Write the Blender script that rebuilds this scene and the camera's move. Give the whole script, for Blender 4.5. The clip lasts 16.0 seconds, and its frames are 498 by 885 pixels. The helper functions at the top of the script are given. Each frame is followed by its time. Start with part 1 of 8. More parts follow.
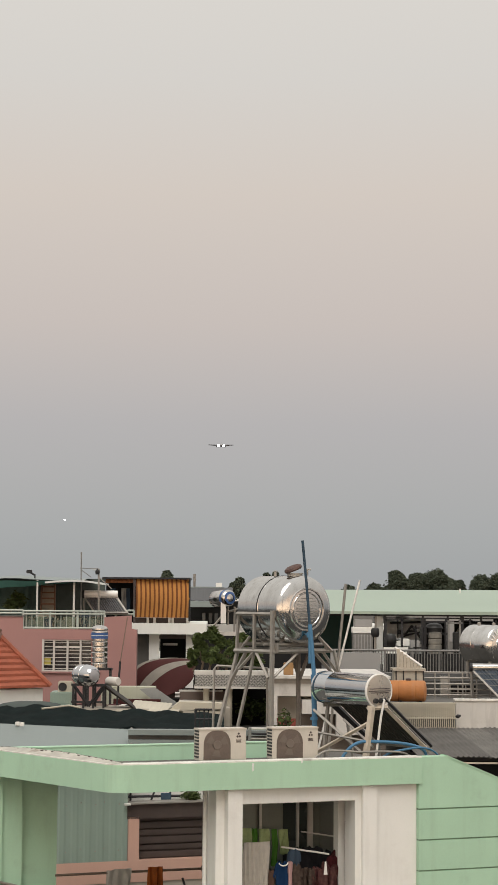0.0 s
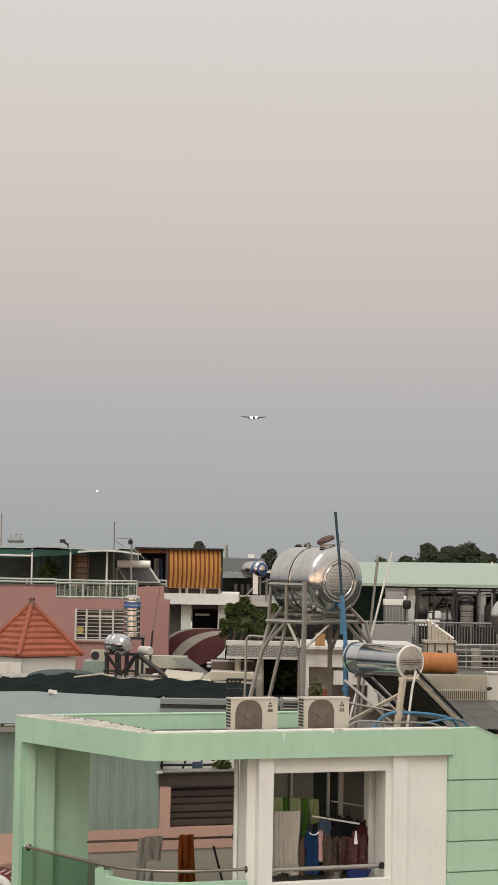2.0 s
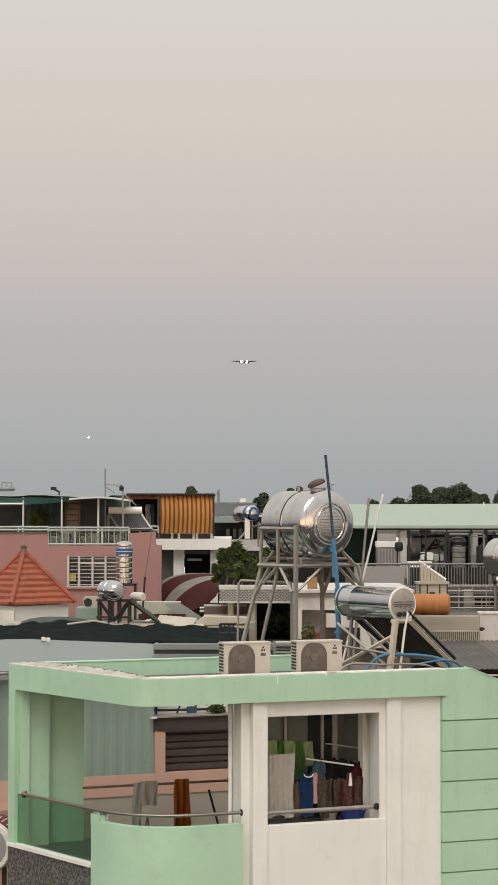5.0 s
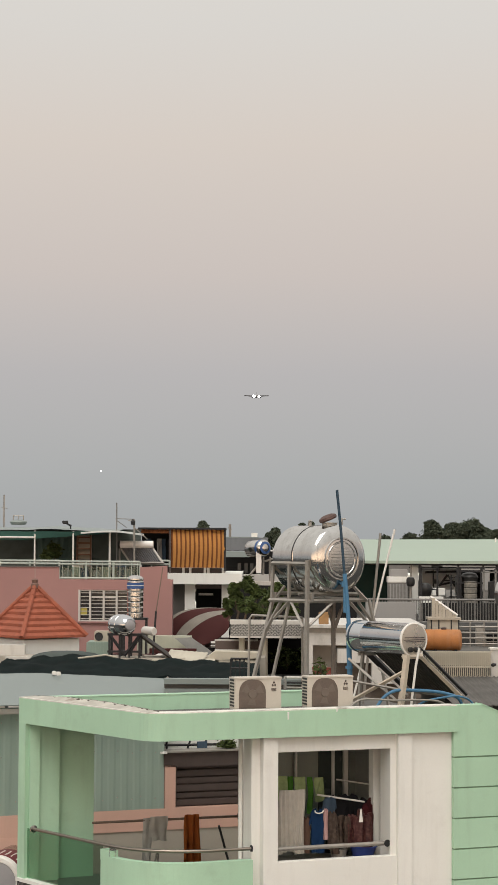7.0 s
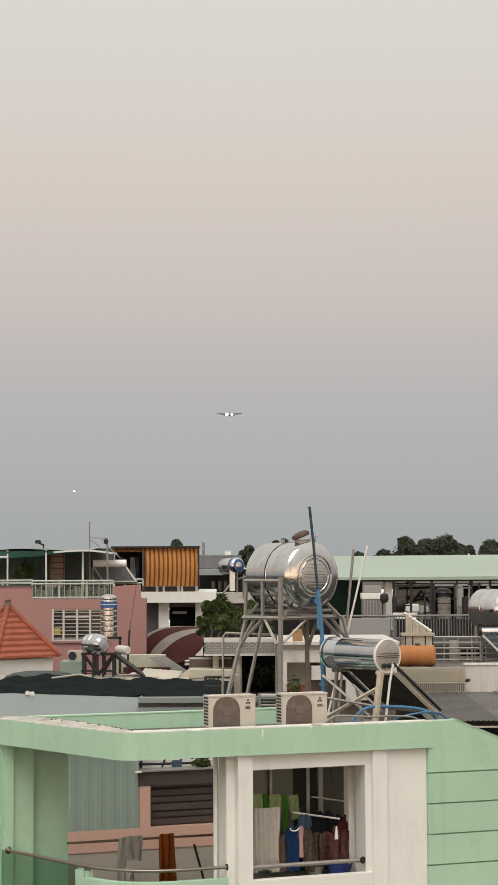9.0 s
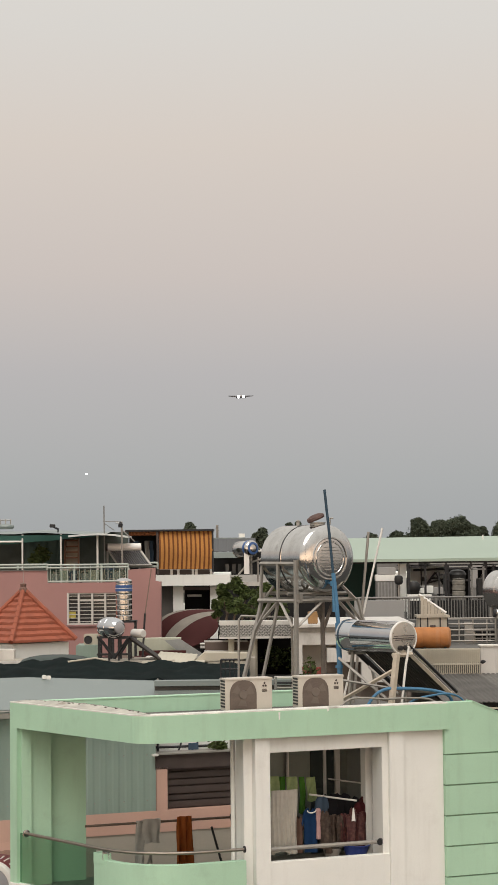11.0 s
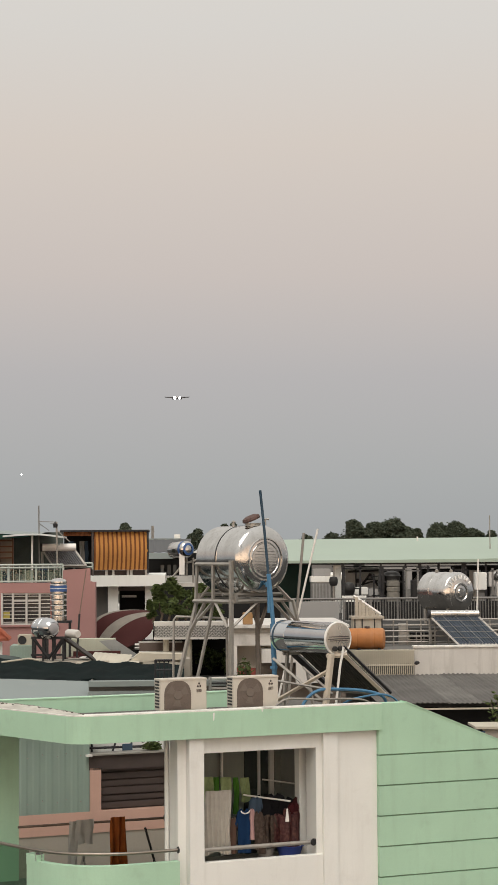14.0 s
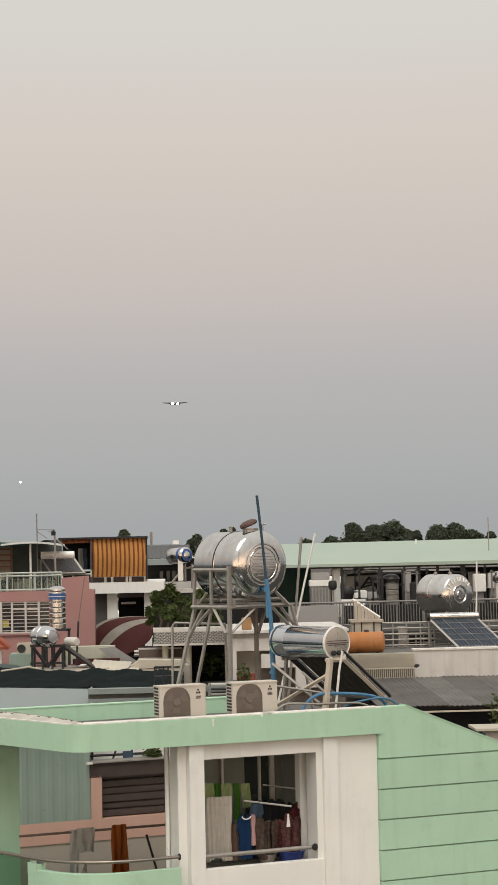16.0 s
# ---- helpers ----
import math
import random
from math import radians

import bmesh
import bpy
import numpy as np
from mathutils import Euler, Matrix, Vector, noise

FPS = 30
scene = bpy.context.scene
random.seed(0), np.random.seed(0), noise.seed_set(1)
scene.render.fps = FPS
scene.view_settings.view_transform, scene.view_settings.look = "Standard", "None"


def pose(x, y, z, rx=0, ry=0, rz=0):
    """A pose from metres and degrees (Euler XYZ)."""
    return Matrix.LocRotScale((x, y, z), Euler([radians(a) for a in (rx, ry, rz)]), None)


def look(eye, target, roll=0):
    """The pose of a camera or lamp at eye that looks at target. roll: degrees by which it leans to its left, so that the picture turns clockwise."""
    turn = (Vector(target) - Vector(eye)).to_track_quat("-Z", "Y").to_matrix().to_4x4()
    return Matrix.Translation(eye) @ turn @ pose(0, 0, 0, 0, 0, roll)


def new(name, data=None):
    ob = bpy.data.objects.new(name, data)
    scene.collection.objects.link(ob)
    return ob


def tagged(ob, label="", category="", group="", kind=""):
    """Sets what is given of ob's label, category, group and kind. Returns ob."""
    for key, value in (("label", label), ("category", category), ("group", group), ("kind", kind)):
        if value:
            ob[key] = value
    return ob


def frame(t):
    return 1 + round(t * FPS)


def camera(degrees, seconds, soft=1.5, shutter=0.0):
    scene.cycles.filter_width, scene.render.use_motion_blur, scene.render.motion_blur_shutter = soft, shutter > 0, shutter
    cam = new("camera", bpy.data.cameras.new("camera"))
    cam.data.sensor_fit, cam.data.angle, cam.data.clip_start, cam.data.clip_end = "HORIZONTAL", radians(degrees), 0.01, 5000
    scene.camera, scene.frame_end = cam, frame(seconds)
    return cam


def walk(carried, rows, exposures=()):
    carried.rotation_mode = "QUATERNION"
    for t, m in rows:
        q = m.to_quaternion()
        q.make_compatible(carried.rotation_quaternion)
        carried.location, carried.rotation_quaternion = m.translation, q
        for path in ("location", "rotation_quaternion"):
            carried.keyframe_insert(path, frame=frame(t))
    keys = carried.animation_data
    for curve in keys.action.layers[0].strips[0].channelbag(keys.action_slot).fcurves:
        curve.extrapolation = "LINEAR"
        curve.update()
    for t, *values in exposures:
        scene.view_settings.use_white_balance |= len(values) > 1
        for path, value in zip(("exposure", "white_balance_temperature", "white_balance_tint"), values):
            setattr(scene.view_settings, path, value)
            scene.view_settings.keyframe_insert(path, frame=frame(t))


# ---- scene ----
cam = camera(15.694, 16.0, soft=0.9)
ROWS = [
    (0.0, pose(0.010, -0.004, 15.025, 94.8525, -0.4772, -0.9501)),
    (0.5, pose(-0.005, -0.052, 15.020, 95.0567, -1.1290, -0.1044)),
    (1.0, pose(-0.016, -0.035, 15.029, 95.0177, -1.4775, 0.0808)),
    (1.5, pose(-0.010, -0.064, 15.022, 94.5006, -1.2517, 0.1422)),
    (2.0, pose(-0.009, -0.069, 15.000, 93.9526, -0.9751, 0.0478)),
    (2.5, pose(-0.012, -0.029, 15.012, 93.3572, -0.6725, -0.1182)),
    (3.0, pose(-0.008, -0.026, 15.002, 92.9447, -0.4157, -0.2107)),
    (3.5, pose(0.023, -0.005, 15.014, 92.6071, -0.1638, -0.2047)),
    (4.0, pose(0.014, -0.040, 15.018, 92.3030, -0.0695, -0.2265)),
    (4.2, pose(0.025, -0.013, 15.009, 92.1631, 0.0168, -0.2179)),
    (6.3, pose(0.031, 0.047, 15.010, 92.6007, -0.3315, 0.0224)),
    (6.5, pose(0.028, 0.015, 15.004, 92.8204, -0.3130, 0.1184)),
    (7.0, pose(0.037, 0.017, 15.011, 93.2794, -0.2942, 0.1932)),
    (7.5, pose(0.056, -0.025, 15.002, 93.6422, -0.3046, -0.0200)),
    (8.0, pose(0.070, 0.033, 15.000, 93.8701, -0.1882, -0.3960)),
    (10.5, pose(0.022, 0.017, 15.004, 93.6010, 0.6618, -0.4522)),
    (11.0, pose(0.009, 0.004, 15.020, 93.2892, 0.6078, -0.2242)),
    (11.5, pose(-0.004, 0.010, 15.003, 93.0030, 0.4511, 0.1463)),
    (12.0, pose(-0.011, 0.009, 14.994, 92.6962, 0.2260, 0.3100)),
    (12.5, pose(-0.000, 0.000, 15.000, 92.5230, -0.0000, 0.0000)),
    (13.0, pose(-0.003, 0.038, 14.992, 92.6056, -0.1092, -0.7745)),
    (13.5, pose(0.001, 0.049, 14.997, 92.9322, -0.0025, -1.6476)),
    (14.0, pose(0.006, 0.010, 15.004, 93.3167, 0.3827, -2.2745)),
    (14.5, pose(0.019, 0.026, 15.012, 93.6125, 0.8351, -2.5158)),
    (15.0, pose(0.052, 0.024, 14.997, 93.8165, 1.2864, -2.4948)),
    (15.5, pose(0.057, 0.005, 15.011, 93.8496, 1.4574, -2.4365)),
    (16.0, pose(0.057, 0.024, 15.019, 93.4592, 1.2051, -2.2702)),
]
walk(cam, ROWS, exposures=[(0.0, -0.05), (2.5, -0.04), (4.2, 0.0), (12.5, 0.0), (14.0, -0.03), (16.0, -0.03)])

# ---- world and sun: hazy evening sky, glow from behind the viewer ----
SUN_ELEVATION, SUN_TURN = 57.0, 191.3
world = bpy.data.worlds.new("evening_sky")
scene.world = world
world.use_nodes = True
wn, wl = world.node_tree.nodes, world.node_tree.links
wn.clear()
w_out = wn.new("ShaderNodeOutputWorld")
w_bg = wn.new("ShaderNodeBackground")
w_sky = wn.new("ShaderNodeTexSky")
w_sky.sky_type = 'NISHITA'
w_sky.sun_disc = False
w_sky.sun_elevation = radians(SUN_ELEVATION)
w_sky.sun_rotation = radians(SUN_TURN)
w_sky.dust_density = 4.0
w_tc = wn.new("ShaderNodeTexCoord")
w_sep = wn.new("ShaderNodeSeparateXYZ")
w_ramp = wn.new("ShaderNodeValToRGB")
w_scale = wn.new("ShaderNodeMixRGB")
w_scale.blend_type = 'MULTIPLY'
w_scale.inputs[0].default_value = 1.0
w_scale.inputs[2].default_value = (0.10, 0.10, 0.10, 1)
w_mix = wn.new("ShaderNodeMixRGB")
w_mix.inputs[0].default_value = 0.08
haze = [(0.0, (0.395, 0.41, 0.415)), (0.035, (0.435, 0.445, 0.445)), (0.095, (0.505, 0.482, 0.478)), (0.15, (0.628, 0.556, 0.512)),
        (0.22, (0.716, 0.636, 0.565)), (0.28, (0.735, 0.697, 0.645)), (0.45, (0.86, 0.82, 0.75)), (1.0, (1.0, 0.97, 0.92))]
ramp = w_ramp.color_ramp
ramp.elements[0].position, ramp.elements[0].color = haze[0][0], (*haze[0][1], 1)
ramp.elements[1].position, ramp.elements[1].color = haze[-1][0], (*haze[-1][1], 1)
for pos, col in haze[1:-1]:
    el = ramp.elements.new(pos)
    el.color = (*col, 1)
wl.new(w_tc.outputs["Generated"], w_sep.inputs[0])
wl.new(w_sep.outputs[2], w_ramp.inputs[0])
wl.new(w_sky.outputs[0], w_scale.inputs[1])
wl.new(w_ramp.outputs[0], w_mix.inputs[1])
wl.new(w_scale.outputs[0], w_mix.inputs[2])
# the western glow behind the viewer
w_glow = wn.new("ShaderNodeMath")
w_glow.operation = 'MULTIPLY'
w_glow.inputs[1].default_value = -1.0
wl.new(w_sep.outputs[1], w_glow.inputs[0])
w_west = wn.new("ShaderNodeMapRange")
w_west.interpolation_type = 'SMOOTHSTEP'
w_west.inputs[1].default_value, w_west.inputs[2].default_value = 0.1, 1.0
wl.new(w_glow.outputs[0], w_west.inputs[0])
w_low = wn.new("ShaderNodeMapRange")
w_low.interpolation_type = 'SMOOTHSTEP'
w_low.inputs[1].default_value, w_low.inputs[2].default_value = 0.34, 0.0
wl.new(w_sep.outputs[2], w_low.inputs[0])
w_both = wn.new("ShaderNodeMath")
w_both.operation = 'MULTIPLY'
wl.new(w_west.outputs[0], w_both.inputs[0])
wl.new(w_low.outputs[0], w_both.inputs[1])
w_add = wn.new("ShaderNodeMixRGB")
w_add.blend_type = 'ADD'
w_add.inputs[2].default_value = (1.75, 1.16, 0.70, 1)
wl.new(w_both.outputs[0], w_add.inputs[0])
wl.new(w_mix.outputs[0], w_add.inputs[1])
wl.new(w_add.outputs[0], w_bg.inputs[0])
w_bg.inputs[1].default_value = 1.0
wl.new(w_bg.outputs[0], w_out.inputs[0])

sun = new("sun", bpy.data.lights.new("sun", 'SUN'))
sun.data.energy = 1.68
sun.data.angle = radians(40)
sun.data.color = (1.0, 0.95, 0.89)
sun.matrix_world = look((0, 0, 0), (0.107, 0.534, -0.839))


# ---- materials ----
def mat(name, base, rough=0.7, metal=0.0, vary=0.12, scale=3.0, fine=40.0, bump=0.15, streak=0.0, dirt=(0.12, 0.11, 0.10), spec=0.4,
        stain=0.0, island=False):
    """A worn surface: cloudy tone, fine grain and relief, optional rain streaks and stains."""
    m = bpy.data.materials.new(name)
    m.use_nodes = True
    n, l = m.node_tree.nodes, m.node_tree.links
    b = n["Principled BSDF"]
    b.inputs["Roughness"].default_value = rough
    b.inputs["Metallic"].default_value = metal
    b.inputs["Specular IOR Level"].default_value = spec if rough < 0.85 else min(spec, 0.12)
    tc = n.new("ShaderNodeTexCoord")
    info = n.new("ShaderNodeObjectInfo")
    big = n.new("ShaderNodeTexNoise")
    big.inputs["Scale"].default_value = scale
    big.inputs["Detail"].default_value = 6
    small = n.new("ShaderNodeTexNoise")
    small.inputs["Scale"].default_value = fine
    small.inputs["Detail"].default_value = 4
    l.new(tc.outputs["Object"], big.inputs["Vector"])
    l.new(tc.outputs["Object"], small.inputs["Vector"])
    add = n.new("ShaderNodeMath")
    add.operation = 'MULTIPLY_ADD'
    l.new(small.outputs[0], add.inputs[0])
    add.inputs[1].default_value = 0.4
    l.new(big.outputs[0], add.inputs[2])
    ran = n.new("ShaderNodeMath")
    ran.operation = 'MULTIPLY_ADD'
    if island:
        geo = n.new("ShaderNodeNewGeometry")
        l.new(geo.outputs["Random Per Island"], ran.inputs[0])
    else:
        l.new(info.outputs["Random"], ran.inputs[0])
    ran.inputs[1].default_value = 0.25
    l.new(add.outputs[0], ran.inputs[2])
    rng = n.new("ShaderNodeMapRange")
    rng.inputs[1].default_value, rng.inputs[2].default_value = 0.45, 1.2
    rng.inputs[3].default_value, rng.inputs[4].default_value = 1 - vary, 1 + vary
    l.new(ran.outputs[0], rng.inputs[0])
    mul = n.new("ShaderNodeMixRGB")
    mul.blend_type = 'MULTIPLY'
    mul.inputs[0].default_value = 1
    mul.inputs[1].default_value = (*base, 1)
    l.new(rng.outputs[0], mul.inputs[2])
    col = mul.outputs[0]
    for amount, stretch, lo, hi in ((streak, (2.3, 2.3, 0.28), 0.52, 0.80), (stain, (1.3, 1.3, 1.3), 0.58, 0.72)):
        if amount:
            mp = n.new("ShaderNodeMapping")
            mp.inputs["Scale"].default_value = stretch
            l.new(tc.outputs["Object"], mp.inputs[0])
            st = n.new("ShaderNodeTexNoise")
            st.inputs["Scale"].default_value = 1.7
            st.inputs["Detail"].default_value = 7
            st.inputs["Roughness"].default_value = 0.62
            l.new(mp.outputs[0], st.inputs["Vector"])
            sr = n.new("ShaderNodeMapRange")
            sr.inputs[1].default_value, sr.inputs[2].default_value = lo, hi
            sr.inputs[3].default_value, sr.inputs[4].default_value = 0, amount
            l.new(st.outputs[0], sr.inputs[0])
            mx = n.new("ShaderNodeMixRGB")
            l.new(sr.outputs[0], mx.inputs[0])
            l.new(col, mx.inputs[1])
            mx.inputs[2].default_value = (*dirt, 1)
            col = mx.outputs[0]
    l.new(col, b.inputs["Base Color"])
    rr = n.new("ShaderNodeMapRange")
    rr.inputs[3].default_value, rr.inputs[4].default_value = max(0.03, rough - 0.08), min(1.0, rough + 0.1)
    l.new(big.outputs[0], rr.inputs[0])
    l.new(rr.outputs[0], b.inputs["Roughness"])
    if bump:
        bp = n.new("ShaderNodeBump")
        bp.inputs["Strength"].default_value = bump
        bp.inputs["Distance"].default_value = 0.01
        l.new(add.outputs[0], bp.inputs["Height"])
        l.new(bp.outputs[0], b.inputs["Normal"])
    return m


def glass_mat(name, tint, rough=0.05, alpha_mix=0.35):
    """Thin glass: a clear sheet that also reflects."""
    m = bpy.data.materials.new(name)
    m.use_nodes = True
    n, l = m.node_tree.nodes, m.node_tree.links
    n.clear()
    out = n.new("ShaderNodeOutputMaterial")
    tr = n.new("ShaderNodeBsdfTransparent")
    tr.inputs[0].default_value = (*tint, 1)
    gl = n.new("ShaderNodeBsdfGlossy")
    gl.inputs["Roughness"].default_value = rough
    mx = n.new("ShaderNodeMixShader")
    mx.inputs[0].default_value = alpha_mix * 0.12
    l.new(tr.outputs[0], mx.inputs[1])
    l.new(gl.outputs[0], mx.inputs[2])
    l.new(mx.outputs[0], out.inputs[0])
    return m


def speckle_mat(name, dark, light, scale):
    """Polished stone with grains of two tones."""
    m = mat(name, dark, 0.5, vary=0.3, scale=3, bump=0.02)
    n, l = m.node_tree.nodes, m.node_tree.links
    b = n["Principled BSDF"]
    under = b.inputs["Base Color"].links[0].from_socket
    tc = n.new("ShaderNodeTexCoord")
    nz = n.new("ShaderNodeTexNoise")
    nz.inputs["Scale"].default_value = scale
    nz.inputs["Detail"].default_value = 2
    l.new(tc.outputs["Object"], nz.inputs["Vector"])
    rp = n.new("ShaderNodeMapRange")
    rp.inputs[1].default_value, rp.inputs[2].default_value = 0.42, 0.66
    l.new(nz.outputs[0], rp.inputs[0])
    mx = n.new("ShaderNodeMixRGB")
    l.new(rp.outputs[0], mx.inputs[0])
    l.new(under, mx.inputs[1])
    mx.inputs[2].default_value = (*light, 1)
    l.new(mx.outputs[0], b.inputs["Base Color"])
    return m


def glow_mat(name, colour, strength):
    m = bpy.data.materials.new(name)
    m.use_nodes = True
    b = m.node_tree.nodes["Principled BSDF"]
    b.inputs["Base Color"].default_value = (0.9, 0.9, 0.9, 1)
    b.inputs["Emission Color"].default_value = (*colour, 1)
    b.inputs["Emission Strength"].default_value = strength
    return m


GREEN = mat("mint_green_paint", (0.425, 0.64, 0.468), 0.65, vary=0.09, scale=0.9, streak=0.24, stain=0.16, dirt=(0.24, 0.30, 0.22))
WHITE = mat("off_white_paint", (0.815, 0.815, 0.772), 0.6, vary=0.05, scale=1.2, streak=0.22, stain=0.12, dirt=(0.42, 0.38, 0.33))
WHITE_OLD = mat("weathered_off_white_paint", (0.56, 0.54, 0.505), 0.75, vary=0.14, scale=1.6, streak=0.55, stain=0.35, dirt=(0.22, 0.20, 0.175))
COPING = mat("weathered_cement_coping", (0.66, 0.645, 0.60), 0.85, vary=0.3, scale=5, stain=0.8, streak=0.4, dirt=(0.24, 0.215, 0.18))
CONCRETE = mat("grey_concrete", (0.145, 0.14, 0.13), 0.9, vary=0.25, scale=2, stain=0.5)
# brown stain is grime and also stands in for mottled dark reflections
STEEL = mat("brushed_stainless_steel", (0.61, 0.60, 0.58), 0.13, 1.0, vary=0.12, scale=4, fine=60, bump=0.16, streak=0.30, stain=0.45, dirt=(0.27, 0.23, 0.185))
STEEL_POLISH = mat("polished_stainless_steel", (0.58, 0.59, 0.60), 0.05, 1.0, vary=0.05, scale=3, fine=60, bump=0.02)
GALV = mat("galvanised_steel", (0.33, 0.31, 0.28), 0.5, 0.45, vary=0.2, scale=9, fine=70, stain=0.25, dirt=(0.25, 0.16, 0.10))
RUSTY = mat("rusting_iron", (0.20, 0.15, 0.12), 0.8, 0.3, vary=0.4, scale=12)
DARK_IRON = mat("dark_painted_iron", (0.028, 0.028, 0.030), 0.6, 0.2, vary=0.3, scale=10)
WHITE_METAL = mat("white_enamelled_metal", (0.76, 0.74, 0.70), 0.42, vary=0.06, scale=3, streak=0.12, dirt=(0.4, 0.36, 0.3))
GREY_SHEET = mat("grey_green_corrugated_metal", (0.285, 0.37, 0.32), 0.55, 0.15, vary=0.1, scale=1.0, streak=0.25, dirt=(0.25, 0.27, 0.26))
LIGHT_SHEET = mat("pale_grey_metal_roof", (0.235, 0.272, 0.264), 0.5, 0.15, vary=0.08, scale=0.8, stain=0.15, dirt=(0.4, 0.4, 0.38))
FIBRE_LIGHT = mat("bleached_fibre_cement_roof", (0.150, 0.143, 0.133), 0.9, vary=0.4, scale=1.6, streak=0.4, stain=0.5, dirt=(0.13, 0.12, 0.11))
FIBRE = mat("weathered_fibre_cement_roof", (0.135, 0.128, 0.12), 0.9, vary=0.3, scale=1.2, streak=0.3, stain=0.45, dirt=(0.15, 0.14, 0.13))
PINK = mat("dusty_pink_paint", (0.365, 0.20, 0.185), 0.75, vary=0.10, scale=0.8, streak=0.25, stain=0.12, dirt=(0.3, 0.2, 0.18))
SALMON = mat("salmon_paint", (0.62, 0.395, 0.32), 0.75, vary=0.08, scale=1.0, streak=0.2, dirt=(0.4, 0.28, 0.22))
BEIGE = mat("beige_render", (0.42, 0.385, 0.33), 0.85, vary=0.1, scale=1.0, streak=0.25, dirt=(0.3, 0.28, 0.25))
TERRA = mat("terracotta_roof_tile", (0.31, 0.092, 0.052), 0.75, vary=0.26, scale=3, fine=30, island=True)
BROWN_SHUTTER = mat("brown_metal_shutter", (0.085, 0.065, 0.06), 0.5, 0.2, vary=0.2, scale=4)
GRANITE = speckle_mat("speckled_dark_granite", (0.050, 0.052, 0.050), (0.19, 0.19, 0.18), 20.0)
NET = mat("dark_shade_netting", (0.010, 0.016, 0.016), 0.9, vary=0.5, scale=2, spec=0.05)
# near-black colour that stands in for the shade of rooms, porches and gaps
DARK = mat("painted_deep_shade", (0.017, 0.017, 0.017), 0.9, vary=0.3, scale=1, spec=0.1)
BLUE_PVC = mat("faded_blue_pvc", (0.065, 0.185, 0.32), 0.5, vary=0.2, scale=6)
DARK_BLUE_PVC = mat("dark_blue_painted_pipe", (0.025, 0.055, 0.085), 0.5, vary=0.2, scale=6)
ORANGE = mat("orange_plastic", (0.40, 0.16, 0.05), 0.65, vary=0.25, scale=4, streak=0.5, stain=0.7, dirt=(0.36, 0.22, 0.14))
WOOD = mat("pale_weathered_wood", (0.43, 0.385, 0.315), 0.8, vary=0.2, scale=5)
MINT_ROOF = mat("pale_green_roof_sheet", (0.34, 0.415, 0.345), 0.6, vary=0.06, scale=0.5, streak=0.12, dirt=(0.3, 0.36, 0.3))
DARK_GREEN = mat("dark_green_sheet", (0.012, 0.048, 0.037), 0.6, vary=0.15, scale=2)
TUBE = mat("black_evacuated_tube", (0.042, 0.036, 0.032), 0.2, vary=0.2, scale=6, bump=0)
PV = mat("blue_grey_collector_glass", (0.06, 0.075, 0.098), 0.15, vary=0.2, scale=3, bump=0)
STRIPE_O = mat("orange_canvas", (0.48, 0.225, 0.066), 0.85, vary=0.12, scale=3)
STRIPE_B = mat("brown_canvas", (0.19, 0.075, 0.033), 0.85, vary=0.12, scale=3)
MAROON = mat("maroon_awning_sheet", (0.062, 0.021, 0.020), 0.7, vary=0.15, scale=2, spec=0.12)
mat_wood2 = mat("red_brown_wood", (0.22, 0.12, 0.08), 0.8, vary=0.2, scale=6)
CREAM = mat("cream_sheet", (0.47, 0.435, 0.355), 0.7, vary=0.12, scale=1.5, stain=0.2, dirt=(0.35, 0.3, 0.22))
LEAF = mat("green_leaves", (0.068, 0.092, 0.030), 0.6, spec=0.15, vary=0.6, scale=4, bump=0, island=True)
# distance haze is mixed into this paler, greyer leaf colour
LEAF_FAR = mat("haze_tinted_far_leaves", (0.085, 0.102, 0.074), 0.9, spec=0.03, vary=0.16, scale=0.6, bump=0, island=True)
BARK = mat("grey_brown_bark", (0.13, 0.10, 0.075), 0.9, vary=0.3, scale=4)
GLASS_GREEN = glass_mat("green_tinted_glass", (0.64, 0.73, 0.66))
GLASS_DARK = mat("dim_window_glass", (0.05, 0.055, 0.055), 0.12, vary=0.15, scale=1, bump=0, spec=0.5)
ASPHALT = mat("asphalt", (0.055, 0.055, 0.055), 0.9, vary=0.2, scale=0.4)
FAR_WALL = mat("hazy_grey_wall", (0.34, 0.335, 0.325), 0.9, vary=0.12, scale=0.3, streak=0.25, dirt=(0.25, 0.24, 0.23))
BLUE_LABEL = mat("blue_label_film", (0.045, 0.10, 0.26), 0.4, vary=0.1, scale=5, bump=0)
CAP_STEEL = mat("pale_brushed_end_plate", (0.64, 0.59, 0.52), 0.28, 0.8, vary=0.15, scale=5, stain=0.3, dirt=(0.35, 0.30, 0.24))
LEG_BEIGE = mat("beige_painted_angle_iron", (0.52, 0.455, 0.37), 0.6, vary=0.2, scale=8, stain=0.3, dirt=(0.3, 0.2, 0.13))
CAP_GREY = mat("dull_grey_tank_end", (0.32, 0.315, 0.325), 0.5, vary=0.08, scale=3, bump=0)
BAND_RED = mat("dark_red_label_film", (0.16, 0.03, 0.035), 0.5, vary=0.15, scale=6, bump=0)
CLAY_RED = mat("faded_red_plastic", (0.30, 0.075, 0.06), 0.6, vary=0.2, scale=8)
BLACK_RUBBER = mat("black_plastic", (0.02, 0.02, 0.02), 0.5, vary=0.2, scale=8)
CASING = mat("aged_cream_enamelled_metal", (0.58, 0.535, 0.47), 0.45, vary=0.08, scale=3, streak=0.22, stain=0.15, dirt=(0.34, 0.29, 0.23))
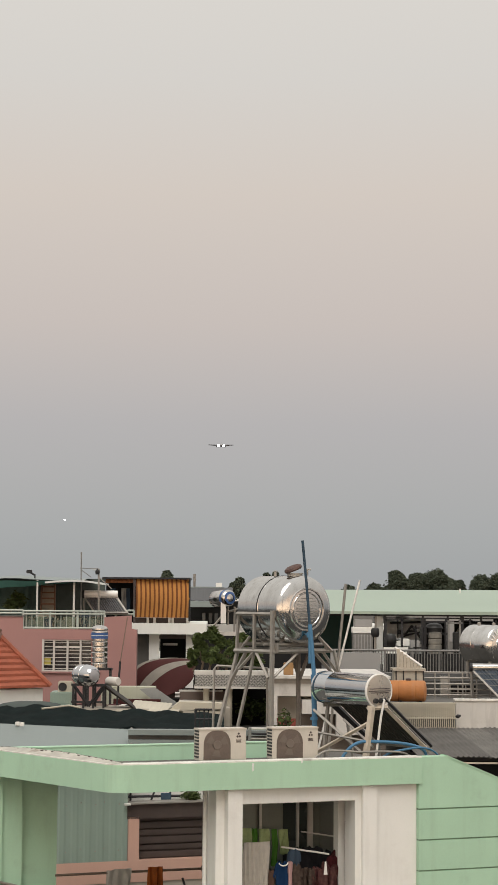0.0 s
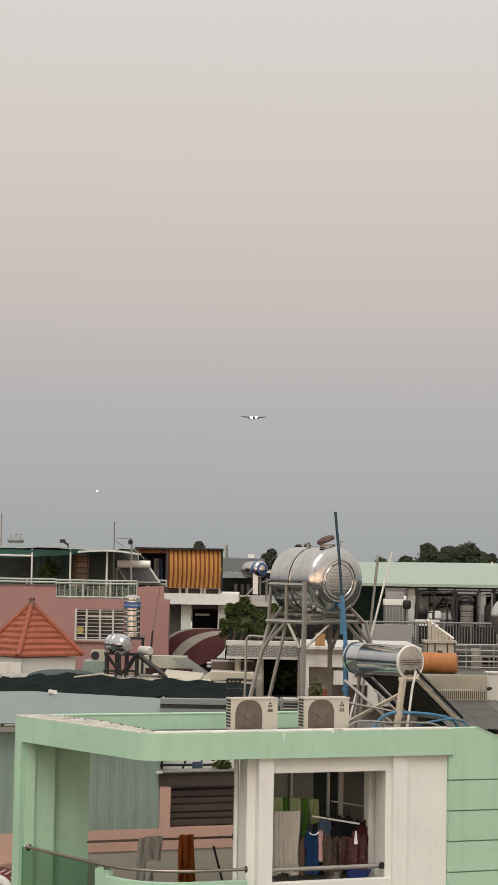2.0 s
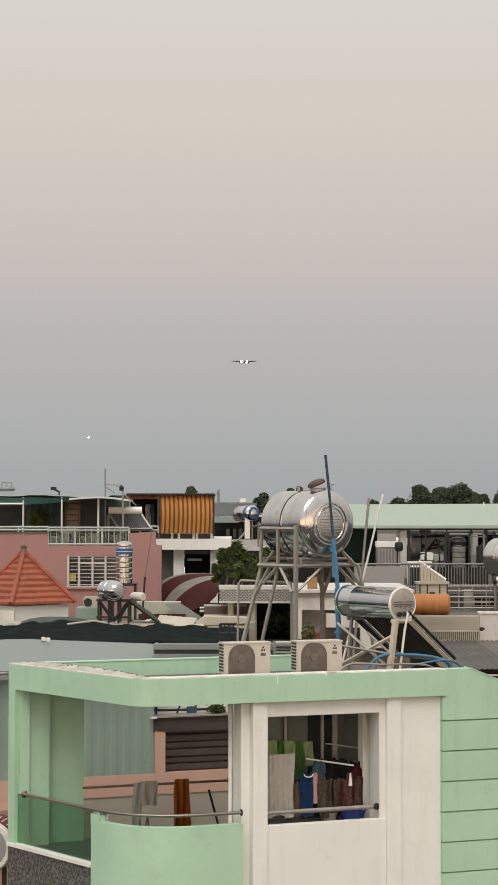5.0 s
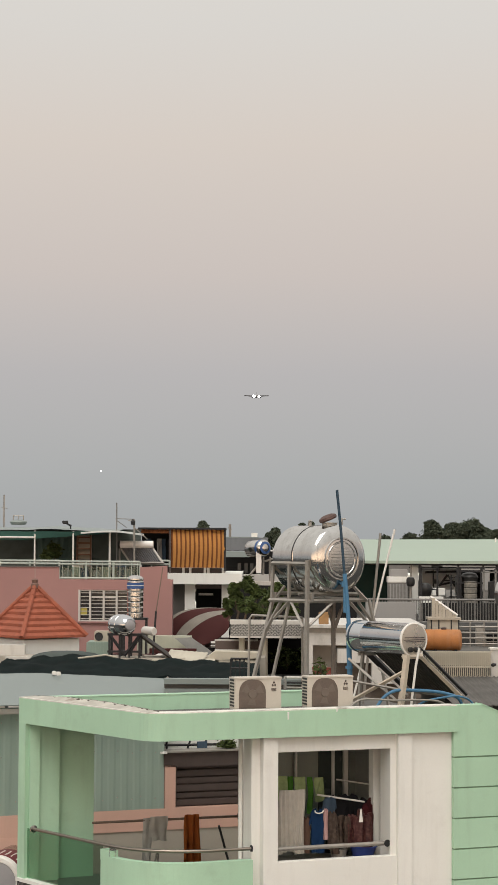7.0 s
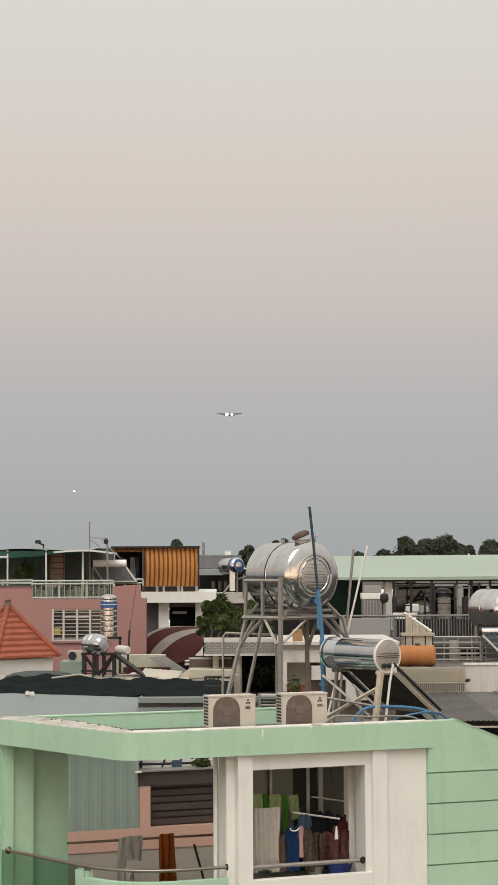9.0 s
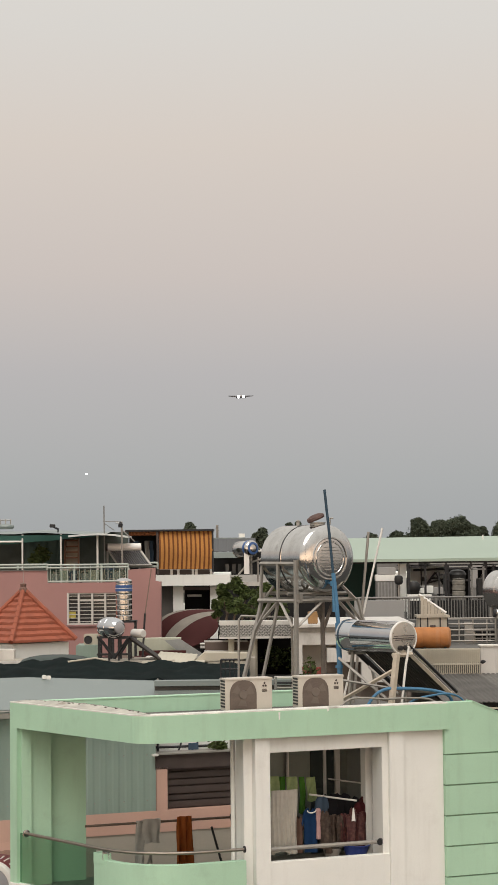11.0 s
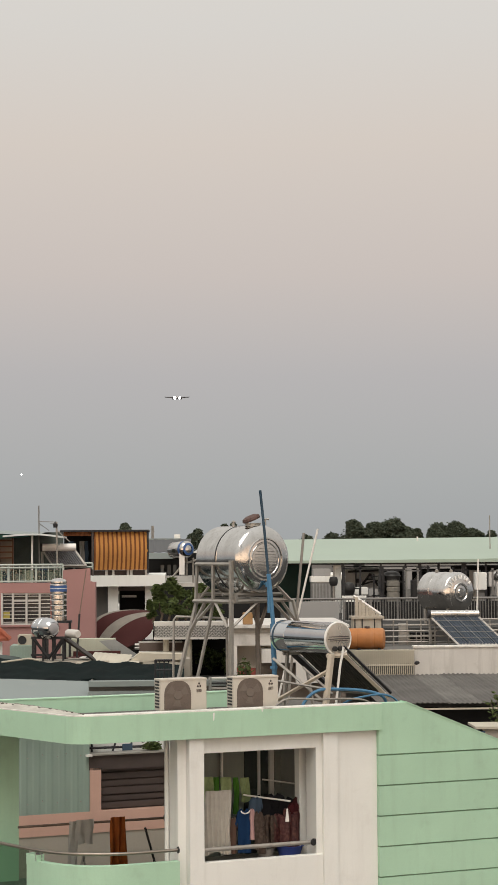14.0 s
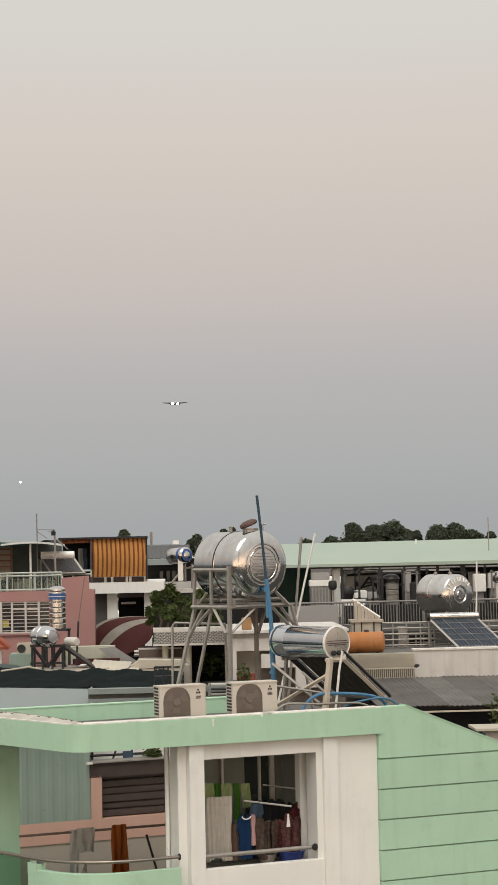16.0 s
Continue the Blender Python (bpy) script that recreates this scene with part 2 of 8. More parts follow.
IRON_GREY = mat("weathered_grey_painted_iron", (0.20, 0.195, 0.185), 0.6, 0.1, vary=0.3, scale=9)
# weathered column steel; also the painted shade of two house walls
BROWN_STEEL_SHADE = mat("brown_steel_and_wall_shade", (0.15, 0.125, 0.105), 0.7, 0.2, vary=0.35, scale=5)
LAMP = glow_mat("landing_light", (1.0, 0.97, 0.9), 9.0)


# ---- mesh tools ----
def thing(name, label, category, loc=(0, 0, 0), turn=0.0, group="", kind=""):
    ob = new(name)
    ob.empty_display_size = 0.2
    ob.matrix_world = pose(*loc, 0, 0, turn)
    return tagged(ob, label, category, group, kind)


def mesh_of(name, bm, material, smooth):
    bmesh.ops.recalc_face_normals(bm, faces=bm.faces[:])
    me = bpy.data.meshes.new(name)
    bm.to_mesh(me)
    bm.free()
    me.materials.append(material)
    if smooth:
        me.polygons.foreach_set("use_smooth", [True] * len(me.polygons))
        me.set_sharp_from_angle(angle=radians(38))
    return me


def part(name, bm, material, parent, label="", smooth=False, m=None):
    """One bmesh as one mesh object under a thing or a part, in the thing's own axes."""
    ob = new(name, mesh_of(name, bm, material, smooth))
    ob.parent = parent
    if m is not None:
        ob.matrix_basis = m
    return tagged(ob, label)


def solid(name, bm, material, label, category, kind="", group="", smooth=False, loc=(0, 0, 0), turn=0.0):
    ob = new(name, mesh_of(name, bm, material, smooth))
    ob.matrix_world = pose(*loc, 0, 0, turn)
    return tagged(ob, label, category, group, kind)


def share(name, source, parent, m):
    """Another object on the same mesh, under a parent."""
    ob = new(name, source.data)
    ob.parent = parent
    ob.matrix_basis = m
    return ob


def box(bm, x0, x1, y0, y1, z0, z1, bev=0.0):
    x0, x1 = min(x0, x1), max(x0, x1)
    y0, y1 = min(y0, y1), max(y0, y1)
    z0, z1 = min(z0, z1), max(z0, z1)
    v = [bm.verts.new((x, y, z)) for z in (z0, z1) for y in (y0, y1) for x in (x0, x1)]
    fs = [bm.faces.new([v[i] for i in q]) for q in ((0, 2, 3, 1), (4, 5, 7, 6), (0, 1, 5, 4), (1, 3, 7, 5), (3, 2, 6, 7), (2, 0, 4, 6))]
    if bev:
        es = list({e for fc in fs for e in fc.edges})
        bmesh.ops.bevel(bm, geom=es, offset=bev, segments=2, affect='EDGES')
    return bm


def prism(bm, pts, z0, z1):
    """A flat polygon (x, y) raised from z0 to z1."""
    a = [bm.verts.new((x, y, z0)) for x, y in pts]
    b = [bm.verts.new((x, y, z1)) for x, y in pts]
    bm.faces.new(a[::-1])
    bm.faces.new(b)
    for i in range(len(pts)):
        j = (i + 1) % len(pts)
        bm.faces.new((a[i], a[j], b[j], b[i]))
    return bm


def slab_y(bm, pts, y0, y1):
    """A flat polygon (x, z) with thickness from y0 to y1."""
    a = [bm.verts.new((x, y0, z)) for x, z in pts]
    b = [bm.verts.new((x, y1, z)) for x, z in pts]
    bm.faces.new(a)
    bm.faces.new(b[::-1])
    for i in range(len(pts)):
        j = (i + 1) % len(pts)
        bm.faces.new((a[j], a[i], b[i], b[j]))
    return bm


def tube(bm, pts, r, n=8, caps=True):
    """A round bar along a line of points."""
    pts = [Vector(q) for q in pts]
    rings = []
    side = None
    for i, q in enumerate(pts):
        t = (pts[min(i + 1, len(pts) - 1)] - pts[max(i - 1, 0)]).normalized()
        if side is None:
            side = t.cross(Vector((0, 0, 1)) if abs(t.z) < 0.9 else Vector((1, 0, 0))).normalized()
        side = (side - t * side.dot(t)).normalized()
        up = t.cross(side)
        rings.append([bm.verts.new(q + (side * math.cos(k * 2 * math.pi / n) + up * math.sin(k * 2 * math.pi / n)) * r) for k in range(n)])
    for a, b in zip(rings, rings[1:]):
        for k in range(n):
            bm.faces.new((a[k], a[(k + 1) % n], b[(k + 1) % n], b[k]))
    if caps:
        bm.faces.new(rings[0][::-1])
        bm.faces.new(rings[-1])
    return bm


def bar(bm, p, q, w):
    """A square bar from p to q."""
    return tube(bm, (p, q), w * 0.707, 4)


def lathe(bm, prof, m, n=32):
    """A turned body: (radius, distance along the axis) rows about the z axis of m."""
    rings = []
    for r, h in prof:
        if r < 1e-5:
            rings.append([bm.verts.new(m @ Vector((0, 0, h)))])
        else:
            rings.append([bm.verts.new(m @ Vector((r * math.cos(k * 2 * math.pi / n), r * math.sin(k * 2 * math.pi / n), h))) for k in range(n)])
    for a, b in zip(rings, rings[1:]):
        for k in range(n):
            j = (k + 1) % n
            if len(a) == 1 and len(b) == 1:
                continue
            if len(a) == 1:
                bm.faces.new((a[0], b[j], b[k]))
            elif len(b) == 1:
                bm.faces.new((a[k], a[j], b[0]))
            else:
                bm.faces.new((a[k], a[j], b[j], b[k]))
    return bm


def axis_at(origin, way):
    """A matrix with its z axis along way."""
    return Matrix.Translation(origin) @ Vector(way).to_track_quat('Z', 'Y').to_matrix().to_4x4()


def sheet(bm, o, across, down, pitch, amp, thick=0.012, steps=6, rows=1, sharp=False):
    """A corrugated sheet: waves along across, ribs along down."""
    o, across, down = Vector(o), Vector(across), Vector(down)
    n = across.cross(down).normalized()
    count = max(2, int(across.length / pitch * steps))
    top, bot = [], []
    for j in range(rows + 1):
        ra, rb = [], []
        for i in range(count + 1):
            ph = i / steps % 1.0
            h = (amp if ph < 0.34 else -amp) if sharp else amp * math.sin(2 * math.pi * ph)
            q = o + across * (i / count) + down * (j / rows) + n * h
            ra.append(bm.verts.new(q))
            rb.append(bm.verts.new(q - n * thick))
        top.append(ra)
        bot.append(rb)
    for j in range(rows):
        for i in range(count):
            bm.faces.new((top[j][i], top[j][i + 1], top[j + 1][i + 1], top[j + 1][i]))
            bm.faces.new((bot[j][i], bot[j + 1][i], bot[j + 1][i + 1], bot[j][i + 1]))
    for i in range(count):
        bm.faces.new((top[0][i], bot[0][i], bot[0][i + 1], top[0][i + 1]))
        bm.faces.new((top[-1][i], top[-1][i + 1], bot[-1][i + 1], bot[-1][i]))
    return bm


def ribbon(bm, pts, width, z0, z1):
    """A wall along a line of (x, y) points: its outer face on the line, its thickness to the left of the way."""
    inner = []
    for i, q in enumerate(pts):
        q = Vector(q)
        d0 = (q - Vector(pts[i - 1])).normalized() if i else None
        d1 = (Vector(pts[i + 1]) - q).normalized() if i < len(pts) - 1 else None
        d = ((d0 or d1) + (d1 or d0)).normalized()
        nrm = Vector((-d.y, d.x))
        k = 1.0 / max(0.4, nrm.dot(Vector((-(d1 or d0).y, (d1 or d0).x))))
        inner.append(q + nrm * width * k)
    for i in range(len(pts) - 1):
        quad = [pts[i], pts[i + 1], inner[i + 1], inner[i]]
        if i == 0:
            lo = [bm.verts.new((x, y, z0)) for x, y in quad]
            hi = [bm.verts.new((x, y, z1)) for x, y in quad]
            bm.faces.new((lo[3], lo[0], hi[0], hi[3]))
        else:
            lo = [lo[1], bm.verts.new((*quad[1], z0)), bm.verts.new((*quad[2], z0)), lo[2]]
            hi = [hi[1], bm.verts.new((*quad[1], z1)), bm.verts.new((*quad[2], z1)), hi[2]]
        bm.faces.new(lo[::-1])
        bm.faces.new(hi)
        bm.faces.new((lo[0], lo[1], hi[1], hi[0]))
        bm.faces.new((lo[2], lo[3], hi[3], hi[2]))
    bm.faces.new((lo[1], lo[2], hi[2], hi[1]))
    return bm


def rounded(a, c, b, r, n=8):
    """The corner c of a line a-c-b, rounded: points from a's side to b's."""
    a, c, b = Vector(a), Vector(c), Vector(b)
    p, q = c + (a - c).normalized() * r, c + (b - c).normalized() * r
    return [tuple(p * (1 - t) ** 2 + c * 2 * t * (1 - t) + q * t * t) for t in [i / n for i in range(n + 1)]]


B = bmesh.new


def railing(name, label, p, q, height, posts, balusters, rails, mm, r=0.025, group=""):
    """A metal railing between two points on its base line."""
    p, q = Vector(p), Vector(q)
    t = thing(name, label, "railing", tuple(p), group=group)
    d = q - p
    for k in range(posts):
        bm = B()
        b = d * (k / (posts - 1))
        tube(bm, [b, b + Vector((0, 0, height))], r, 6)
        part("post", bm, mm, t)
    for f in rails:
        bm = B()
        tube(bm, [Vector((0, 0, height * f)), d + Vector((0, 0, height * f))], r * 1.05, 6)
        part("rail", bm, mm, t)
    for k in range(balusters):
        bm = B()
        b = d * ((k + 0.5) / balusters)
        tube(bm, [b + Vector((0, 0, height * 0.06)), b + Vector((0, 0, height * 0.97))], r * 0.42, 4)
        part("baluster", bm, mm, t)
    return t


# ---- ground ----
bm = B()
box(bm, -3000, 3000, -300, 4800, -0.5, 0.0)
solid("ground", bm, ASPHALT, "dark asphalt and bare ground between the houses", "ground", "structure")



# ---- the mint green house with its roof terrace ----
house = thing("green_house", "mint green and white house with an open roof terrace", "house", (-1.64, 29.34, 0), 20.2)
DOOR_GLASS = mat("grey_frosted_door_glass", (0.27, 0.30, 0.27), 0.3, vary=0.25, scale=1.2, bump=0, streak=0.3, dirt=(0.15, 0.16, 0.14))
ROOM = mat("dull_grey_room_paint", (0.25, 0.26, 0.24), 0.8, vary=0.12, scale=1.5)
ROOM_DARK = mat("dark_teal_door_glass", (0.05, 0.062, 0.06), 0.25, vary=0.3, scale=2, bump=0)
MOSS = mat("black_moss_and_debris", (0.085, 0.07, 0.06), 0.95, vary=0.5, scale=9)
MORTAR = mat("stained_mortar", (0.47, 0.45, 0.40), 0.9, vary=0.35, scale=4, stain=0.85, dirt=(0.22, 0.16, 0.13))
JOINT = mat("dark_green_joint", (0.20, 0.30, 0.21), 0.8, vary=0.2, scale=4)
RAIL_STEEL = mat("dull_stainless_rail", (0.31, 0.275, 0.235), 0.35, 0.9, vary=0.1, scale=5)
LEFT, CORNER, RIGHT = (-1.30, 3.74), (0.0, 0.0), (5.50, 0.0)
BEAM_LO, BEAM_HI, FLOOR = 11.85, 12.29, 9.08
outline = [LEFT] + rounded(LEFT, CORNER, RIGHT, 0.35) + [RIGHT]
bm = B()
ribbon(bm, outline, 0.30, BEAM_LO, BEAM_HI)
beam = part("roof_beam", bm, GREEN, house, "mint green painted roof beam with a rounded corner")
bm = B()
ribbon(bm, [(x, y + 0.01) for x, y in outline], 0.27, BEAM_HI, BEAM_HI + 0.018)
part("coping", bm, COPING, house, "stained white cement coping")
for u, z, h in ((2.375, 12.139, 0.13), (3.250, 12.246, 0.05)):
    bm = B()
    slab_y(bm, [(u, z), (u + 0.022, z + 0.01), (u + 0.028, z + h), (u - 0.004, z + h)], -0.004, 0.002)
    part("paint_drip", bm, WHITE, beam, "pale paint drip")
# rough mortar fillet on the side beam, with moss along its raised inner edge
rng_m = random.Random(8)
side = (Vector(CORNER) - Vector(LEFT)).normalized()
inside = Vector((-side.y, side.x))


def fillet_height(t):
    return 0.010 + 0.058 * max(0.0, math.sin(math.pi * min(1, t * 1.02))) ** 0.7 + 0.008 * noise.noise((t * 22, 0.3, 0))


bm = B()
NF = 60
rows_f = []
for i in range(NF + 1):
    t = i / NF
    p = Vector(LEFT) + side * (0.04 + 3.80 * t)
    w = 0.27 + 0.012 * noise.noise((t * 30, 2.0, 0))
    hgt = fillet_height(t)
    prof = [(0.03, 0.016), (0.10, 0.02 + hgt * 0.25), (0.18, 0.018 + hgt * 0.62), (w - 0.02, 0.016 + hgt), (w, 0.012 + hgt), (w, 0.0)]
    rows_f.append([bm.verts.new((*(p + inside * a), BEAM_HI + b)) for a, b in prof])
for a, b in zip(rows_f, rows_f[1:]):
    for k in range(5):
        bm.faces.new((a[k], b[k], b[k + 1], a[k + 1]))
part("mortar_fillet", bm, MORTAR, house, "stained pinkish mortar along the beam top", smooth=True)
bm = B()
for i in range(330):
    t = rng_m.random()
    if noise.noise((t * 9, 5.0, 0)) < -0.3:
        continue
    big = rng_m.random() < 0.10
    r = rng_m.uniform(0.02, 0.035) if big else rng_m.uniform(0.006, 0.016)
    q = Vector(LEFT) + side * (0.04 + 3.80 * t) + inside * (0.262 - (0.05 * rng_m.random() if big else 0.012 * rng_m.random()))
    lathe(bm, [(r, -0.012), (r, 0), (r * 0.7, r * 0.4), (0, r * 0.5)], Matrix.Translation((q.x, q.y, BEAM_HI + 0.012 + fillet_height(t) * (0.8 if big else 1.0))) @ Matrix.Diagonal((0.8, 1.8, 1, 1)), 6)
ob = part("moss_clumps", bm, MOSS, house, "black moss and debris along the coping")
ob["kind"] = "stuff"
bm = B()
box(bm, -1.12, 4.894, 3.62, 3.80, 11.90, BEAM_HI)
part("rear_parapet", bm, GREEN, house)
bm = B()
box(bm, -1.12, 4.894, 3.61, 3.81, BEAM_HI, BEAM_HI + 0.018)
part("rear_coping", bm, GREEN, house)
bm = B()
prism(bm, [(-0.95, 3.6), (0.25, 0.31), (5.5, 0.31), (5.5, 3.6)], 11.87, 12.02)
part("roof_slab", bm, CONCRETE, house, "stained grey concrete flat roof")
# floor and body below
bm = B()
prism(bm, [(-1.25, 3.74), (-0.42, 1.32), (0.25, 0.25), (5.5, 0.25), (5.5, 3.9), (-1.25, 3.9)], 8.9, FLOOR)
part("terrace_floor", bm, mat("grey_green_floor_tile", (0.14, 0.165, 0.14), 0.5, vary=0.15, scale=2), house)
bm = B()
box(bm, 0.5, 5.45, 0.25, 3.7, 0.0, 8.9)
part("lower_storeys", bm, WHITE, house)

# left end: column, pilaster and wall
bm = B()
along = (Vector(CORNER) - Vector(LEFT)).normalized()
inw = Vector((-along.y, along.x))
p0, p1 = Vector(LEFT), Vector(LEFT) + along * 0.22
prism(bm, [tuple(p0), tuple(p1), tuple(p1 + inw * 0.30), tuple(p0 + inw * 0.30)], FLOOR, BEAM_LO)
part("corner_column", bm, GREEN, house)
bm = B()
box(bm, -1.15, -0.970, 3.50, 3.80, FLOOR, BEAM_LO + 0.03)
part("pilaster", bm, GREEN, house)
bm = B()
box(bm, -0.956, -0.595, 3.56, 3.82, FLOOR, BEAM_LO + 0.03)
part("pilaster", bm, GREEN, house)
bm = B()
box(bm, -0.555, 0.083, 3.72, 3.84, FLOOR, BEAM_LO + 0.03)
part("end_wall", bm, GREEN, house)

# balcony edge: glass panel, solid curved parapet, handrail
TURN = tuple(Vector(LEFT) * (1 - 0.655) + Vector(CORNER) * 0.655)
wallpts = [TURN] + rounded(TURN, (0.0, 0.03), (1.9, 0.03), 0.95, 14) + [(1.788, 0.03)]
bm = B()
ribbon(bm, wallpts, 0.14, 7.4, 9.872)
part("balcony_parapet", bm, GREEN, house, "curved mint green balcony parapet")
bm = B()
ribbon(bm, [tuple(Vector(TURN) - inw * 0.004 - along * 0.004), tuple(Vector(TURN) - inw * 0.004 + along * 0.30)], 0.148, 9.80, 9.972)
part("parapet_end", bm, GREEN, house)
bm = B()
q0, q1 = Vector(LEFT) + along * 0.24, Vector(TURN) - along * 0.02
prism(bm, [tuple(q0 + inw * 0.05), tuple(q1 + inw * 0.05), tuple(q1 + inw * 0.062), tuple(q0 + inw * 0.062)], FLOOR + 0.08, FLOOR + 0.935)
pane = part("glass_panel", bm, GLASS_GREEN, house, "green tinted glass balustrade panel")
pane.visible_shadow = False
bm = B()
prism(bm, [tuple(p0 - inw * 0.03), tuple(Vector(TURN) - inw * 0.03), tuple(Vector(TURN) + inw * 0.16), tuple(p0 + inw * 0.16)], FLOOR, FLOOR + 0.06)
part("sill", bm, WHITE, house, "white painted sill under the glass")
bm = B()
prism(bm, [tuple(p0), tuple(Vector(TURN)), tuple(Vector(TURN) + inw * 0.2), tuple(p0 + inw * 0.2)], 5.0, FLOOR)
part("granite_wall", bm, GRANITE, house, "dark speckled granite cladding")
RAIL_Z = 10.048
q0 = Vector(LEFT) + along * 0.57 - inw * 0.02
railpts = [tuple(q0)] + rounded(tuple(q0), (0.0, 0.09), (2.0, 0.09), 1.2, 14) + [(1.771, 0.09)]
bm = B()
tube(bm, [(x, y, RAIL_Z) for x, y in railpts], 0.028, 10)
rail = part("handrail", bm, RAIL_STEEL, house, "curved stainless steel handrail", smooth=True)
bm = B()
lathe(bm, [(0, 0), (0.055, 0), (0.055, 0.02), (0, 0.025)], axis_at((railpts[-1][0], railpts[-1][1], RAIL_Z), (1, 0, 0)), 16)
part("rail_flange", bm, DARK_IRON, rail, smooth=True)
bm = B()
lathe(bm, [(0, -0.03), (0.066, -0.025), (0.066, 0.0), (0, 0.01)], axis_at((*railpts[0], RAIL_Z), (*along, 0)), 16)
part("rail_flange", bm, STEEL, rail, smooth=True)
bm = B()
box(bm, railpts[2][0] - 0.02, railpts[2][0] + 0.1, railpts[2][1] - 0.03, railpts[2][1] + 0.03, 9.878, RAIL_Z)
part("rail_bracket", bm, STEEL, rail)

# white front with its opening
WALLS = [("front_column", 462, 488, 0.06, 0.36, 7.0, BEAM_LO), ("side_column", 430, 462, 0.22, 0.60, 7.0, BEAM_LO),
         ("sill_wall", 488, 698, 0.10, 0.24, 7.0, 9.800), ("front_column", 698, 723, 0.06, 0.36, 7.0, BEAM_LO),
         ("front_panel", 723, 792, 0.11, 0.30, 7.0, BEAM_LO), ("lintel", 488, 686, 0.13, 0.30, 11.590, BEAM_LO)]
UPOS = {430: 1.827, 462: 1.978, 488: 2.238, 686: 4.301, 698: 4.412,
        723: 4.682, 792: 5.446}
for nm, a, b, v0, v1, z0, z1 in WALLS:
    bm = B()
    box(bm, UPOS[a], UPOS[b], v0, v1, z0, z1, 0.008)
    part(nm, bm, WHITE, house)
bm = B()
box(bm, 4.302, UPOS[698], 0.14, 0.55, 8.9, BEAM_LO)
part("jamb", bm, WHITE, house)
bm = B()
tube(bm, [(UPOS[488], 0.19, 9.996), (4.285, 0.19, 9.996)], 0.037, 10)
rail2 = part("window_rail", bm, GALV, house, "stainless steel rail across the opening", smooth=True)
bm = B()
lathe(bm, [(0, 0), (0.06, 0), (0.06, 0.02), (0, 0.03)], axis_at((4.250, 0.16, 10.001), (0.3, -1, 0)), 16)
part("rail_flange", bm, DARK_IRON, rail2, smooth=True)
# gable wall of separate painted bands with recessed joints
U0, U1 = UPOS[792], 7.835
JOINTS = [8.819, 9.336, 9.854, 10.373, 10.892, 11.413]
bm = B()
box(bm, U0 + 0.012, U1 - 0.004, 0.06, 0.24, 0.0, 11.45)
gable = part("gable_wall", bm, JOINT, house, "mint green gable wall with horizontal joints")
for z0, z1 in zip([7.2] + JOINTS, JOINTS):
    bm = B()
    box(bm, U0, U1, 0.03, 0.125, z0 + 0.013, z1 - 0.013)
    part("wall_band", bm, GREEN, gable)
bm = B()
slab_y(bm, [(U0, JOINTS[-1] + 0.013), (U1, JOINTS[-1] + 0.013), (U1, 11.556), (5.977, 12.30), (U0, 12.30)], 0.03, 0.25)
part("gable_top", bm, GREEN, gable)
bm = B()
slab_y(bm, [(U1, 11.556), (5.977, 12.30), (5.977 , 12.32), (U1, 11.576)], 0.02, 0.26)
part("verge_strip", bm, GREEN, gable)
bm = B()
box(bm, U1, U1 + 1.2, 0.0, 0.3, 0.0, 11.536)
part("boundary_wall", bm, WHITE, house, "cream boundary wall beside the gable")

# laundry room behind the opening
bm = B()
box(bm, 2.62, UPOS[792], 2.30, 2.40, FLOOR, BEAM_LO + 0.03)
part("room_rear_wall", bm, ROOM, house)
bm = B()
box(bm, 4.467 + 0.1, 4.467 + 0.2, 0.3, 2.3, FLOOR, BEAM_LO + 0.03)
part("room_side_wall", bm, ROOM, house)
# glazed partition: pale and dark panels between slim frame bars
for x0, x1, mm in ((3.059, 3.331, DOOR_GLASS), (3.418, 3.845, DOOR_GLASS), (3.856, 4.109, ROOM_DARK),
                   (4.154, 4.309, ROOM_DARK), (4.442, 4.766, DOOR_GLASS), (4.777, 5.070, ROOM_DARK)):
    bm = B()
    box(bm, x0, x1, 2.25, 2.28, FLOOR + 0.05, BEAM_LO - 0.02)
    part("door_glass", bm, mm, house)
for x, w in ((4.099, 0.04), (4.321, 0.085), (3.387, 0.03), (4.744, 0.03)):
    bm = B()
    box(bm, x, x + w, 2.19, 2.25, FLOOR, BEAM_LO)
    part("door_frame", bm, WHITE_METAL, house)
bm = B()
box(bm, 4.263, 4.391, 0.75, 0.95, FLOOR, BEAM_LO)
part("door_jamb", bm, WHITE, house)
bm = B()
tube(bm, [(1.790, 0.65, FLOOR), (1.790, 0.65, BEAM_LO)], 0.04, 10)
part("downpipe", bm, WHITE, house, "grey metal downpipe", smooth=True)



def hp(u, v, z):
    """A place given along the green house's front, inwards from it, and in height."""
    a = radians(20.2)
    return (-1.64 + u * math.cos(a) - v * math.sin(a), 29.34 + u * math.sin(a) + v * math.cos(a), z)


TURN_H = 20.2
bm = B()
box(bm, 3.9, 7.6, 3.86, 9.4, 11.45, 11.70)
part("rear_roof", bm, CONCRETE, house, "flat grey concrete rear roof")
bm = B()
box(bm, 3.98, 7.4, 4.0, 9.2, 0.0, 11.45)
part("rear_wall", bm, WHITE, house)


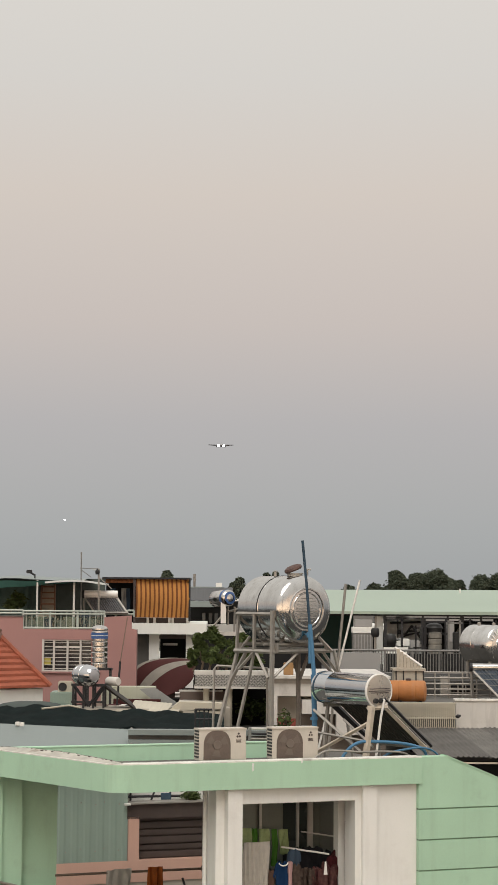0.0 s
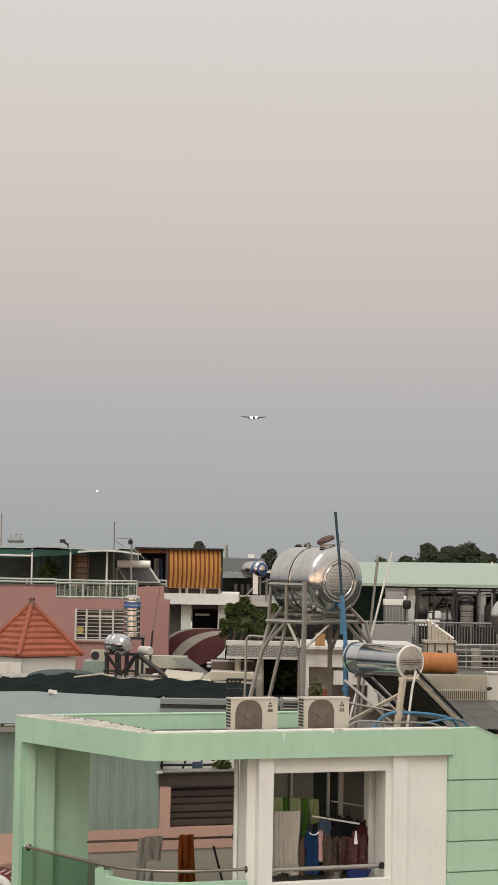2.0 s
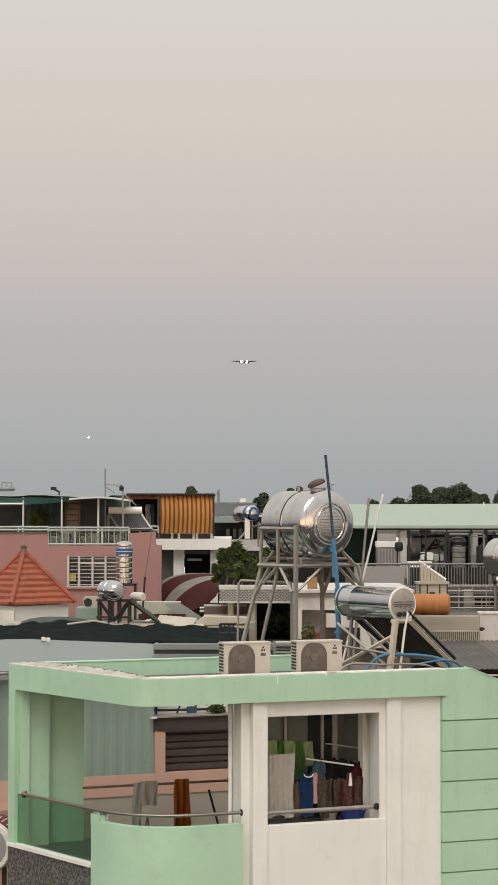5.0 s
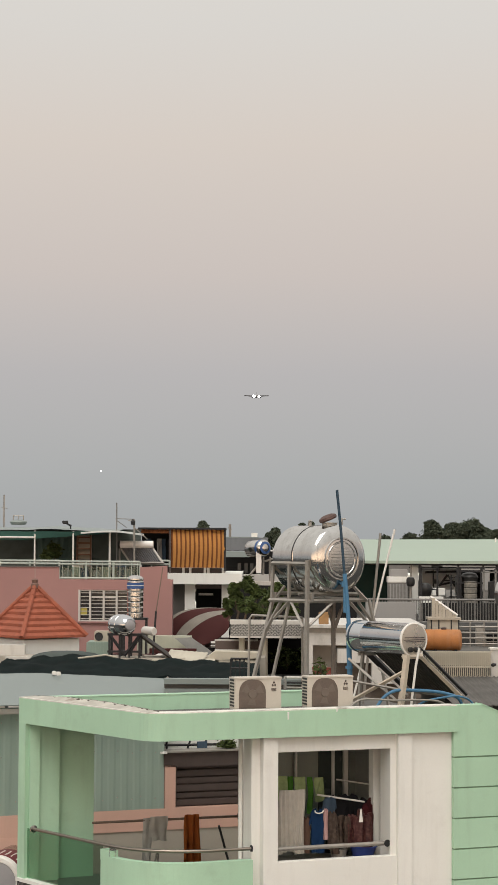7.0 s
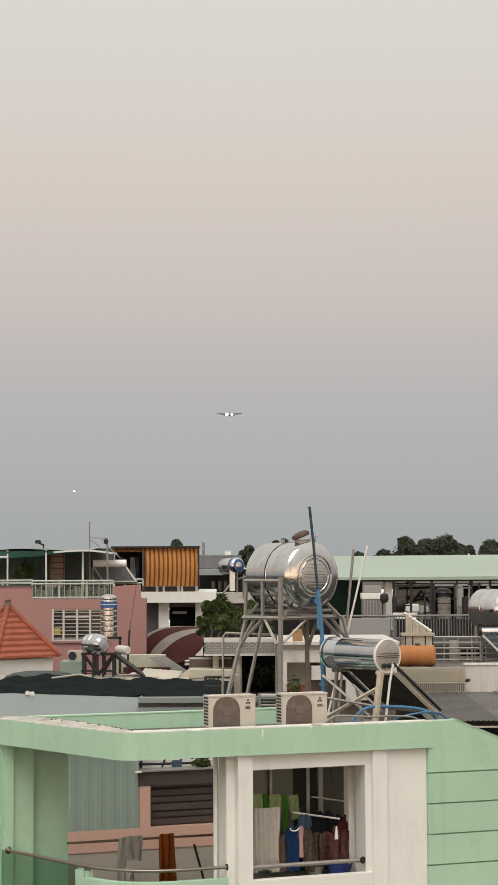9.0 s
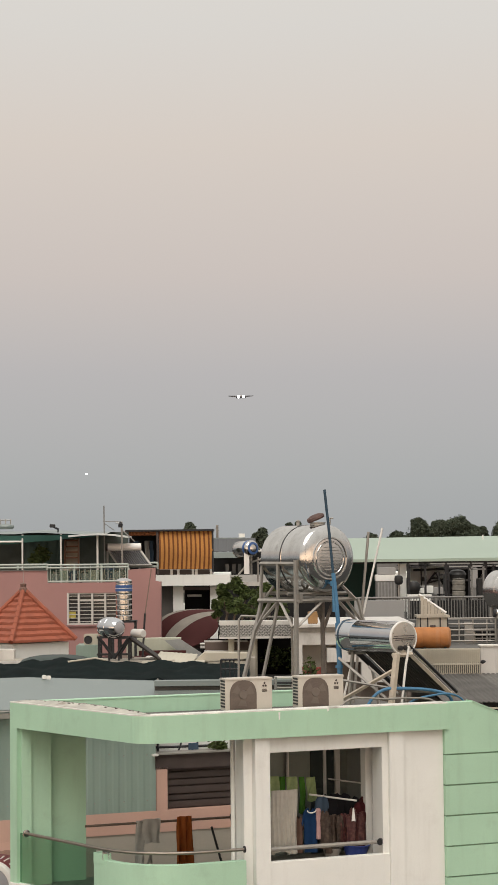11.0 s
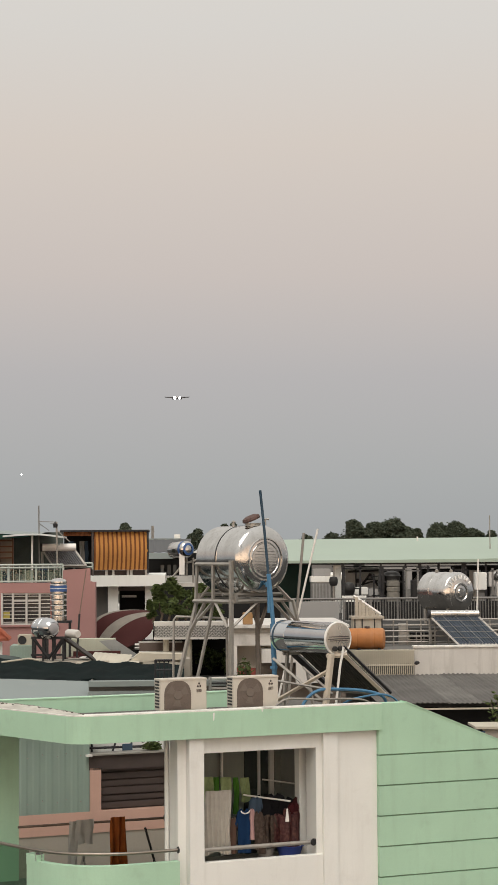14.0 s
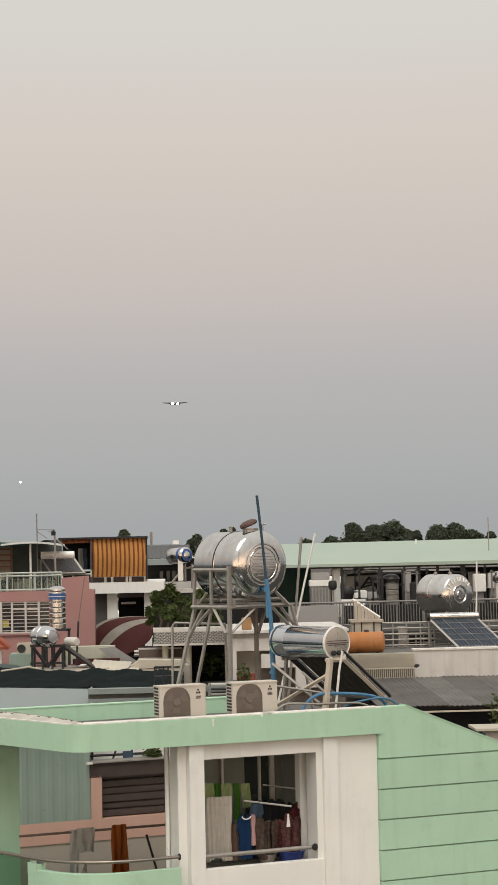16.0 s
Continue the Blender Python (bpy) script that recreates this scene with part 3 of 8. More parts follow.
# ---- air conditioner outdoor units ----
def ac_unit(u, z, width=0.84, height=0.525, depth=0.30):
    t = thing("air_conditioner", "off-white air conditioner outdoor unit on the flat roof", "air conditioner", hp(u, 0.62, 12.02), TURN_H,
              "outdoor units on the green roof")
    z -= 12.02
    bm = B()
    box(bm, 0, width, 0.02, depth, z, z + height, 0.012)
    body = part("casing", bm, CASING, t)
    bm = B()
    box(bm, -0.006, width + 0.006, 0.008, depth + 0.006, z + height - 0.02, z + height + 0.012, 0.006)
    part("lid", bm, CASING, t)
    # rounded fan opening as a flat plate, recess shade in its brown colour
    bm = B()
    cx, cz, rr = 0.315, z + 0.262, 0.24
    slab_y(bm, [(cx - rr, z + 0.02), (cx + rr, z + 0.02)] + [(cx + rr * math.copysign(abs(math.cos(a)) ** 0.7, math.cos(a)), cz + 0.0 + rr * math.sin(a)) for a in [i * math.pi / 16 for i in range(17)]], 0.012, 0.02)
    part("fan_recess", bm, mat_recess, body, "brownish fan opening with its shade painted on a flat plate")
    bm = B()
    lathe(bm, [(0, 0.012), (0.07, 0.012), (0.075, 0), (0, 0)], axis_at((cx, 0.012, cz), (0, -1, 0)), 20)
    for k in range(3):
        a = k * 2.094 + 0.4
        q = [Vector((cx + math.cos(a + da) * r, 0.009, cz + math.sin(a + da) * r)) for r, da in ((0.06, -0.3), (0.2, -0.35), (0.21, 0.45), (0.06, 0.5))]
        bm.faces.new([bm.verts.new(p) for p in q])
    part("fan", bm, mat_fan, body)
    bm = B()
    for r in (0.09, 0.16, 0.225):
        tube(bm, [(cx + r * math.cos(a), 0.003, cz + r * math.sin(a)) for a in [i * math.pi / 12 for i in range(25)]], 0.0012, 4, caps=False)
    part("fan_guard", bm, mat_recess, body)
    # louvred coil end
    for k in range(9):
        bm = B()
        zz = z + 0.05 + k * 0.053
        box(bm, -0.004, 0.006, 0.05, depth - 0.04, zz, zz + 0.03)
        part("coil_slot", bm, BLACK_RUBBER, body)
    bm = B()
    for dx, dz in ((0, 0.045), (-0.022, 0.0), (0.022, 0.0)):
        prism_pts = [(0.70 + dx, z + 0.40 + dz - 0.022), (0.70 + dx + 0.02, z + 0.40 + dz), (0.70 + dx, z + 0.40 + dz + 0.022), (0.70 + dx - 0.02, z + 0.40 + dz)]
        slab_y(bm, prism_pts, 0.013, 0.02)
    part("badge", bm, BROWN_SHUTTER, body)
    bm = B()
    for k in range(3):
        box(bm, 0.655, 0.745, 0.015, 0.02, z + 0.30 + k * 0.018, z + 0.31 + k * 0.018)
    part("plate_lines", bm, BROWN_SHUTTER, body)
    for x in (0.12, width - 0.17):
        bm = B()
        box(bm, x, x + 0.05, 0.0, depth + 0.03, 0.0, z + 0.005)
        part("foot", bm, CONCRETE, t)
    return t


# recess colour holds both the brown fins and their shade
mat_recess = mat("coil_fins_painted_shade", (0.135, 0.105, 0.088), 0.7, vary=0.25, scale=6)
mat_fan = mat("grey_brown_fan_plastic", (0.165, 0.133, 0.112), 0.5, vary=0.1, scale=6)
ac_unit(1.672, 12.265)
ac_unit(2.990, 12.262)

# ---- large stainless water tank on its stand ----
BROWN_LID = mat("dull_red_brown_plastic", (0.085, 0.048, 0.04), 0.6, vary=0.3, scale=8)
AX, BX = Vector((0.56, -0.8285, 0)), Vector((0.8285, 0.56, 0))
FACE = Vector((1.664, 35.300, 14.769))
RT, LT = 0.655, 1.34
tank = thing("water_tank", "large horizontal stainless steel water tank on a steel stand", "water tank", (FACE.x, FACE.y, FACE.z - RT))
m = axis_at(Vector((0, 0, RT)) - AX * LT, AX)
bm = B()
prof = [(0, -0.13), (0.22, -0.122), (0.42, -0.09), (0.56, -0.045), (0.63, -0.005), (RT, 0.02)]
h = 0.05
while h < LT - 0.04:
    prof += [(RT, h)]
    if abs(h - 0.65) < 0.04 or abs(h - 1.13) < 0.02:
        prof += [(RT - 0.012, h + 0.008), (RT - 0.012, h + 0.022), (RT, h + 0.03)]
    h += 0.08
prof += [(RT, LT - 0.03), (0.645, LT), (0.60, LT + 0.045), (0.50, LT + 0.085), (0.425, LT + 0.10), (0.415, LT + 0.118), (0.395, LT + 0.118), (0.385, LT + 0.10),
         (0.345, LT + 0.104), (0.335, LT + 0.118), (0.32, LT + 0.118), (0.31, LT + 0.108), (0, LT + 0.118)]
lathe(bm, prof, m, 64)
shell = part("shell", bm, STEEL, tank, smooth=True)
bm = B()
for k in range(8):
    w = 0.26 * math.sqrt(max(0.05, 1 - ((k - 3.5) / 4.2) ** 2))
    c = Vector((0, 0, RT)) + AX * 0.118 + Vector((0, 0, (k - 3.5) * 0.062))
    tube(bm, [c - BX * w, c + BX * w], 0.009, 6)
part("embossed_bars", bm, GALV, shell, "raised bars on the round end")
bm = B()
lathe(bm, [(RT + 0.004, 0.66), (RT + 0.010, 0.665), (RT + 0.010, 0.68), (RT + 0.004, 0.685)], m, 64)
part("dark_seam_band", bm, DARK_IRON, shell, smooth=True)
bm = B()
lid = Vector((0, 0, 2 * RT - 0.01)) - AX * 0.30
lathe(bm, [(0.15, 0), (0.15, 0.05), (0.165, 0.05), (0.165, 0.065), (0, 0.067)], axis_at(lid, (0, 0, 1)), 24)
part("manhole_neck", bm, GALV, tank, smooth=True)
bm = B()
lathe(bm, [(0, 0), (0.17, 0.0), (0.185, 0.03), (0.17, 0.07), (0.10, 0.10), (0, 0.11)], axis_at(lid + Vector((-0.02, 0, 0.115)), Vector((-0.40, -0.12, 1.0))), 24)
part("manhole_lid", bm, BROWN_LID, tank, "dull red-brown manhole lid left ajar", smooth=True)
bm = B()
lathe(bm, [(0.035, 0), (0.035, 0.09), (0.05, 0.1), (0, 0.13)], axis_at(Vector((0, 0, 2 * RT - 0.01)) - AX * 0.95, (0, 0, 1)), 12)
tube(bm, [lid + Vector((0.25, 0.1, 0.02)), lid + Vector((0.25, 0.1, 0.14)), lid + Vector((0.32, 0.1, 0.14))], 0.02, 8)
part("vent_pipe", bm, GALV, tank, smooth=True)
bm = B()
o = Vector((0, 0, 0.17)) + AX * 0.10
tube(bm, [o - AX * 0.1, o + AX * 0.10, o + AX * 0.10 + Vector((0, 0, -0.55))], 0.028, 10)
lathe(bm, [(0.05, -0.05), (0.05, 0.05)], axis_at(o + AX * 0.08, (0, 0, 1)), 12)
part("outlet_pipe", bm, BLUE_PVC, tank, smooth=True)

stand = thing("tank_stand", "galvanised steel angle stand with splayed legs under the large water tank", "stand", (FACE.x, FACE.y, 11.70))
so = Vector((FACE.x, FACE.y, 11.70))
STAND_BARS = [
    ("post", (1.049, 35.000, 14.749), (1.034, 35.000, 11.706), 0.068), ("post", (0.404, 36.000, 14.697), (0.370, 36.000, 13.923), 0.05), ("post", (0.709, 35.500, 14.679), (0.708, 35.500, 13.938), 0.052),
    ("post", (1.455, 36.700, 14.691), (1.453, 36.700, 13.937), 0.05),
    ("rail", (0.371, 36.000, 14.674), (1.070, 35.000, 14.673), 0.055), ("rail", (0.326, 36.000, 13.946), (1.090, 34.970, 13.954), 0.058),
    ("rail", (1.015, 35.000, 13.953), (2.241, 35.750, 13.964), 0.058), ("rail", (0.371, 36.020, 13.968), (1.453, 36.700, 13.971), 0.05), ("rail", (2.241, 35.750, 13.964), (1.453, 36.700, 13.971), 0.05),
    ("splayed_leg", (0.393, 36.050, 13.944), (0.246, 35.950, 13.321), 0.062), ("splayed_leg", (0.246, 35.950, 13.344), (-0.145, 35.800, 11.719), 0.062),
    ("splayed_leg", (0.709, 35.550, 13.937), (0.621, 35.600, 13.459), 0.05), ("splayed_leg", (0.621, 35.600, 13.482), (0.233, 35.700, 11.706), 0.05),
    ("splayed_leg", (2.288, 35.800, 13.963), (2.413, 35.850, 13.449), 0.05), ("splayed_leg", (2.413, 35.850, 13.471), (2.716, 35.950, 11.683), 0.05),
    ("brace", (0.557, 35.750, 13.931), (0.257, 35.900, 13.346), 0.058), ("brace", (0.697, 35.500, 13.927), (0.412, 35.700, 13.588), 0.048), ("brace", (0.741, 35.450, 13.940), (0.972, 35.050, 13.451), 0.05),
    ("brace", (0.449, 36.000, 13.968), (0.627, 35.900, 14.228), 0.04), ("brace", (1.059, 35.000, 13.975), (1.307, 35.500, 14.215), 0.045), ("brace", (1.974, 35.550, 14.225), (2.237, 35.700, 13.955), 0.05),
    ("brace", (1.554, 35.350, 13.921), (1.048, 35.030, 13.441), 0.042), ("brace", (1.884, 35.550, 13.937), (2.346, 35.850, 13.426), 0.05), ("brace", (2.056, 35.650, 13.945), (2.416, 35.900, 13.446), 0.05),
    
]
for nm, p, q, w in STAND_BARS:
    bm = B()
    bar(bm, Vector(p) - so, Vector(q) - so, w)
    part(nm, bm, GALV, stand)
for s in (0.08, 0.36, 0.64, 0.92):
    bm = B()
    c0 = AX * (-0.06 - 1.22 * s)
    bar(bm, c0 - BX * 0.6 + Vector((0, 0, FACE.z - RT - 11.73)), c0 + BX * 0.6 + Vector((0, 0, FACE.z - RT - 11.73)), 0.05)
    part("bearer", bm, GALV, stand)
for c in (AX * -0.06 - BX * 0.6, AX * -1.28 - BX * 0.6, AX * -0.06 + BX * 0.6, AX * -1.28 + BX * 0.6):
    bm = B()
    bar(bm, c + Vector((0, 0, 2.24)), c + Vector((0, 0, 2.40)), 0.06)
    part("packing_block", bm, GALV, stand)
bm = B()
bar(bm, Vector((1.576, 35.600, 13.924)) - so, Vector((1.583, 35.600, 11.671)) - so, 0.065)
column = part("centre_column", bm, BROWN_STEEL_SHADE, stand, "brown weathered column")
for p, q in (((1.454, 35.600, 13.902), (1.597, 35.600, 13.415)), ((1.787, 35.600, 13.924), (1.608, 35.600, 13.415))):
    bm = B()
    bar(bm, Vector(p) - so, Vector(q) - so, 0.05)
    part("column_strut", bm, BROWN_STEEL_SHADE, column)

# pipe frame beside the stand
pf = thing("pipe_scaffold", "pale galvanised pipe scaffold beside the tank stand", "scaffold", (-0.091, 36.6, 11.70))
o = Vector((-0.091, 36.6, 11.70))
bm = B()
tube(bm, [Vector((-0.091, 36.6, 11.70)) - o, Vector((-0.068, 36.600, 13.553)) - o, Vector((-0.023, 36.600, 13.621)) - o, Vector((1.005, 36.800, 13.564)) - o], 0.024, 8)
part("hoop", bm, GALV, pf, smooth=True)
bm = B()
tube(bm, [Vector((1.005, 36.800, 13.564)) - o, Vector((1.005, 36.8, 11.70)) - o], 0.024, 8)
part("upright", bm, GALV, pf, smooth=True)

# ---- poles ----
def pole(name, label, pieces, mats):
    base = Vector(pieces[-1][1])
    t = thing(name, label, "pole", tuple(base))
    for (p, q, r, nm), mm in zip(pieces, mats):
        bm = B()
        tube(bm, [Vector(p) - base, Vector(p).lerp(Vector(q), 0.5) - base + Vector((0.006, 0, 0)), Vector(q) - base], r, 10)
        part(nm, bm, mm, t, smooth=True)
    return t


blue_pole = pole("blue_pipe_pole", "leaning blue plastic pipe pole, darker towards its tip",
     [((1.545, 33.400, 16.054), (1.688, 33.400, 14.479), 0.026, "upper_pipe"), ((1.688, 33.400, 14.511), (1.769, 33.400, 13.576), 0.040, "middle_pipe"),
      ((1.759, 33.400, 13.596), (1.797, 33.4, 12.02), 0.050, "lower_pipe")], [DARK_BLUE_PVC, BLUE_PVC, BLUE_PVC])
for y in (0.25, 0.75):
    bm = B()
    lathe(bm, [(0.07, 0), (0.07, 0.05)], axis_at((-0.02, 0, y), (0, 0, 1)), 12)
    part("coupling", bm, BLUE_PVC, blue_pole, smooth=True)
pole("thin_pole", "thin white plastic pole leaning beside the tank stand", [((2.811, 36.000, 15.359), (1.917, 36.0, 11.70), 0.022, "pole_shaft")], [WHITE_METAL])
pole("thin_pole", "thin grey metal pole leaning beside the tank stand", [((2.551, 36.300, 15.283), (2.181, 36.3, 11.70), 0.028, "pole_shaft")], [GALV])

# ---- solar water heater on the flat roof ----
F2 = Vector((2.832, 31.900, 13.382))
heater = thing("solar_water_heater", "solar water heater with a polished steel drum and black tubes", "solar heater", (F2.x, F2.y, 12.02))
o = Vector((F2.x, F2.y, 12.02))
R2, L2 = 0.285, 1.62
m = axis_at(F2 - o - AX * L2, AX)
bm = B()
lathe(bm, [(0, -0.02), (R2 - 0.03, -0.02), (R2, 0.01), (R2, 0.40), (R2 - 0.006, 0.41), (R2, 0.42), (R2, L2 - 0.03), (R2 + 0.005, L2 - 0.02)], m, 48)
part("drum", bm, STEEL_POLISH, heater, smooth=True)
bm = B()
lathe(bm, [(R2 + 0.004, L2 - 0.03), (R2 + 0.014, L2 - 0.025), (R2 + 0.014, L2 + 0.01), (R2 - 0.004, L2 + 0.018), (R2 - 0.012, L2 + 0.008)], m, 48)
cap = part("end_cap", bm, WHITE_METAL, heater, "pale end cap with a rolled rim", smooth=True)
bm = B()
lathe(bm, [(R2 - 0.010, L2 + 0.008), (R2 - 0.1, L2 + 0.014), (0, L2 + 0.016)], m, 48)
part("cap_plate", bm, CAP_STEEL, cap, "dull steel end plate", smooth=True)
bm = B()
c = F2 - o + AX * 0.022
for z, w in ((0.04, 0.22), (-0.03, 0.20), (0.0, 0.24)):
    tube(bm, [c + Vector((0, 0, z)) - BX * w, c + Vector((0, 0, z)) + BX * w], 0.008, 6)
part("rating_lines", bm, BROWN_SHUTTER, cap)
for kx in (-0.10, 0.02):
    bm = B()
    lathe(bm, [(0.045, 0), (0.045, 0.05), (0.02, 0.06), (0, 0.06)], axis_at(c + BX * kx + Vector((0, 0, -0.17)) - AX * 0.012, AX), 16)
    part("fitting", bm, BLACK_RUBBER, cap, smooth=True)
down = BX * 1.07 + Vector((0, 0, -0.86))
start = F2 - o + Vector((0, 0, -0.18)) + BX * 0.12
for k in range(16):
    bm = B()
    s = start - AX * (0.10 + k * 0.088)
    tube(bm, [s, s + down * 0.95], 0.027, 8)
    part("vacuum_tube", bm, TUBE, heater, smooth=True)
for off in (0.0, 0.085):
    bm = B()
    s = start - AX * off + Vector((0, 0, 0.05 - off))
    bar(bm, s, s + down * 1.02, 0.06 if off else 0.045)
    part("side_rail", bm, LEG_BEIGE if off else DARK_IRON, heater)
bm = B()
s = start - AX * 1.72 + Vector((0, 0, 0.02))
bar(bm, s, s + down * 1.02, 0.10)
part("side_rail", bm, DARK_IRON, heater)
bm = B()
bar(bm, start + down, start + down - AX * 1.6, 0.06)
part("bottom_rail", bm, GALV, heater)
for p, q, w, mm, nm in (((2.699, 31.750, 13.123), (2.567, 31.750, 12.051), 0.085, LEG_BEIGE, "leg"), ((2.624, 31.800, 13.091), (2.985, 31.950, 13.092), 0.06, LEG_BEIGE, "drum_cradle"),
                        ((2.010, 33.100, 13.074), (1.925, 33.100, 12.028), 0.05, GALV, "leg"), ((1.928, 33.100, 13.064), (2.354, 33.300, 13.063), 0.05, GALV, "drum_cradle"),
                        ((1.739, 32.700, 12.226), (2.633, 31.800, 12.824), 0.05, LEG_BEIGE, "cross_brace"), ((1.747, 33.000, 12.978), (2.518, 32.000, 12.325), 0.042, GALV, "cross_brace"),
                        ((2.263, 32.600, 12.840), (2.729, 31.900, 12.412), 0.035, GALV, "cross_brace"), ((1.715, 32.600, 12.618), (2.582, 31.800, 12.519), 0.03, GALV, "cross_brace")):
    bm = B()
    bar(bm, Vector(p) - o, Vector(q) - o, w)
    part(nm, bm, mm, heater)
for off in (0.12, 1.45):
    bm = B()
    e = start + down - AX * off
    bar(bm, Vector((e.x, e.y, 0.0)), Vector((e.x, e.y, e.z)), 0.05)
    part("leg", bm, GALV, heater)
bm = B()
lathe(bm, [(R2 + 0.002, 0.06), (R2 + 0.008, 0.065), (R2 + 0.008, 0.10), (R2 + 0.002, 0.105)], m, 48)
part("drum_strap", bm, DARK_BLUE_PVC, heater, "dark blue strap round the drum", smooth=True)
bm = B()
e = F2 - o + AX * 0.06 + Vector((0, 0, -0.15)) + BX * 0.05
tube(bm, [e - AX * 0.04, e + AX * 0.03, Vector((e.x - 0.06, e.y, e.z - 0.3)) + AX * 0.03, Vector((e.x - 0.17, e.y - 0.02, 0.02)) + AX * 0.03], 0.022, 8)
part("drain_pipe", bm, WHITE_METAL, heater, "white plastic drain pipe", smooth=True)


def hose(label, pts, r, mm):
    bm = B()
    out = []
    pts = [Vector(q) for q in pts]
    for i in range(len(pts) - 1):
        p0, p1, p2, p3 = pts[max(i - 1, 0)], pts[i], pts[i + 1], pts[min(i + 2, len(pts) - 1)]
        for k in range(6):
            t = k / 6
            out.append(0.5 * ((2 * p1) + (p2 - p0) * t + (2 * p0 - 5 * p1 + 4 * p2 - p3) * t * t + (3 * p1 - p0 - 3 * p2 + p3) * t ** 3))
    out.append(pts[-1])
    tube(bm, out, r, 8)
    return solid("water_hose", bm, mm, label, "hose", smooth=True)


hose("faded blue plastic water pipe looping over the flat roof", [hp(4.280, 0.800, 12.126), hp(4.464, 0.800, 12.385), hp(4.702, 0.800, 12.506), hp(5.039, 0.800, 12.507), hp(5.444, 0.800, 12.476), hp(5.753, 0.800, 12.418), hp(5.955, 0.850, 12.329), hp(6.057, 0.900, 12.162)], 0.028, BLUE_PVC)
hose("pale blue hose lying on the flat roof", [hp(4.911, 0.600, 12.182), hp(5.161, 0.600, 12.322), hp(5.513, 0.650, 12.377), hp(5.858, 0.700, 12.393), hp(6.153, 0.800, 12.297), hp(6.337, 0.900, 12.093)], 0.018, BLUE_PVC)
hose("grey hose lying along the roof edge", [hp(3.609, 0.500, 12.192), hp(3.862, 0.500, 12.377), hp(4.147, 0.500, 12.398), hp(4.520, 0.500, 12.368), hp(5.028, 0.550, 12.359), hp(5.455, 0.600, 12.313), hp(5.862, 0.800, 12.117)], 0.018, GALV)

pipes = thing("roof_pipes", "pale pipes running behind the air conditioners", "pipes", hp(0, 0, 0), TURN_H)
for z, r, mm in ((12.522, 0.026, WHITE_OLD), (12.330, 0.022, GALV), (12.426, 0.02, DARK_IRON)):
    bm = B()
    tube(bm, [(3.858, 4.0, z + 0.01), (4.355, 4.0, z - 0.01)], r, 8)
    part("pipe", bm, mm, pipes, smooth=True)
for u in (3.858, 4.355):
    bm = B()
    box(bm, u, u + 0.04, 3.97, 4.03, 11.70, 12.552)
    part("pipe_post", bm, IRON_GREY, pipes)


# ---- laundry on the terrace ----
def cloth(label, category, centre, width, height, colour, folds=4, depth=0.05, name="cloth", seed=1, taper=0.0, group="laundry on the terrace"):
    """A hanging cloth: a folded sheet with thickness, hung from its top edge."""
    rng = random.Random(seed)
    bm = B()
    nx, nz = 26, 14
    front, back = [], []
    ph = rng.uniform(0, 6)
    for j in range(nz + 1):
        fr, bk = [], []
        s = j / nz
        for i in range(nx + 1):
            t = i / nx
            ww = width * (1 - taper * (1 - s))
            y = depth * (0.35 + 0.65 * s) * math.sin(folds * 2 * math.pi * t + ph + 0.5 * math.sin(3 * s + ph)) + 0.01 * math.sin(9 * t + 7 * s)
            x = (t - 0.5) * ww + 0.012 * math.sin(5 * s + ph + 6 * t)
            z = -s * height * (1 + 0.03 * math.sin(7 * t + ph))
            fr.append(bm.verts.new((x, y, z)))
            bk.append(bm.verts.new((x, y + 0.012, z)))
        front.append(fr)
        back.append(bk)
    for j in range(nz):
        for i in range(nx):
            bm.faces.new((front[j][i], front[j + 1][i], front[j + 1][i + 1], front[j][i + 1]))
            bm.faces.new((back[j][i], back[j][i + 1], back[j + 1][i + 1], back[j + 1][i]))
    for j in range(nz):
        bm.faces.new((front[j][0], back[j][0], back[j + 1][0], front[j + 1][0]))
        bm.faces.new((front[j][nx], front[j + 1][nx], back[j + 1][nx], back[j][nx]))
    for i in range(nx):
        bm.faces.new((front[0][i], front[0][i + 1], back[0][i + 1], back[0][i]))
        bm.faces.new((front[nz][i], back[nz][i], back[nz][i + 1], front[nz][i + 1]))
    ob = solid(name, bm, colour, label, category, group=group, smooth=True, loc=hp(*centre), turn=TURN_H)
    return ob


def fabric(name, c, vary=0.15):
    return mat(name, c, 0.9, vary=vary, scale=9, fine=120, bump=0.1, spec=0.1)


# rear clothes bar with two towels
bm = B()
tube(bm, [(-0.049, 3.3, 10.089), (2.730, 3.3, 10.082)], 0.022, 8)
rb = part("clothes_bar", bm, RUSTY, house, "dark rusty clothes bar", smooth=True)
bm = B()
lathe(bm, [(0, 0), (0.06, 0), (0.06, 0.02), (0, 0.03)], axis_at((2.719, 3.3, 10.082), (-1, 0, 0)), 14)
part("bar_flange", bm, DARK_IRON, rb)
GREY_TOWEL = fabric("grey_towel_cloth", (0.40, 0.385, 0.36))
BROWN_TOWEL = fabric("rust_brown_cloth", (0.30, 0.085, 0.022))
cloth("grey towel hung over the clothes bar", "towel", (0.960, 3.270, 10.131), 0.17, 0.95, GREY_TOWEL, 1, 0.015, "towel", 3)
cloth("grey towel hung over the clothes bar", "towel", (1.166, 3.250, 10.153), 0.33, 0.43, GREY_TOWEL, 2, 0.025, "towel", 4)
cloth("rust brown cloth hung over the clothes bar", "cloth", (1.798, 3.250, 10.161), 0.36, 0.95, BROWN_TOWEL, 2.5, 0.05, "hanging_cloth", 5, 0.25)
bm = B()
bar(bm, hp(2.359, 3.400, 9.917), hp(2.601, 3.4, FLOOR), 0.03)
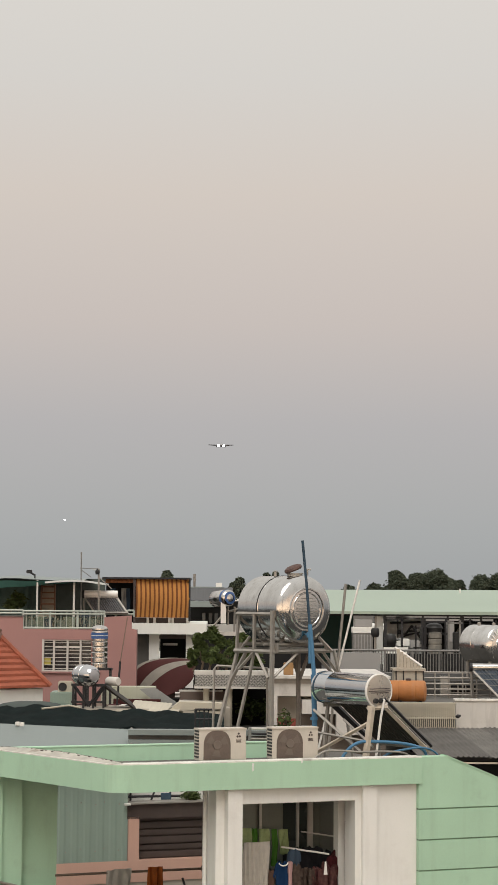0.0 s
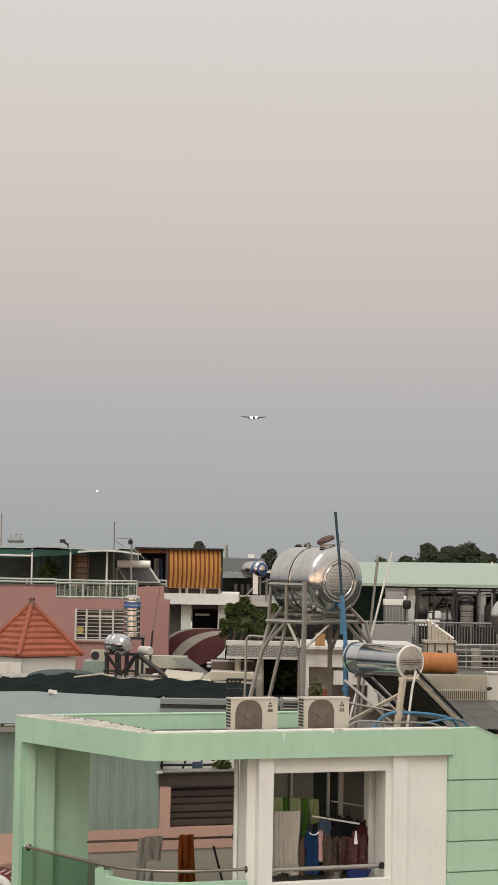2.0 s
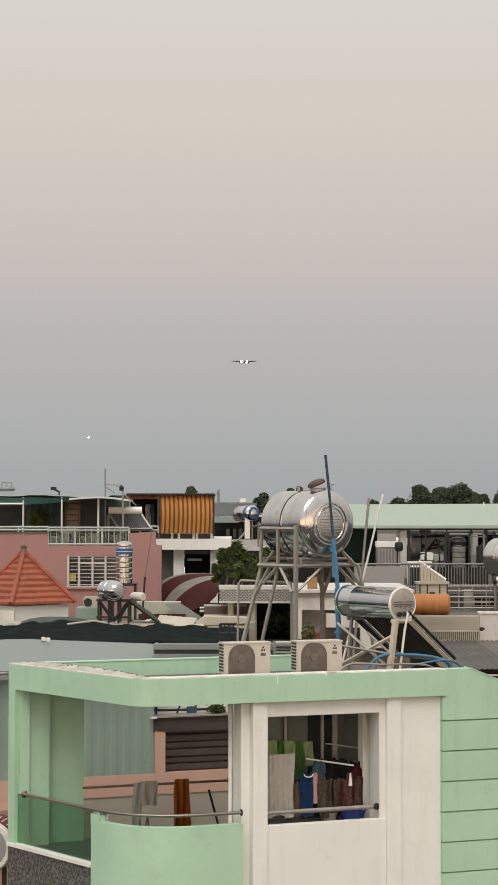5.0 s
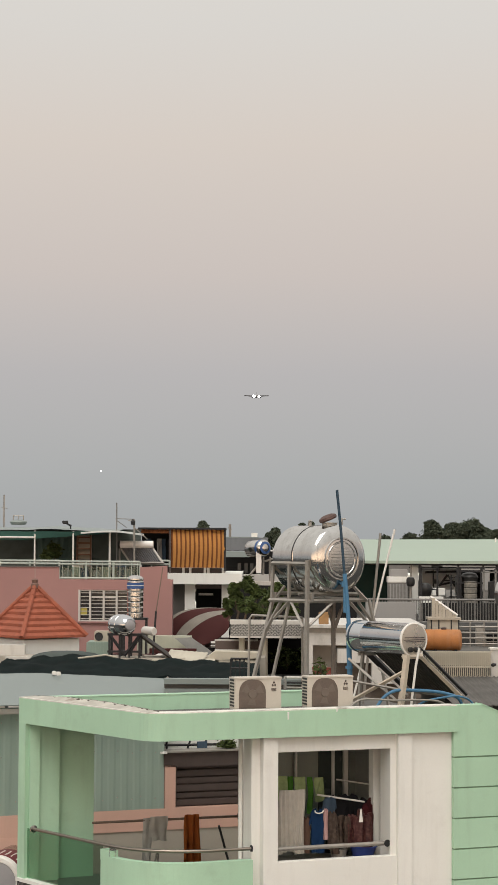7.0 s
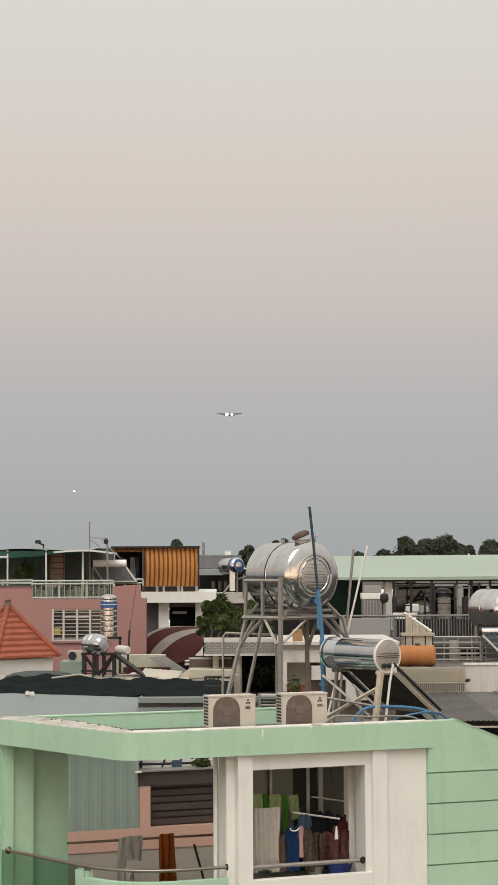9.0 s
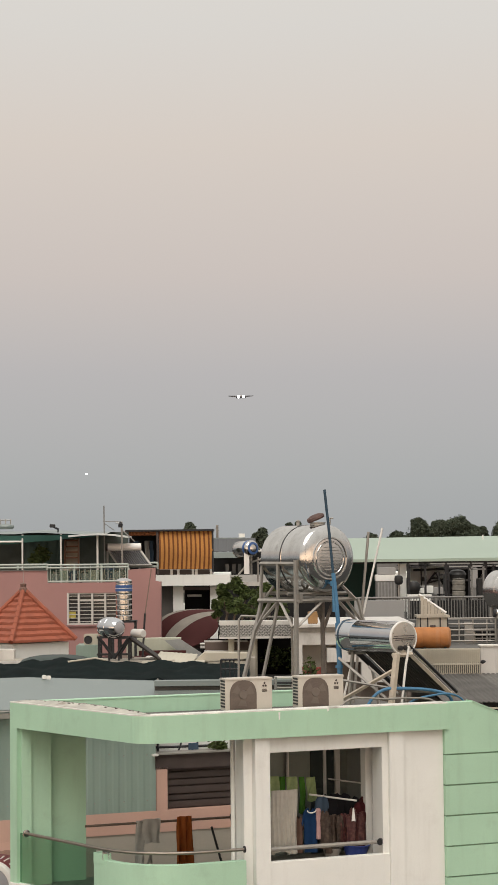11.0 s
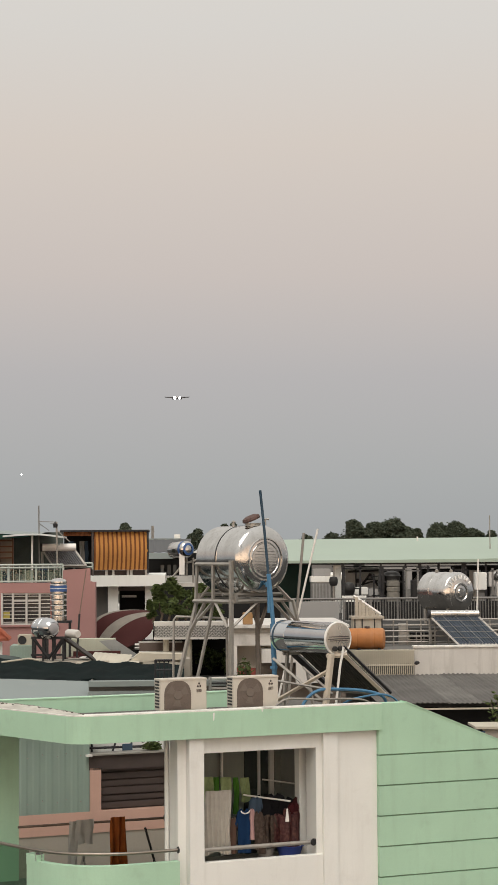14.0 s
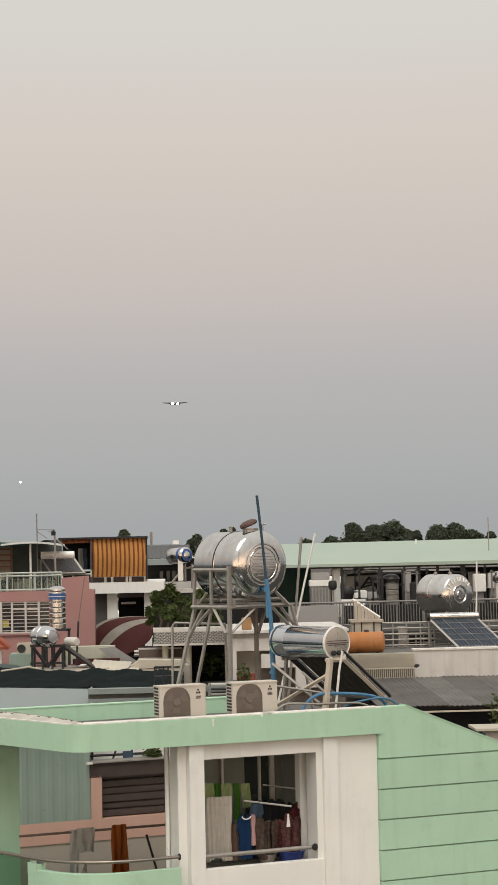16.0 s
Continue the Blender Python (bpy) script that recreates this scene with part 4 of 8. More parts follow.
solid("leaning_stick", bm, DARK_IRON, "dark iron stick leaning on the terrace", "stick")
bm = B()
bar(bm, hp(1.131, 3.200, 9.528), hp(0.994, 3.2, FLOOR), 0.025)
bar(bm, hp(1.131, 3.200, 9.528), hp(1.184, 3.2, FLOOR), 0.025)
solid("mop_stand", bm, GALV, "thin grey metal folding stand on the terrace", "stand")

# laundry room: two rods, hanging clothes, a sheet and basins
for (p, q, r) in (((3.310, 1.000, 10.743), (4.093, 0.750, 10.622), 0.016), ((3.923, 1.600, 10.906), (4.686, 1.400, 10.787), 0.014)):
    bm = B()
    tube(bm, [hp(*p), hp(*q)], r, 8)
    solid("clothes_rod", bm, WHITE_METAL, "thin white metal clothes rod in the laundry room", "clothes rod", group="clothes rods")
LIME, GRASS = fabric("lime_towel_cloth", (0.36, 0.45, 0.22), 0.35), fabric("grass_green_cloth", (0.07, 0.19, 0.03))
GREY_SHEET_C, BLUE_C = fabric("grey_white_sheet_cloth", (0.43, 0.40, 0.35)), fabric("deep_blue_cloth", (0.010, 0.032, 0.085))
MAROON_C, BROWN_C, DARK_C = fabric("maroon_cloth", (0.05, 0.016, 0.016)), fabric("brown_cloth", (0.10, 0.06, 0.045)), fabric("black_cloth", (0.015, 0.015, 0.017))
PINK_C, RED_C, BLUEGREY_C = fabric("dusty_pink_cloth", (0.42, 0.26, 0.25)), fabric("red_patterned_cloth", (0.055, 0.013, 0.015), 0.9), fabric("slate_blue_cloth", (0.06, 0.09, 0.13))
cloth("pale grey sheet hung in folds in the laundry room", "sheet", (2.700, 0.620, 10.896), 0.47, 1.05, GREY_SHEET_C, 6, 0.02, "hanging_sheet", 7)
for k, (x, w, c, lab) in enumerate(((496, 0.20, LIME, "lime green towel"), (511, 0.10, GRASS, "grass green towel"), (527, 0.2, LIME, "lime green towel"), (546, 0.10, GRASS, "grass green towel"), (563, 0.17, LIME, "lime green towel"))):
    us = (2.778, 2.936, 3.126, 3.327, 3.508)
    cloth(lab + " hung on a line in the laundry room", "towel", (us[k], 1.3 + 0.02 * k, 11.044 - 0.015 * k), w, 0.62 if c is GRASS else 0.42, c, 1, 0.02, "towel", 20 + k)


def garment(label, category, centre, width, height, colour, sleeve, name, seed):
    """A shirt on a hanger: body with sloping shoulders, two sleeves and a neck opening, in soft folds."""
    rng = random.Random(seed)
    bm = B()
    half = [(0.16, 0.0), (0.42, -0.05), (0.5, -0.09), (0.5 + sleeve, -0.34), (0.5 + sleeve * 0.55, -0.40), (0.46, -0.24), (0.48, -1.0), (0.0, -1.0)]
    full = half + [(-x, z) for x, z in half[-2::-1]]
    pts = [(x * width, z * height) for x, z in full] + [(-0.06 * width, -0.07 * height), (0.06 * width, -0.07 * height)]
    slab_y(bm, pts, -0.025, 0.03)
    bmesh.ops.triangulate(bm, faces=bm.faces[:])
    bmesh.ops.subdivide_edges(bm, edges=bm.edges[:], cuts=2, use_grid_fill=True)
    for v in bm.verts:
        v.co.y += 0.022 * math.sin(v.co.x * 34 + seed) * (0.4 - v.co.z) + 0.012 * math.sin(v.co.z * 14 + seed)
    turn = TURN_H + rng.uniform(-30, 30)
    return solid(name, bm, colour, label, category, group="clothes on the rods", smooth=True, loc=hp(*centre), turn=turn)


GARMENTS = [((3.192, 0.660, 10.562), 0.23, 0.74, BLUE_C, 0.20, "deep blue shirt with a pale collar on a hanger"), ((2.998, 0.720, 10.429), 0.13, 0.62, BROWN_C, 0.15, "brown shirt on a hanger"),
            ((3.311, 0.620, 10.561), 0.075, 0.52, PINK_C, 0.1, "dusty pink shirt on a hanger"), ((3.501, 0.900, 10.708), 0.22, 0.55, BLUEGREY_C, 0.1, "slate blue shirt on a hanger"),
            ((3.670, 1.000, 10.726), 0.30, 0.6, DARK_C, 0.1, "black shirt on a hanger"), ((3.904, 1.000, 10.734), 0.32, 0.6, DARK_C, 0.1, "black shirt on a hanger"),
            ((4.096, 0.950, 10.673), 0.26, 0.65, DARK_C, 0.1, "black shirt on a hanger"), ((4.179, 0.800, 10.591), 0.2, 0.85, RED_C, 0.1, "dark red patterned dress on a hanger"),
            ((4.288, 0.900, 10.671), 0.16, 0.95, MAROON_C, 0.08, "maroon dress on a hanger")]
for k, (c, w, hgt, colr, sl, lab) in enumerate(GARMENTS):
    garment(lab, "garment", c, w, hgt, colr, sl, "hanging_garment", 3 + k)
PATTERN_RED = speckle_mat("red_flowered_cloth", (0.045, 0.011, 0.012), (0.10, 0.04, 0.034), 17.0)
PATTERN_BROWN = speckle_mat("brown_checked_cloth", (0.035, 0.022, 0.016), (0.085, 0.06, 0.046), 14.0)
rng_g = random.Random(5)
for k in range(9):
    u = 3.446 + (4.163 - 3.446) * k / 8
    red = k > 3
    garment(("dark red flowered" if red else "brown checked") + " garment on a hanger", "garment", (u, 0.58 + 0.1 * rng_g.random(), 10.520 + rng_g.uniform(-0.1, 0.02)), rng_g.uniform(0.09, 0.16),
            rng_g.uniform(0.50, 0.66), PATTERN_RED if red else PATTERN_BROWN, rng_g.uniform(0.06, 0.2), "hanging_garment", 60 + k)
bm = B()
tube(bm, [(0.08 * math.cos(a), -0.03, -0.02 - 0.05 * math.sin(a)) for a in [i * math.pi / 10 for i in range(11)]], 0.012, 6)
solid("shirt_collar", bm, WHITE_METAL, "pale collar band of the blue shirt", "collar", smooth=True, loc=hp(3.186, 0.620, 10.558), turn=TURN_H)


def basin(label, c, r, colour, height=0.22):
    bm = B()
    lathe(bm, [(0, 0), (r * 0.75, 0), (r * 0.97, height), (r * 1.05, height), (r * 1.05, height + 0.015), (r * 0.93, height + 0.01), (r * 0.7, 0.02), (0, 0.02)], Matrix.Identity(4), 28)
    return solid("wash_basin", bm, colour, label, "basin", smooth=True, loc=hp(*c))


BLUE_PL = mat("royal_blue_plastic", (0.03, 0.055, 0.23), 0.4, vary=0.1, scale=5, bump=0)
bm = B()
box(bm, 2.35, 4.45, 0.55, 1.15, FLOOR, FLOOR + 0.59)
box(bm, 2.3, 4.5, 0.5, 1.2, FLOOR + 0.59, FLOOR + 0.62)
solid("laundry_bench", bm, GALV, "grey metal bench under the hanging clothes", "bench", loc=hp(0, 0, 0), turn=TURN_H)
basin("royal blue plastic wash basin on the laundry bench", (4.069, 0.75, FLOOR + 0.62), 0.24, BLUE_PL, 0.17)
basin("grey plastic wash basin on the laundry bench", (3.636, 0.8, FLOOR + 0.62), 0.16, GALV, 0.13)

# white paper tag on the clothes rod
bm = B()
slab_y(bm, [(-0.035, -0.22), (0.035, -0.22), (0.012, 0.0), (-0.012, 0.0)], -0.004, 0.004)
solid("paper_tag", bm, WHITE_METAL, "small white tag hanging from the clothes rod", "tag", loc=hp(3.920, 0.500, 10.538), turn=TURN_H)

# water tank beside the granite wall
c = Vector((-4.640, 33.300, 8.881))
WAY = (-0.16, -1.0, 0.0)
drum = thing("low_water_tank", "grey-ended water tank with a dark red lettered band", "water tank", (c.x, c.y, c.z - 0.47))
bm = B()
lathe(bm, [(0, -1.3), (0.42, -1.28), (0.47, -1.2), (0.47, -0.05), (0.455, -0.02)], axis_at((0, 0, 0.47), WAY), 40)
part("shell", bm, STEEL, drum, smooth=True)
bm = B()
lathe(bm, [(0.471, -0.75), (0.476, -0.74), (0.476, -0.10), (0.471, -0.09)], axis_at((0, 0, 0.47), WAY), 40)
band = part("label_band", bm, BAND_RED, drum, "dark red lettered band", smooth=True)
for k in range(9):
    bm = B()
    a = radians(12 + k * 13)
    d = Vector((math.cos(a), 0.06 * math.cos(a), math.sin(a)))
    e = Vector((0, 0, 0.47)) + d * 0.474
    tube(bm, [e + Vector((0.02, 0.16, 0)), e + Vector((0.04 + 0.02 * (k % 2), 0.30, 0)), e + Vector((0.08, 0.52, 0))], 0.014, 6)
    part("lettering_bar", bm, WHITE_METAL, band)
bm = B()
lathe(bm, [(0.472, -0.10), (0.478, -0.06), (0.47, 0.0), (0.44, 0.03), (0.375, 0.035), (0.365, 0.02)], axis_at((0, 0, 0.47), WAY), 40)
part("pale_rim", bm, WHITE_METAL, drum, "broad pale rolled rim", smooth=True)
bm = B()
lathe(bm, [(0.37, 0.02), (0.30, 0.03), (0.15, 0.036), (0, 0.037)], axis_at((0, 0, 0.47), WAY), 40)
part("end_cap", bm, CAP_GREY, drum, "plain dull grey end", smooth=True)
for x in (-0.28, 0.30):
    bm = B()
    box(bm, x - 0.04, x + 0.04, 0.05, 0.13, -c.z + 0.47, 0.15)
    part("support", bm, DARK_IRON, drum)

# dark blue post beside the low tank
bm = B()
c = Vector((-4.326, 30.600, 10.214))
box(bm, -0.055, 0.055, -0.05, 0.05, 0.0, c.z, 0.01)
box(bm, -0.03, 0.075, -0.03, 0.03, c.z, c.z + 0.17, 0.01)
solid("blue_post", bm, BLUE_C, "dark blue wrapped post beside the low tank", "post", loc=(c.x, c.y, 0))




# ---- grey metal shed with salmon base behind the terrace ----
shed = thing("metal_shed", "grey corrugated metal shed on a salmon and beige wall", "shed", (-1.64, 29.34, 0), TURN_H)
SHED_V = 6.6
zt, zb = 11.86, 9.791
bm = B()
sheet(bm, (-6.0, SHED_V, zt), (6.0 + 2.301, 0, 0), (0, 0, zb - zt), 0.26, 0.004, 0.02, 6, 1, True)
metal_wall = part("metal_wall", bm, GREY_SHEET, shed, "grey-green ribbed metal wall")
bm = B()
lathe(bm, [(0, 0.022), (0.012, 0.018), (0.017, 0.0)], axis_at((0, 0, 0), (0, -1, 0)), 8)
bolt_me = mesh_of("bolt", bm, GALV, True)
for k in range(14):
    for row_z in (11.62, 10.95, 10.05):
        ob = new("bolt", bolt_me)
        ob.parent = metal_wall
        ob.matrix_basis = Matrix.Translation((-1.3 + 0.26 * k + 0.04 * (k % 3), SHED_V - 0.006, row_z - 0.05 * (k % 2)))
bm = B()
UP = -0.080 - 0.5
sheet(bm, (-6.0, 6.35, 11.93), (6.0 + UP, 0, 0), (0.72, 2.2, 0.45), 0.5, 0.0015, 0.02, 6, 1, True)
sheet(bm, (UP, 6.35, 11.93), (2.246 - UP, 0, -0.17), (0.72, 2.2, 0.45), 0.5, 0.0015, 0.02, 6, 1, True)
roof = part("metal_roof", bm, LIGHT_SHEET, shed, "pale grey ribbed metal roof")
bm = B()
box(bm, -6.0, 2.270, 6.30, 6.355, 11.76, 11.86)
part("gutter", bm, GALV, shed)
bm = B()
bar(bm, (2.258, 6.35, 11.76), (2.258 + 0.72, 8.55, 12.22), 0.07)
part("verge", bm, GALV, roof)
for u, v in ((0.485, 8.4), (0.530, 8.2)):
    bm = B()
    box(bm, u - 0.04, u + 0.04, v - 0.04, v + 0.04, 12.34, 12.42, 0.01)
    part("roof_vent", bm, WHITE_METAL, roof)
ul, ur = -6.0, 3.908
bm = B()
box(bm, ul, ur, SHED_V - 0.03, SHED_V + 0.2, 9.367, zb)
part("salmon_band", bm, SALMON, shed)
bm = B()
box(bm, ul, ur, SHED_V - 0.01, SHED_V + 0.2, 0.0, 9.367)
part("beige_wall", bm, BEIGE, shed)
bm = B()
box(bm, ul, -0.285, SHED_V - 0.04, SHED_V - 0.01, 7.0, 9.367)
part("salmon_wall", bm, SALMON, shed)
bm = B()
box(bm, 2.315, 2.540, SHED_V - 0.03, SHED_V + 0.15, zb, 10.637)
part("salmon_pillar", bm, SALMON, shed)
s0, s1, z0, z1 = 2.570, 3.943, zb, 10.600
shutter_bm = B()
box(shutter_bm, s0, s1, 6.76, 6.80, z0, z1)
shut = part("roller_shutter", shutter_bm, BROWN_SHUTTER, shed, "dark brown ribbed shutter")
zz = z0
k = 0
while zz < z1 - 0.02:
    hgt = (0.15, 0.13, 0.16, 0.14)[k % 4]
    bm = B()
    box(bm, s0, s1, 6.68 + 0.02 * (k % 2), 6.76, zz + 0.022, min(z1, zz + hgt) - 0.004, 0.008)
    part("slat", bm, BROWN_SHUTTER, shut)
    zz += hgt
    k += 1
bm = B()
box(bm, 2.288, s1, 6.57, 6.85, z1, 10.889)
part("shutter_box", bm, BROWN_SHUTTER, shed)
bm = B()
box(bm, 2.25, s1, 6.5, 6.95, 10.889, 10.915)
part("eave_strip", bm, GALV, shed)
bm = B()
box(bm, 2.19, 2.31, 6.40, 6.50, 10.885, 10.925, 0.005)
part("eave_bracket", bm, WHITE_METAL, shed)
for k in range(4):
    bm = B()
    u = 2.485 + k * 0.42
    bar(bm, (u, 7.0, 10.864), (u + (0.1 if k == 1 else 0), 7.0, 11.127), 0.03)
    part("rail_post", bm, DARK_IRON, shed)
bm = B()
bar(bm, (2.437, 7.0, 10.990), (s1, 7.0, 10.967), 0.035)
part("top_rail", bm, DARK_IRON, shed)
bm = B()
box(bm, 3.114, 3.319, 6.92, 6.96, 10.887, 11.047)
solid("rag", bm, BLUEGREY_C, "blue-grey rag on the dark roof rail", "cloth", loc=(-1.64, 29.34, 0), turn=TURN_H)
bm = B()
box(bm, 2.865, 3.4, 8.6, 8.75, 8.0, 11.274)
part("white_back_wall", bm, WHITE, shed)

# pale ledges between the shed roof and the air conditioners
ledge = thing("roof_ledge", "pale grey metal roof ledge with a dark gap", "roof ledge", (-1.134, 37.200, 12.098))
o = Vector((-1.134, 37.200, 12.098))
# the gap is a set-back strip whose darker colour stands for its shade
for y0, y1, mm, nm, d in ((1160, 1169, LIGHT_SHEET, "upper_strip", 0.0), (1169, 1177, FIBRE, "dark_gap", 0.1), (1177, 1192, LIGHT_SHEET, "lower_strip", 0.0)):
    bm = B()
    box(bm, -0.68, 2.4, d, d + 0.3, (1176 - y1) / 84.2, (1176 - y0) / 84.2)
    part(nm, bm, mm, ledge)
bm = B()
box(bm, -0.62, 2.3, 0.01, 2.2, -11.2, (1176 - 1192) / 84.2)
part("supporting_wall", bm, WHITE, ledge)

# ---- dark shade netting over the yard ----
bm = B()
rng = random.Random(4)
grid = []
NXN, NYN = 96, 14
for j in range(NYN + 1):
    row = []
    for i in range(NXN + 1):
        x = -5.6 + 5.75 * i / NXN
        y = 38.35 + 2.95 * j / NYN
        z = 12.25 + 0.19 * j / NYN - 0.05 * math.sin(i * 0.25) ** 2 + 0.045 * noise.noise((x * 1.3, y * 1.3, 0)) + 0.02 * noise.noise((x * 6, y * 4, 3)) - 0.10 * max(0, (i / NXN - 0.6)) + 0.02 * rng.random()
        z += 0.10 * math.exp(-((x + 3.9) / 0.9) ** 2) * j / NYN
        row.append((x, y, z))
    grid.append(row)
ta = [[bm.verts.new(q) for q in r] for r in grid]
tb = [[bm.verts.new((q[0], q[1], q[2] - 0.02)) for q in r] for r in grid]
for j in range(NYN):
    for i in range(NXN):
        bm.faces.new((ta[j][i], ta[j][i + 1], ta[j + 1][i + 1], ta[j + 1][i]))
        bm.faces.new((tb[j][i], tb[j + 1][i], tb[j + 1][i + 1], tb[j][i + 1]))
for i in range(NXN):
    a, b = ta[0][i], ta[0][i + 1]
    c = bm.verts.new((b.co.x, b.co.y, b.co.z - 0.30 - 0.02 * math.sin(i * 0.3)))
    d = bm.verts.new((a.co.x, a.co.y, a.co.z - 0.30 - 0.02 * math.sin((i - 1) * 0.3)))
    bm.faces.new((a, b, c, d))
net = thing("shade_net", "dark shade netting stretched over a yard on steel poles", "shade net")
part("netting", bm, NET, net, smooth=True)
for x, y in ((-5.2, 38.45), (-2.6, 38.45), (0.0, 38.45), (-5.2, 41.1), (-2.6, 41.1), (0.0, 41.1)):
    bm = B()
    tube(bm, [(x, y, 0.0), (x, y, 12.25)], 0.04, 6)
    part("pole", bm, DARK_IRON, net)
bm = B()
a0, a1 = (-3.848, 40.000, 12.524), (-3.016, 40.200, 12.537)
tube(bm, [a0, (a0[0] + 0.3, a0[1], a0[2] + 0.035), (a1[0] - 0.25, a1[1], a1[2] + 0.05), a1], 0.022, 8)
part("pale_hem", bm, CREAM, net, "pale folded hem of the netting", smooth=True)

# low wall and pale roofs behind the netting
RENDER_GREEN = mat("pale_green_grey_render", (0.50, 0.51, 0.41), 0.8, vary=0.12, scale=1.5, streak=0.3, dirt=(0.3, 0.28, 0.22))
FIBRE_PALE = mat("pale_fibre_sheet", (0.33, 0.335, 0.32), 0.85, vary=0.2, scale=2, stain=0.3)
yard = thing("yard_house", "low house with pale and grey sheet roofs behind the netting", "house", (-3.0, 43.0, 0))
o = Vector((-3.0, 43.0, 0))
bm = B()
box(bm, -3.6, 3.3, 0.4, 1.3, 0.0, 12.354)
part("wall", bm, BEIGE, yard)
bm = B()
sheet(bm, Vector((-2.341, 42.0, 12.361)) - o, (1.45, 0, -0.02), (0, 1.6, 0.02), 0.3, 0.003, 0.012, 5)
part("cream_roof", bm, CREAM, yard)
bm = B()
sheet(bm, Vector((-2.069, 42.6, 12.390)) - o, (0.9, -0.20, -0.06), (0.1, 0.9, 0.14), 0.12, 0.004, 0.012, 5)
part("low_sheet", bm, CREAM, yard)
bm = B()
lathe(bm, [(1.0, -1.2), (1.0, 0.0), (0.93, 0.35), (0.75, 0.68), (0.45, 0.92), (0, 1.0)], Matrix.Translation((-4.386 + 3.0, -0.2, 12.355)) @ Matrix.Diagonal((0.86, 0.6, 0.17, 1)), 30)
part("tarpaulin_roof", bm, mat("dark_grey_green_tarpaulin", (0.055, 0.07, 0.065), 0.7, vary=0.3, scale=2), yard, "dark grey-green tarpaulin roof", smooth=True)
bm = B()
box(bm, -2.937 + 3.0, -1.562 + 3.0, 2.9, 3.3, 12.210, 12.724)
part("pale_parapet", bm, RENDER_GREEN, yard, "pale greenish rendered parapet")
bm = B()
slab_y(bm, [(-1.965 + 3.0, 12.682), (-1.437 + 3.0, 12.256), (-0.911 + 3.0, 12.271), (-1.566 + 3.0, 12.710)], 2.66, 2.72)
part("leaning_sheet", bm, FIBRE_PALE, yard, "pale grey sheet leaning on the parapet")
# gap drawn as a near-black strip, its shade painted on
bm = B()
box(bm, -1.532 + 3.0, -0.564 + 3.0, 3.3, 3.4, 12.301, 12.416)
part("dark_gap", bm, DARK, yard)
for yy in (1095, 1101):
    bm = B()
    bar(bm, (-1.079 + 3.0, 3.2, 15 - (yy - 925) / 69.3), (-0.561 + 3.0, 3.2, 15 - (yy - 926) / 69.3), 0.05)
    part("pale_rail", bm, WHITE_OLD, yard)
bm = B()
box(bm, -2.536 + 3.0, -1.386 + 3.0, 1.4, 1.6, 12.315, 12.494)
part("maroon_board", bm, MAROON, yard)
bm = B()
slab_y(bm, [(-1.192 + 3.0, 12.298), (0.120 + 3.0, 12.365), (0.121 + 3.0, 12.498), (-0.897 + 3.0, 12.525)], -0.1, 0.5)
part("cream_eave", bm, CREAM, yard)
bm = B()
box(bm, -0.813 + 3.0, 0.120 + 3.0, -0.1, 0.0, 12.032, 12.311)
part("window_wall", bm, CREAM, yard)
for k in range(4):
    bm = B()
    x = -0.492 + 3.0
    box(bm, x, x + 0.16, -0.14, -0.09, 11.986 + k * 0.085, 11.986 + k * 0.085 + 0.05)
    part("window_slat", bm, DARK_IRON, yard)
for x in (0.04, 0.32, 0.62):
    bm = B()
    box(bm, -0.544 + 3.0 + x, -0.544 + 3.03 + x, -0.24, -0.2, 11.6, 12.363)
    part("railing_bar", bm, DARK_IRON, yard)

railing("ledge_railing", "short black iron railing on the roof ledge", (-0.456, 37.600, 12.066), (-0.082, 37.600, 12.066), 0.62, 3, 2, (0.35, 0.68, 1.0), DARK_IRON, 0.02)
# weathered boards and sheets lying on the low roofs
rngb = random.Random(17)
for k in range(7):
    x = rngb.uniform(150, 345)
    d = rngb.uniform(43.45, 44.2)
    kk = 3200 / d
    mm = rngb.choice((CREAM, FIBRE, MAROON, GREY_SHEET, WHITE_OLD, DARK_IRON, RUSTY))
    lab = {CREAM: "cream", FIBRE: "grey", MAROON: "maroon", GREY_SHEET: "grey-green", WHITE_OLD: "dirty white", DARK_IRON: "dark", RUSTY: "rust-brown"}[mm]
    bm = B()
    w, dp = rngb.uniform(0.25, 0.9), rngb.uniform(0.15, 0.5)
    box(bm, -w / 2, w / 2, -dp / 2, dp / 2, -0.02, 0.02 + 0.03 * rngb.random(), 0.004)
    ob = solid("loose_board", bm, mm, lab + " weathered board lying on a low roof", "board", group="boards on the low roofs")
    ob.matrix_world = pose((x - 441) / kk, d, 15 - (rngb.uniform(1118, 1121) - 925) / kk, rngb.uniform(5, 16), rngb.uniform(-8, 8), rngb.uniform(-25, 25))

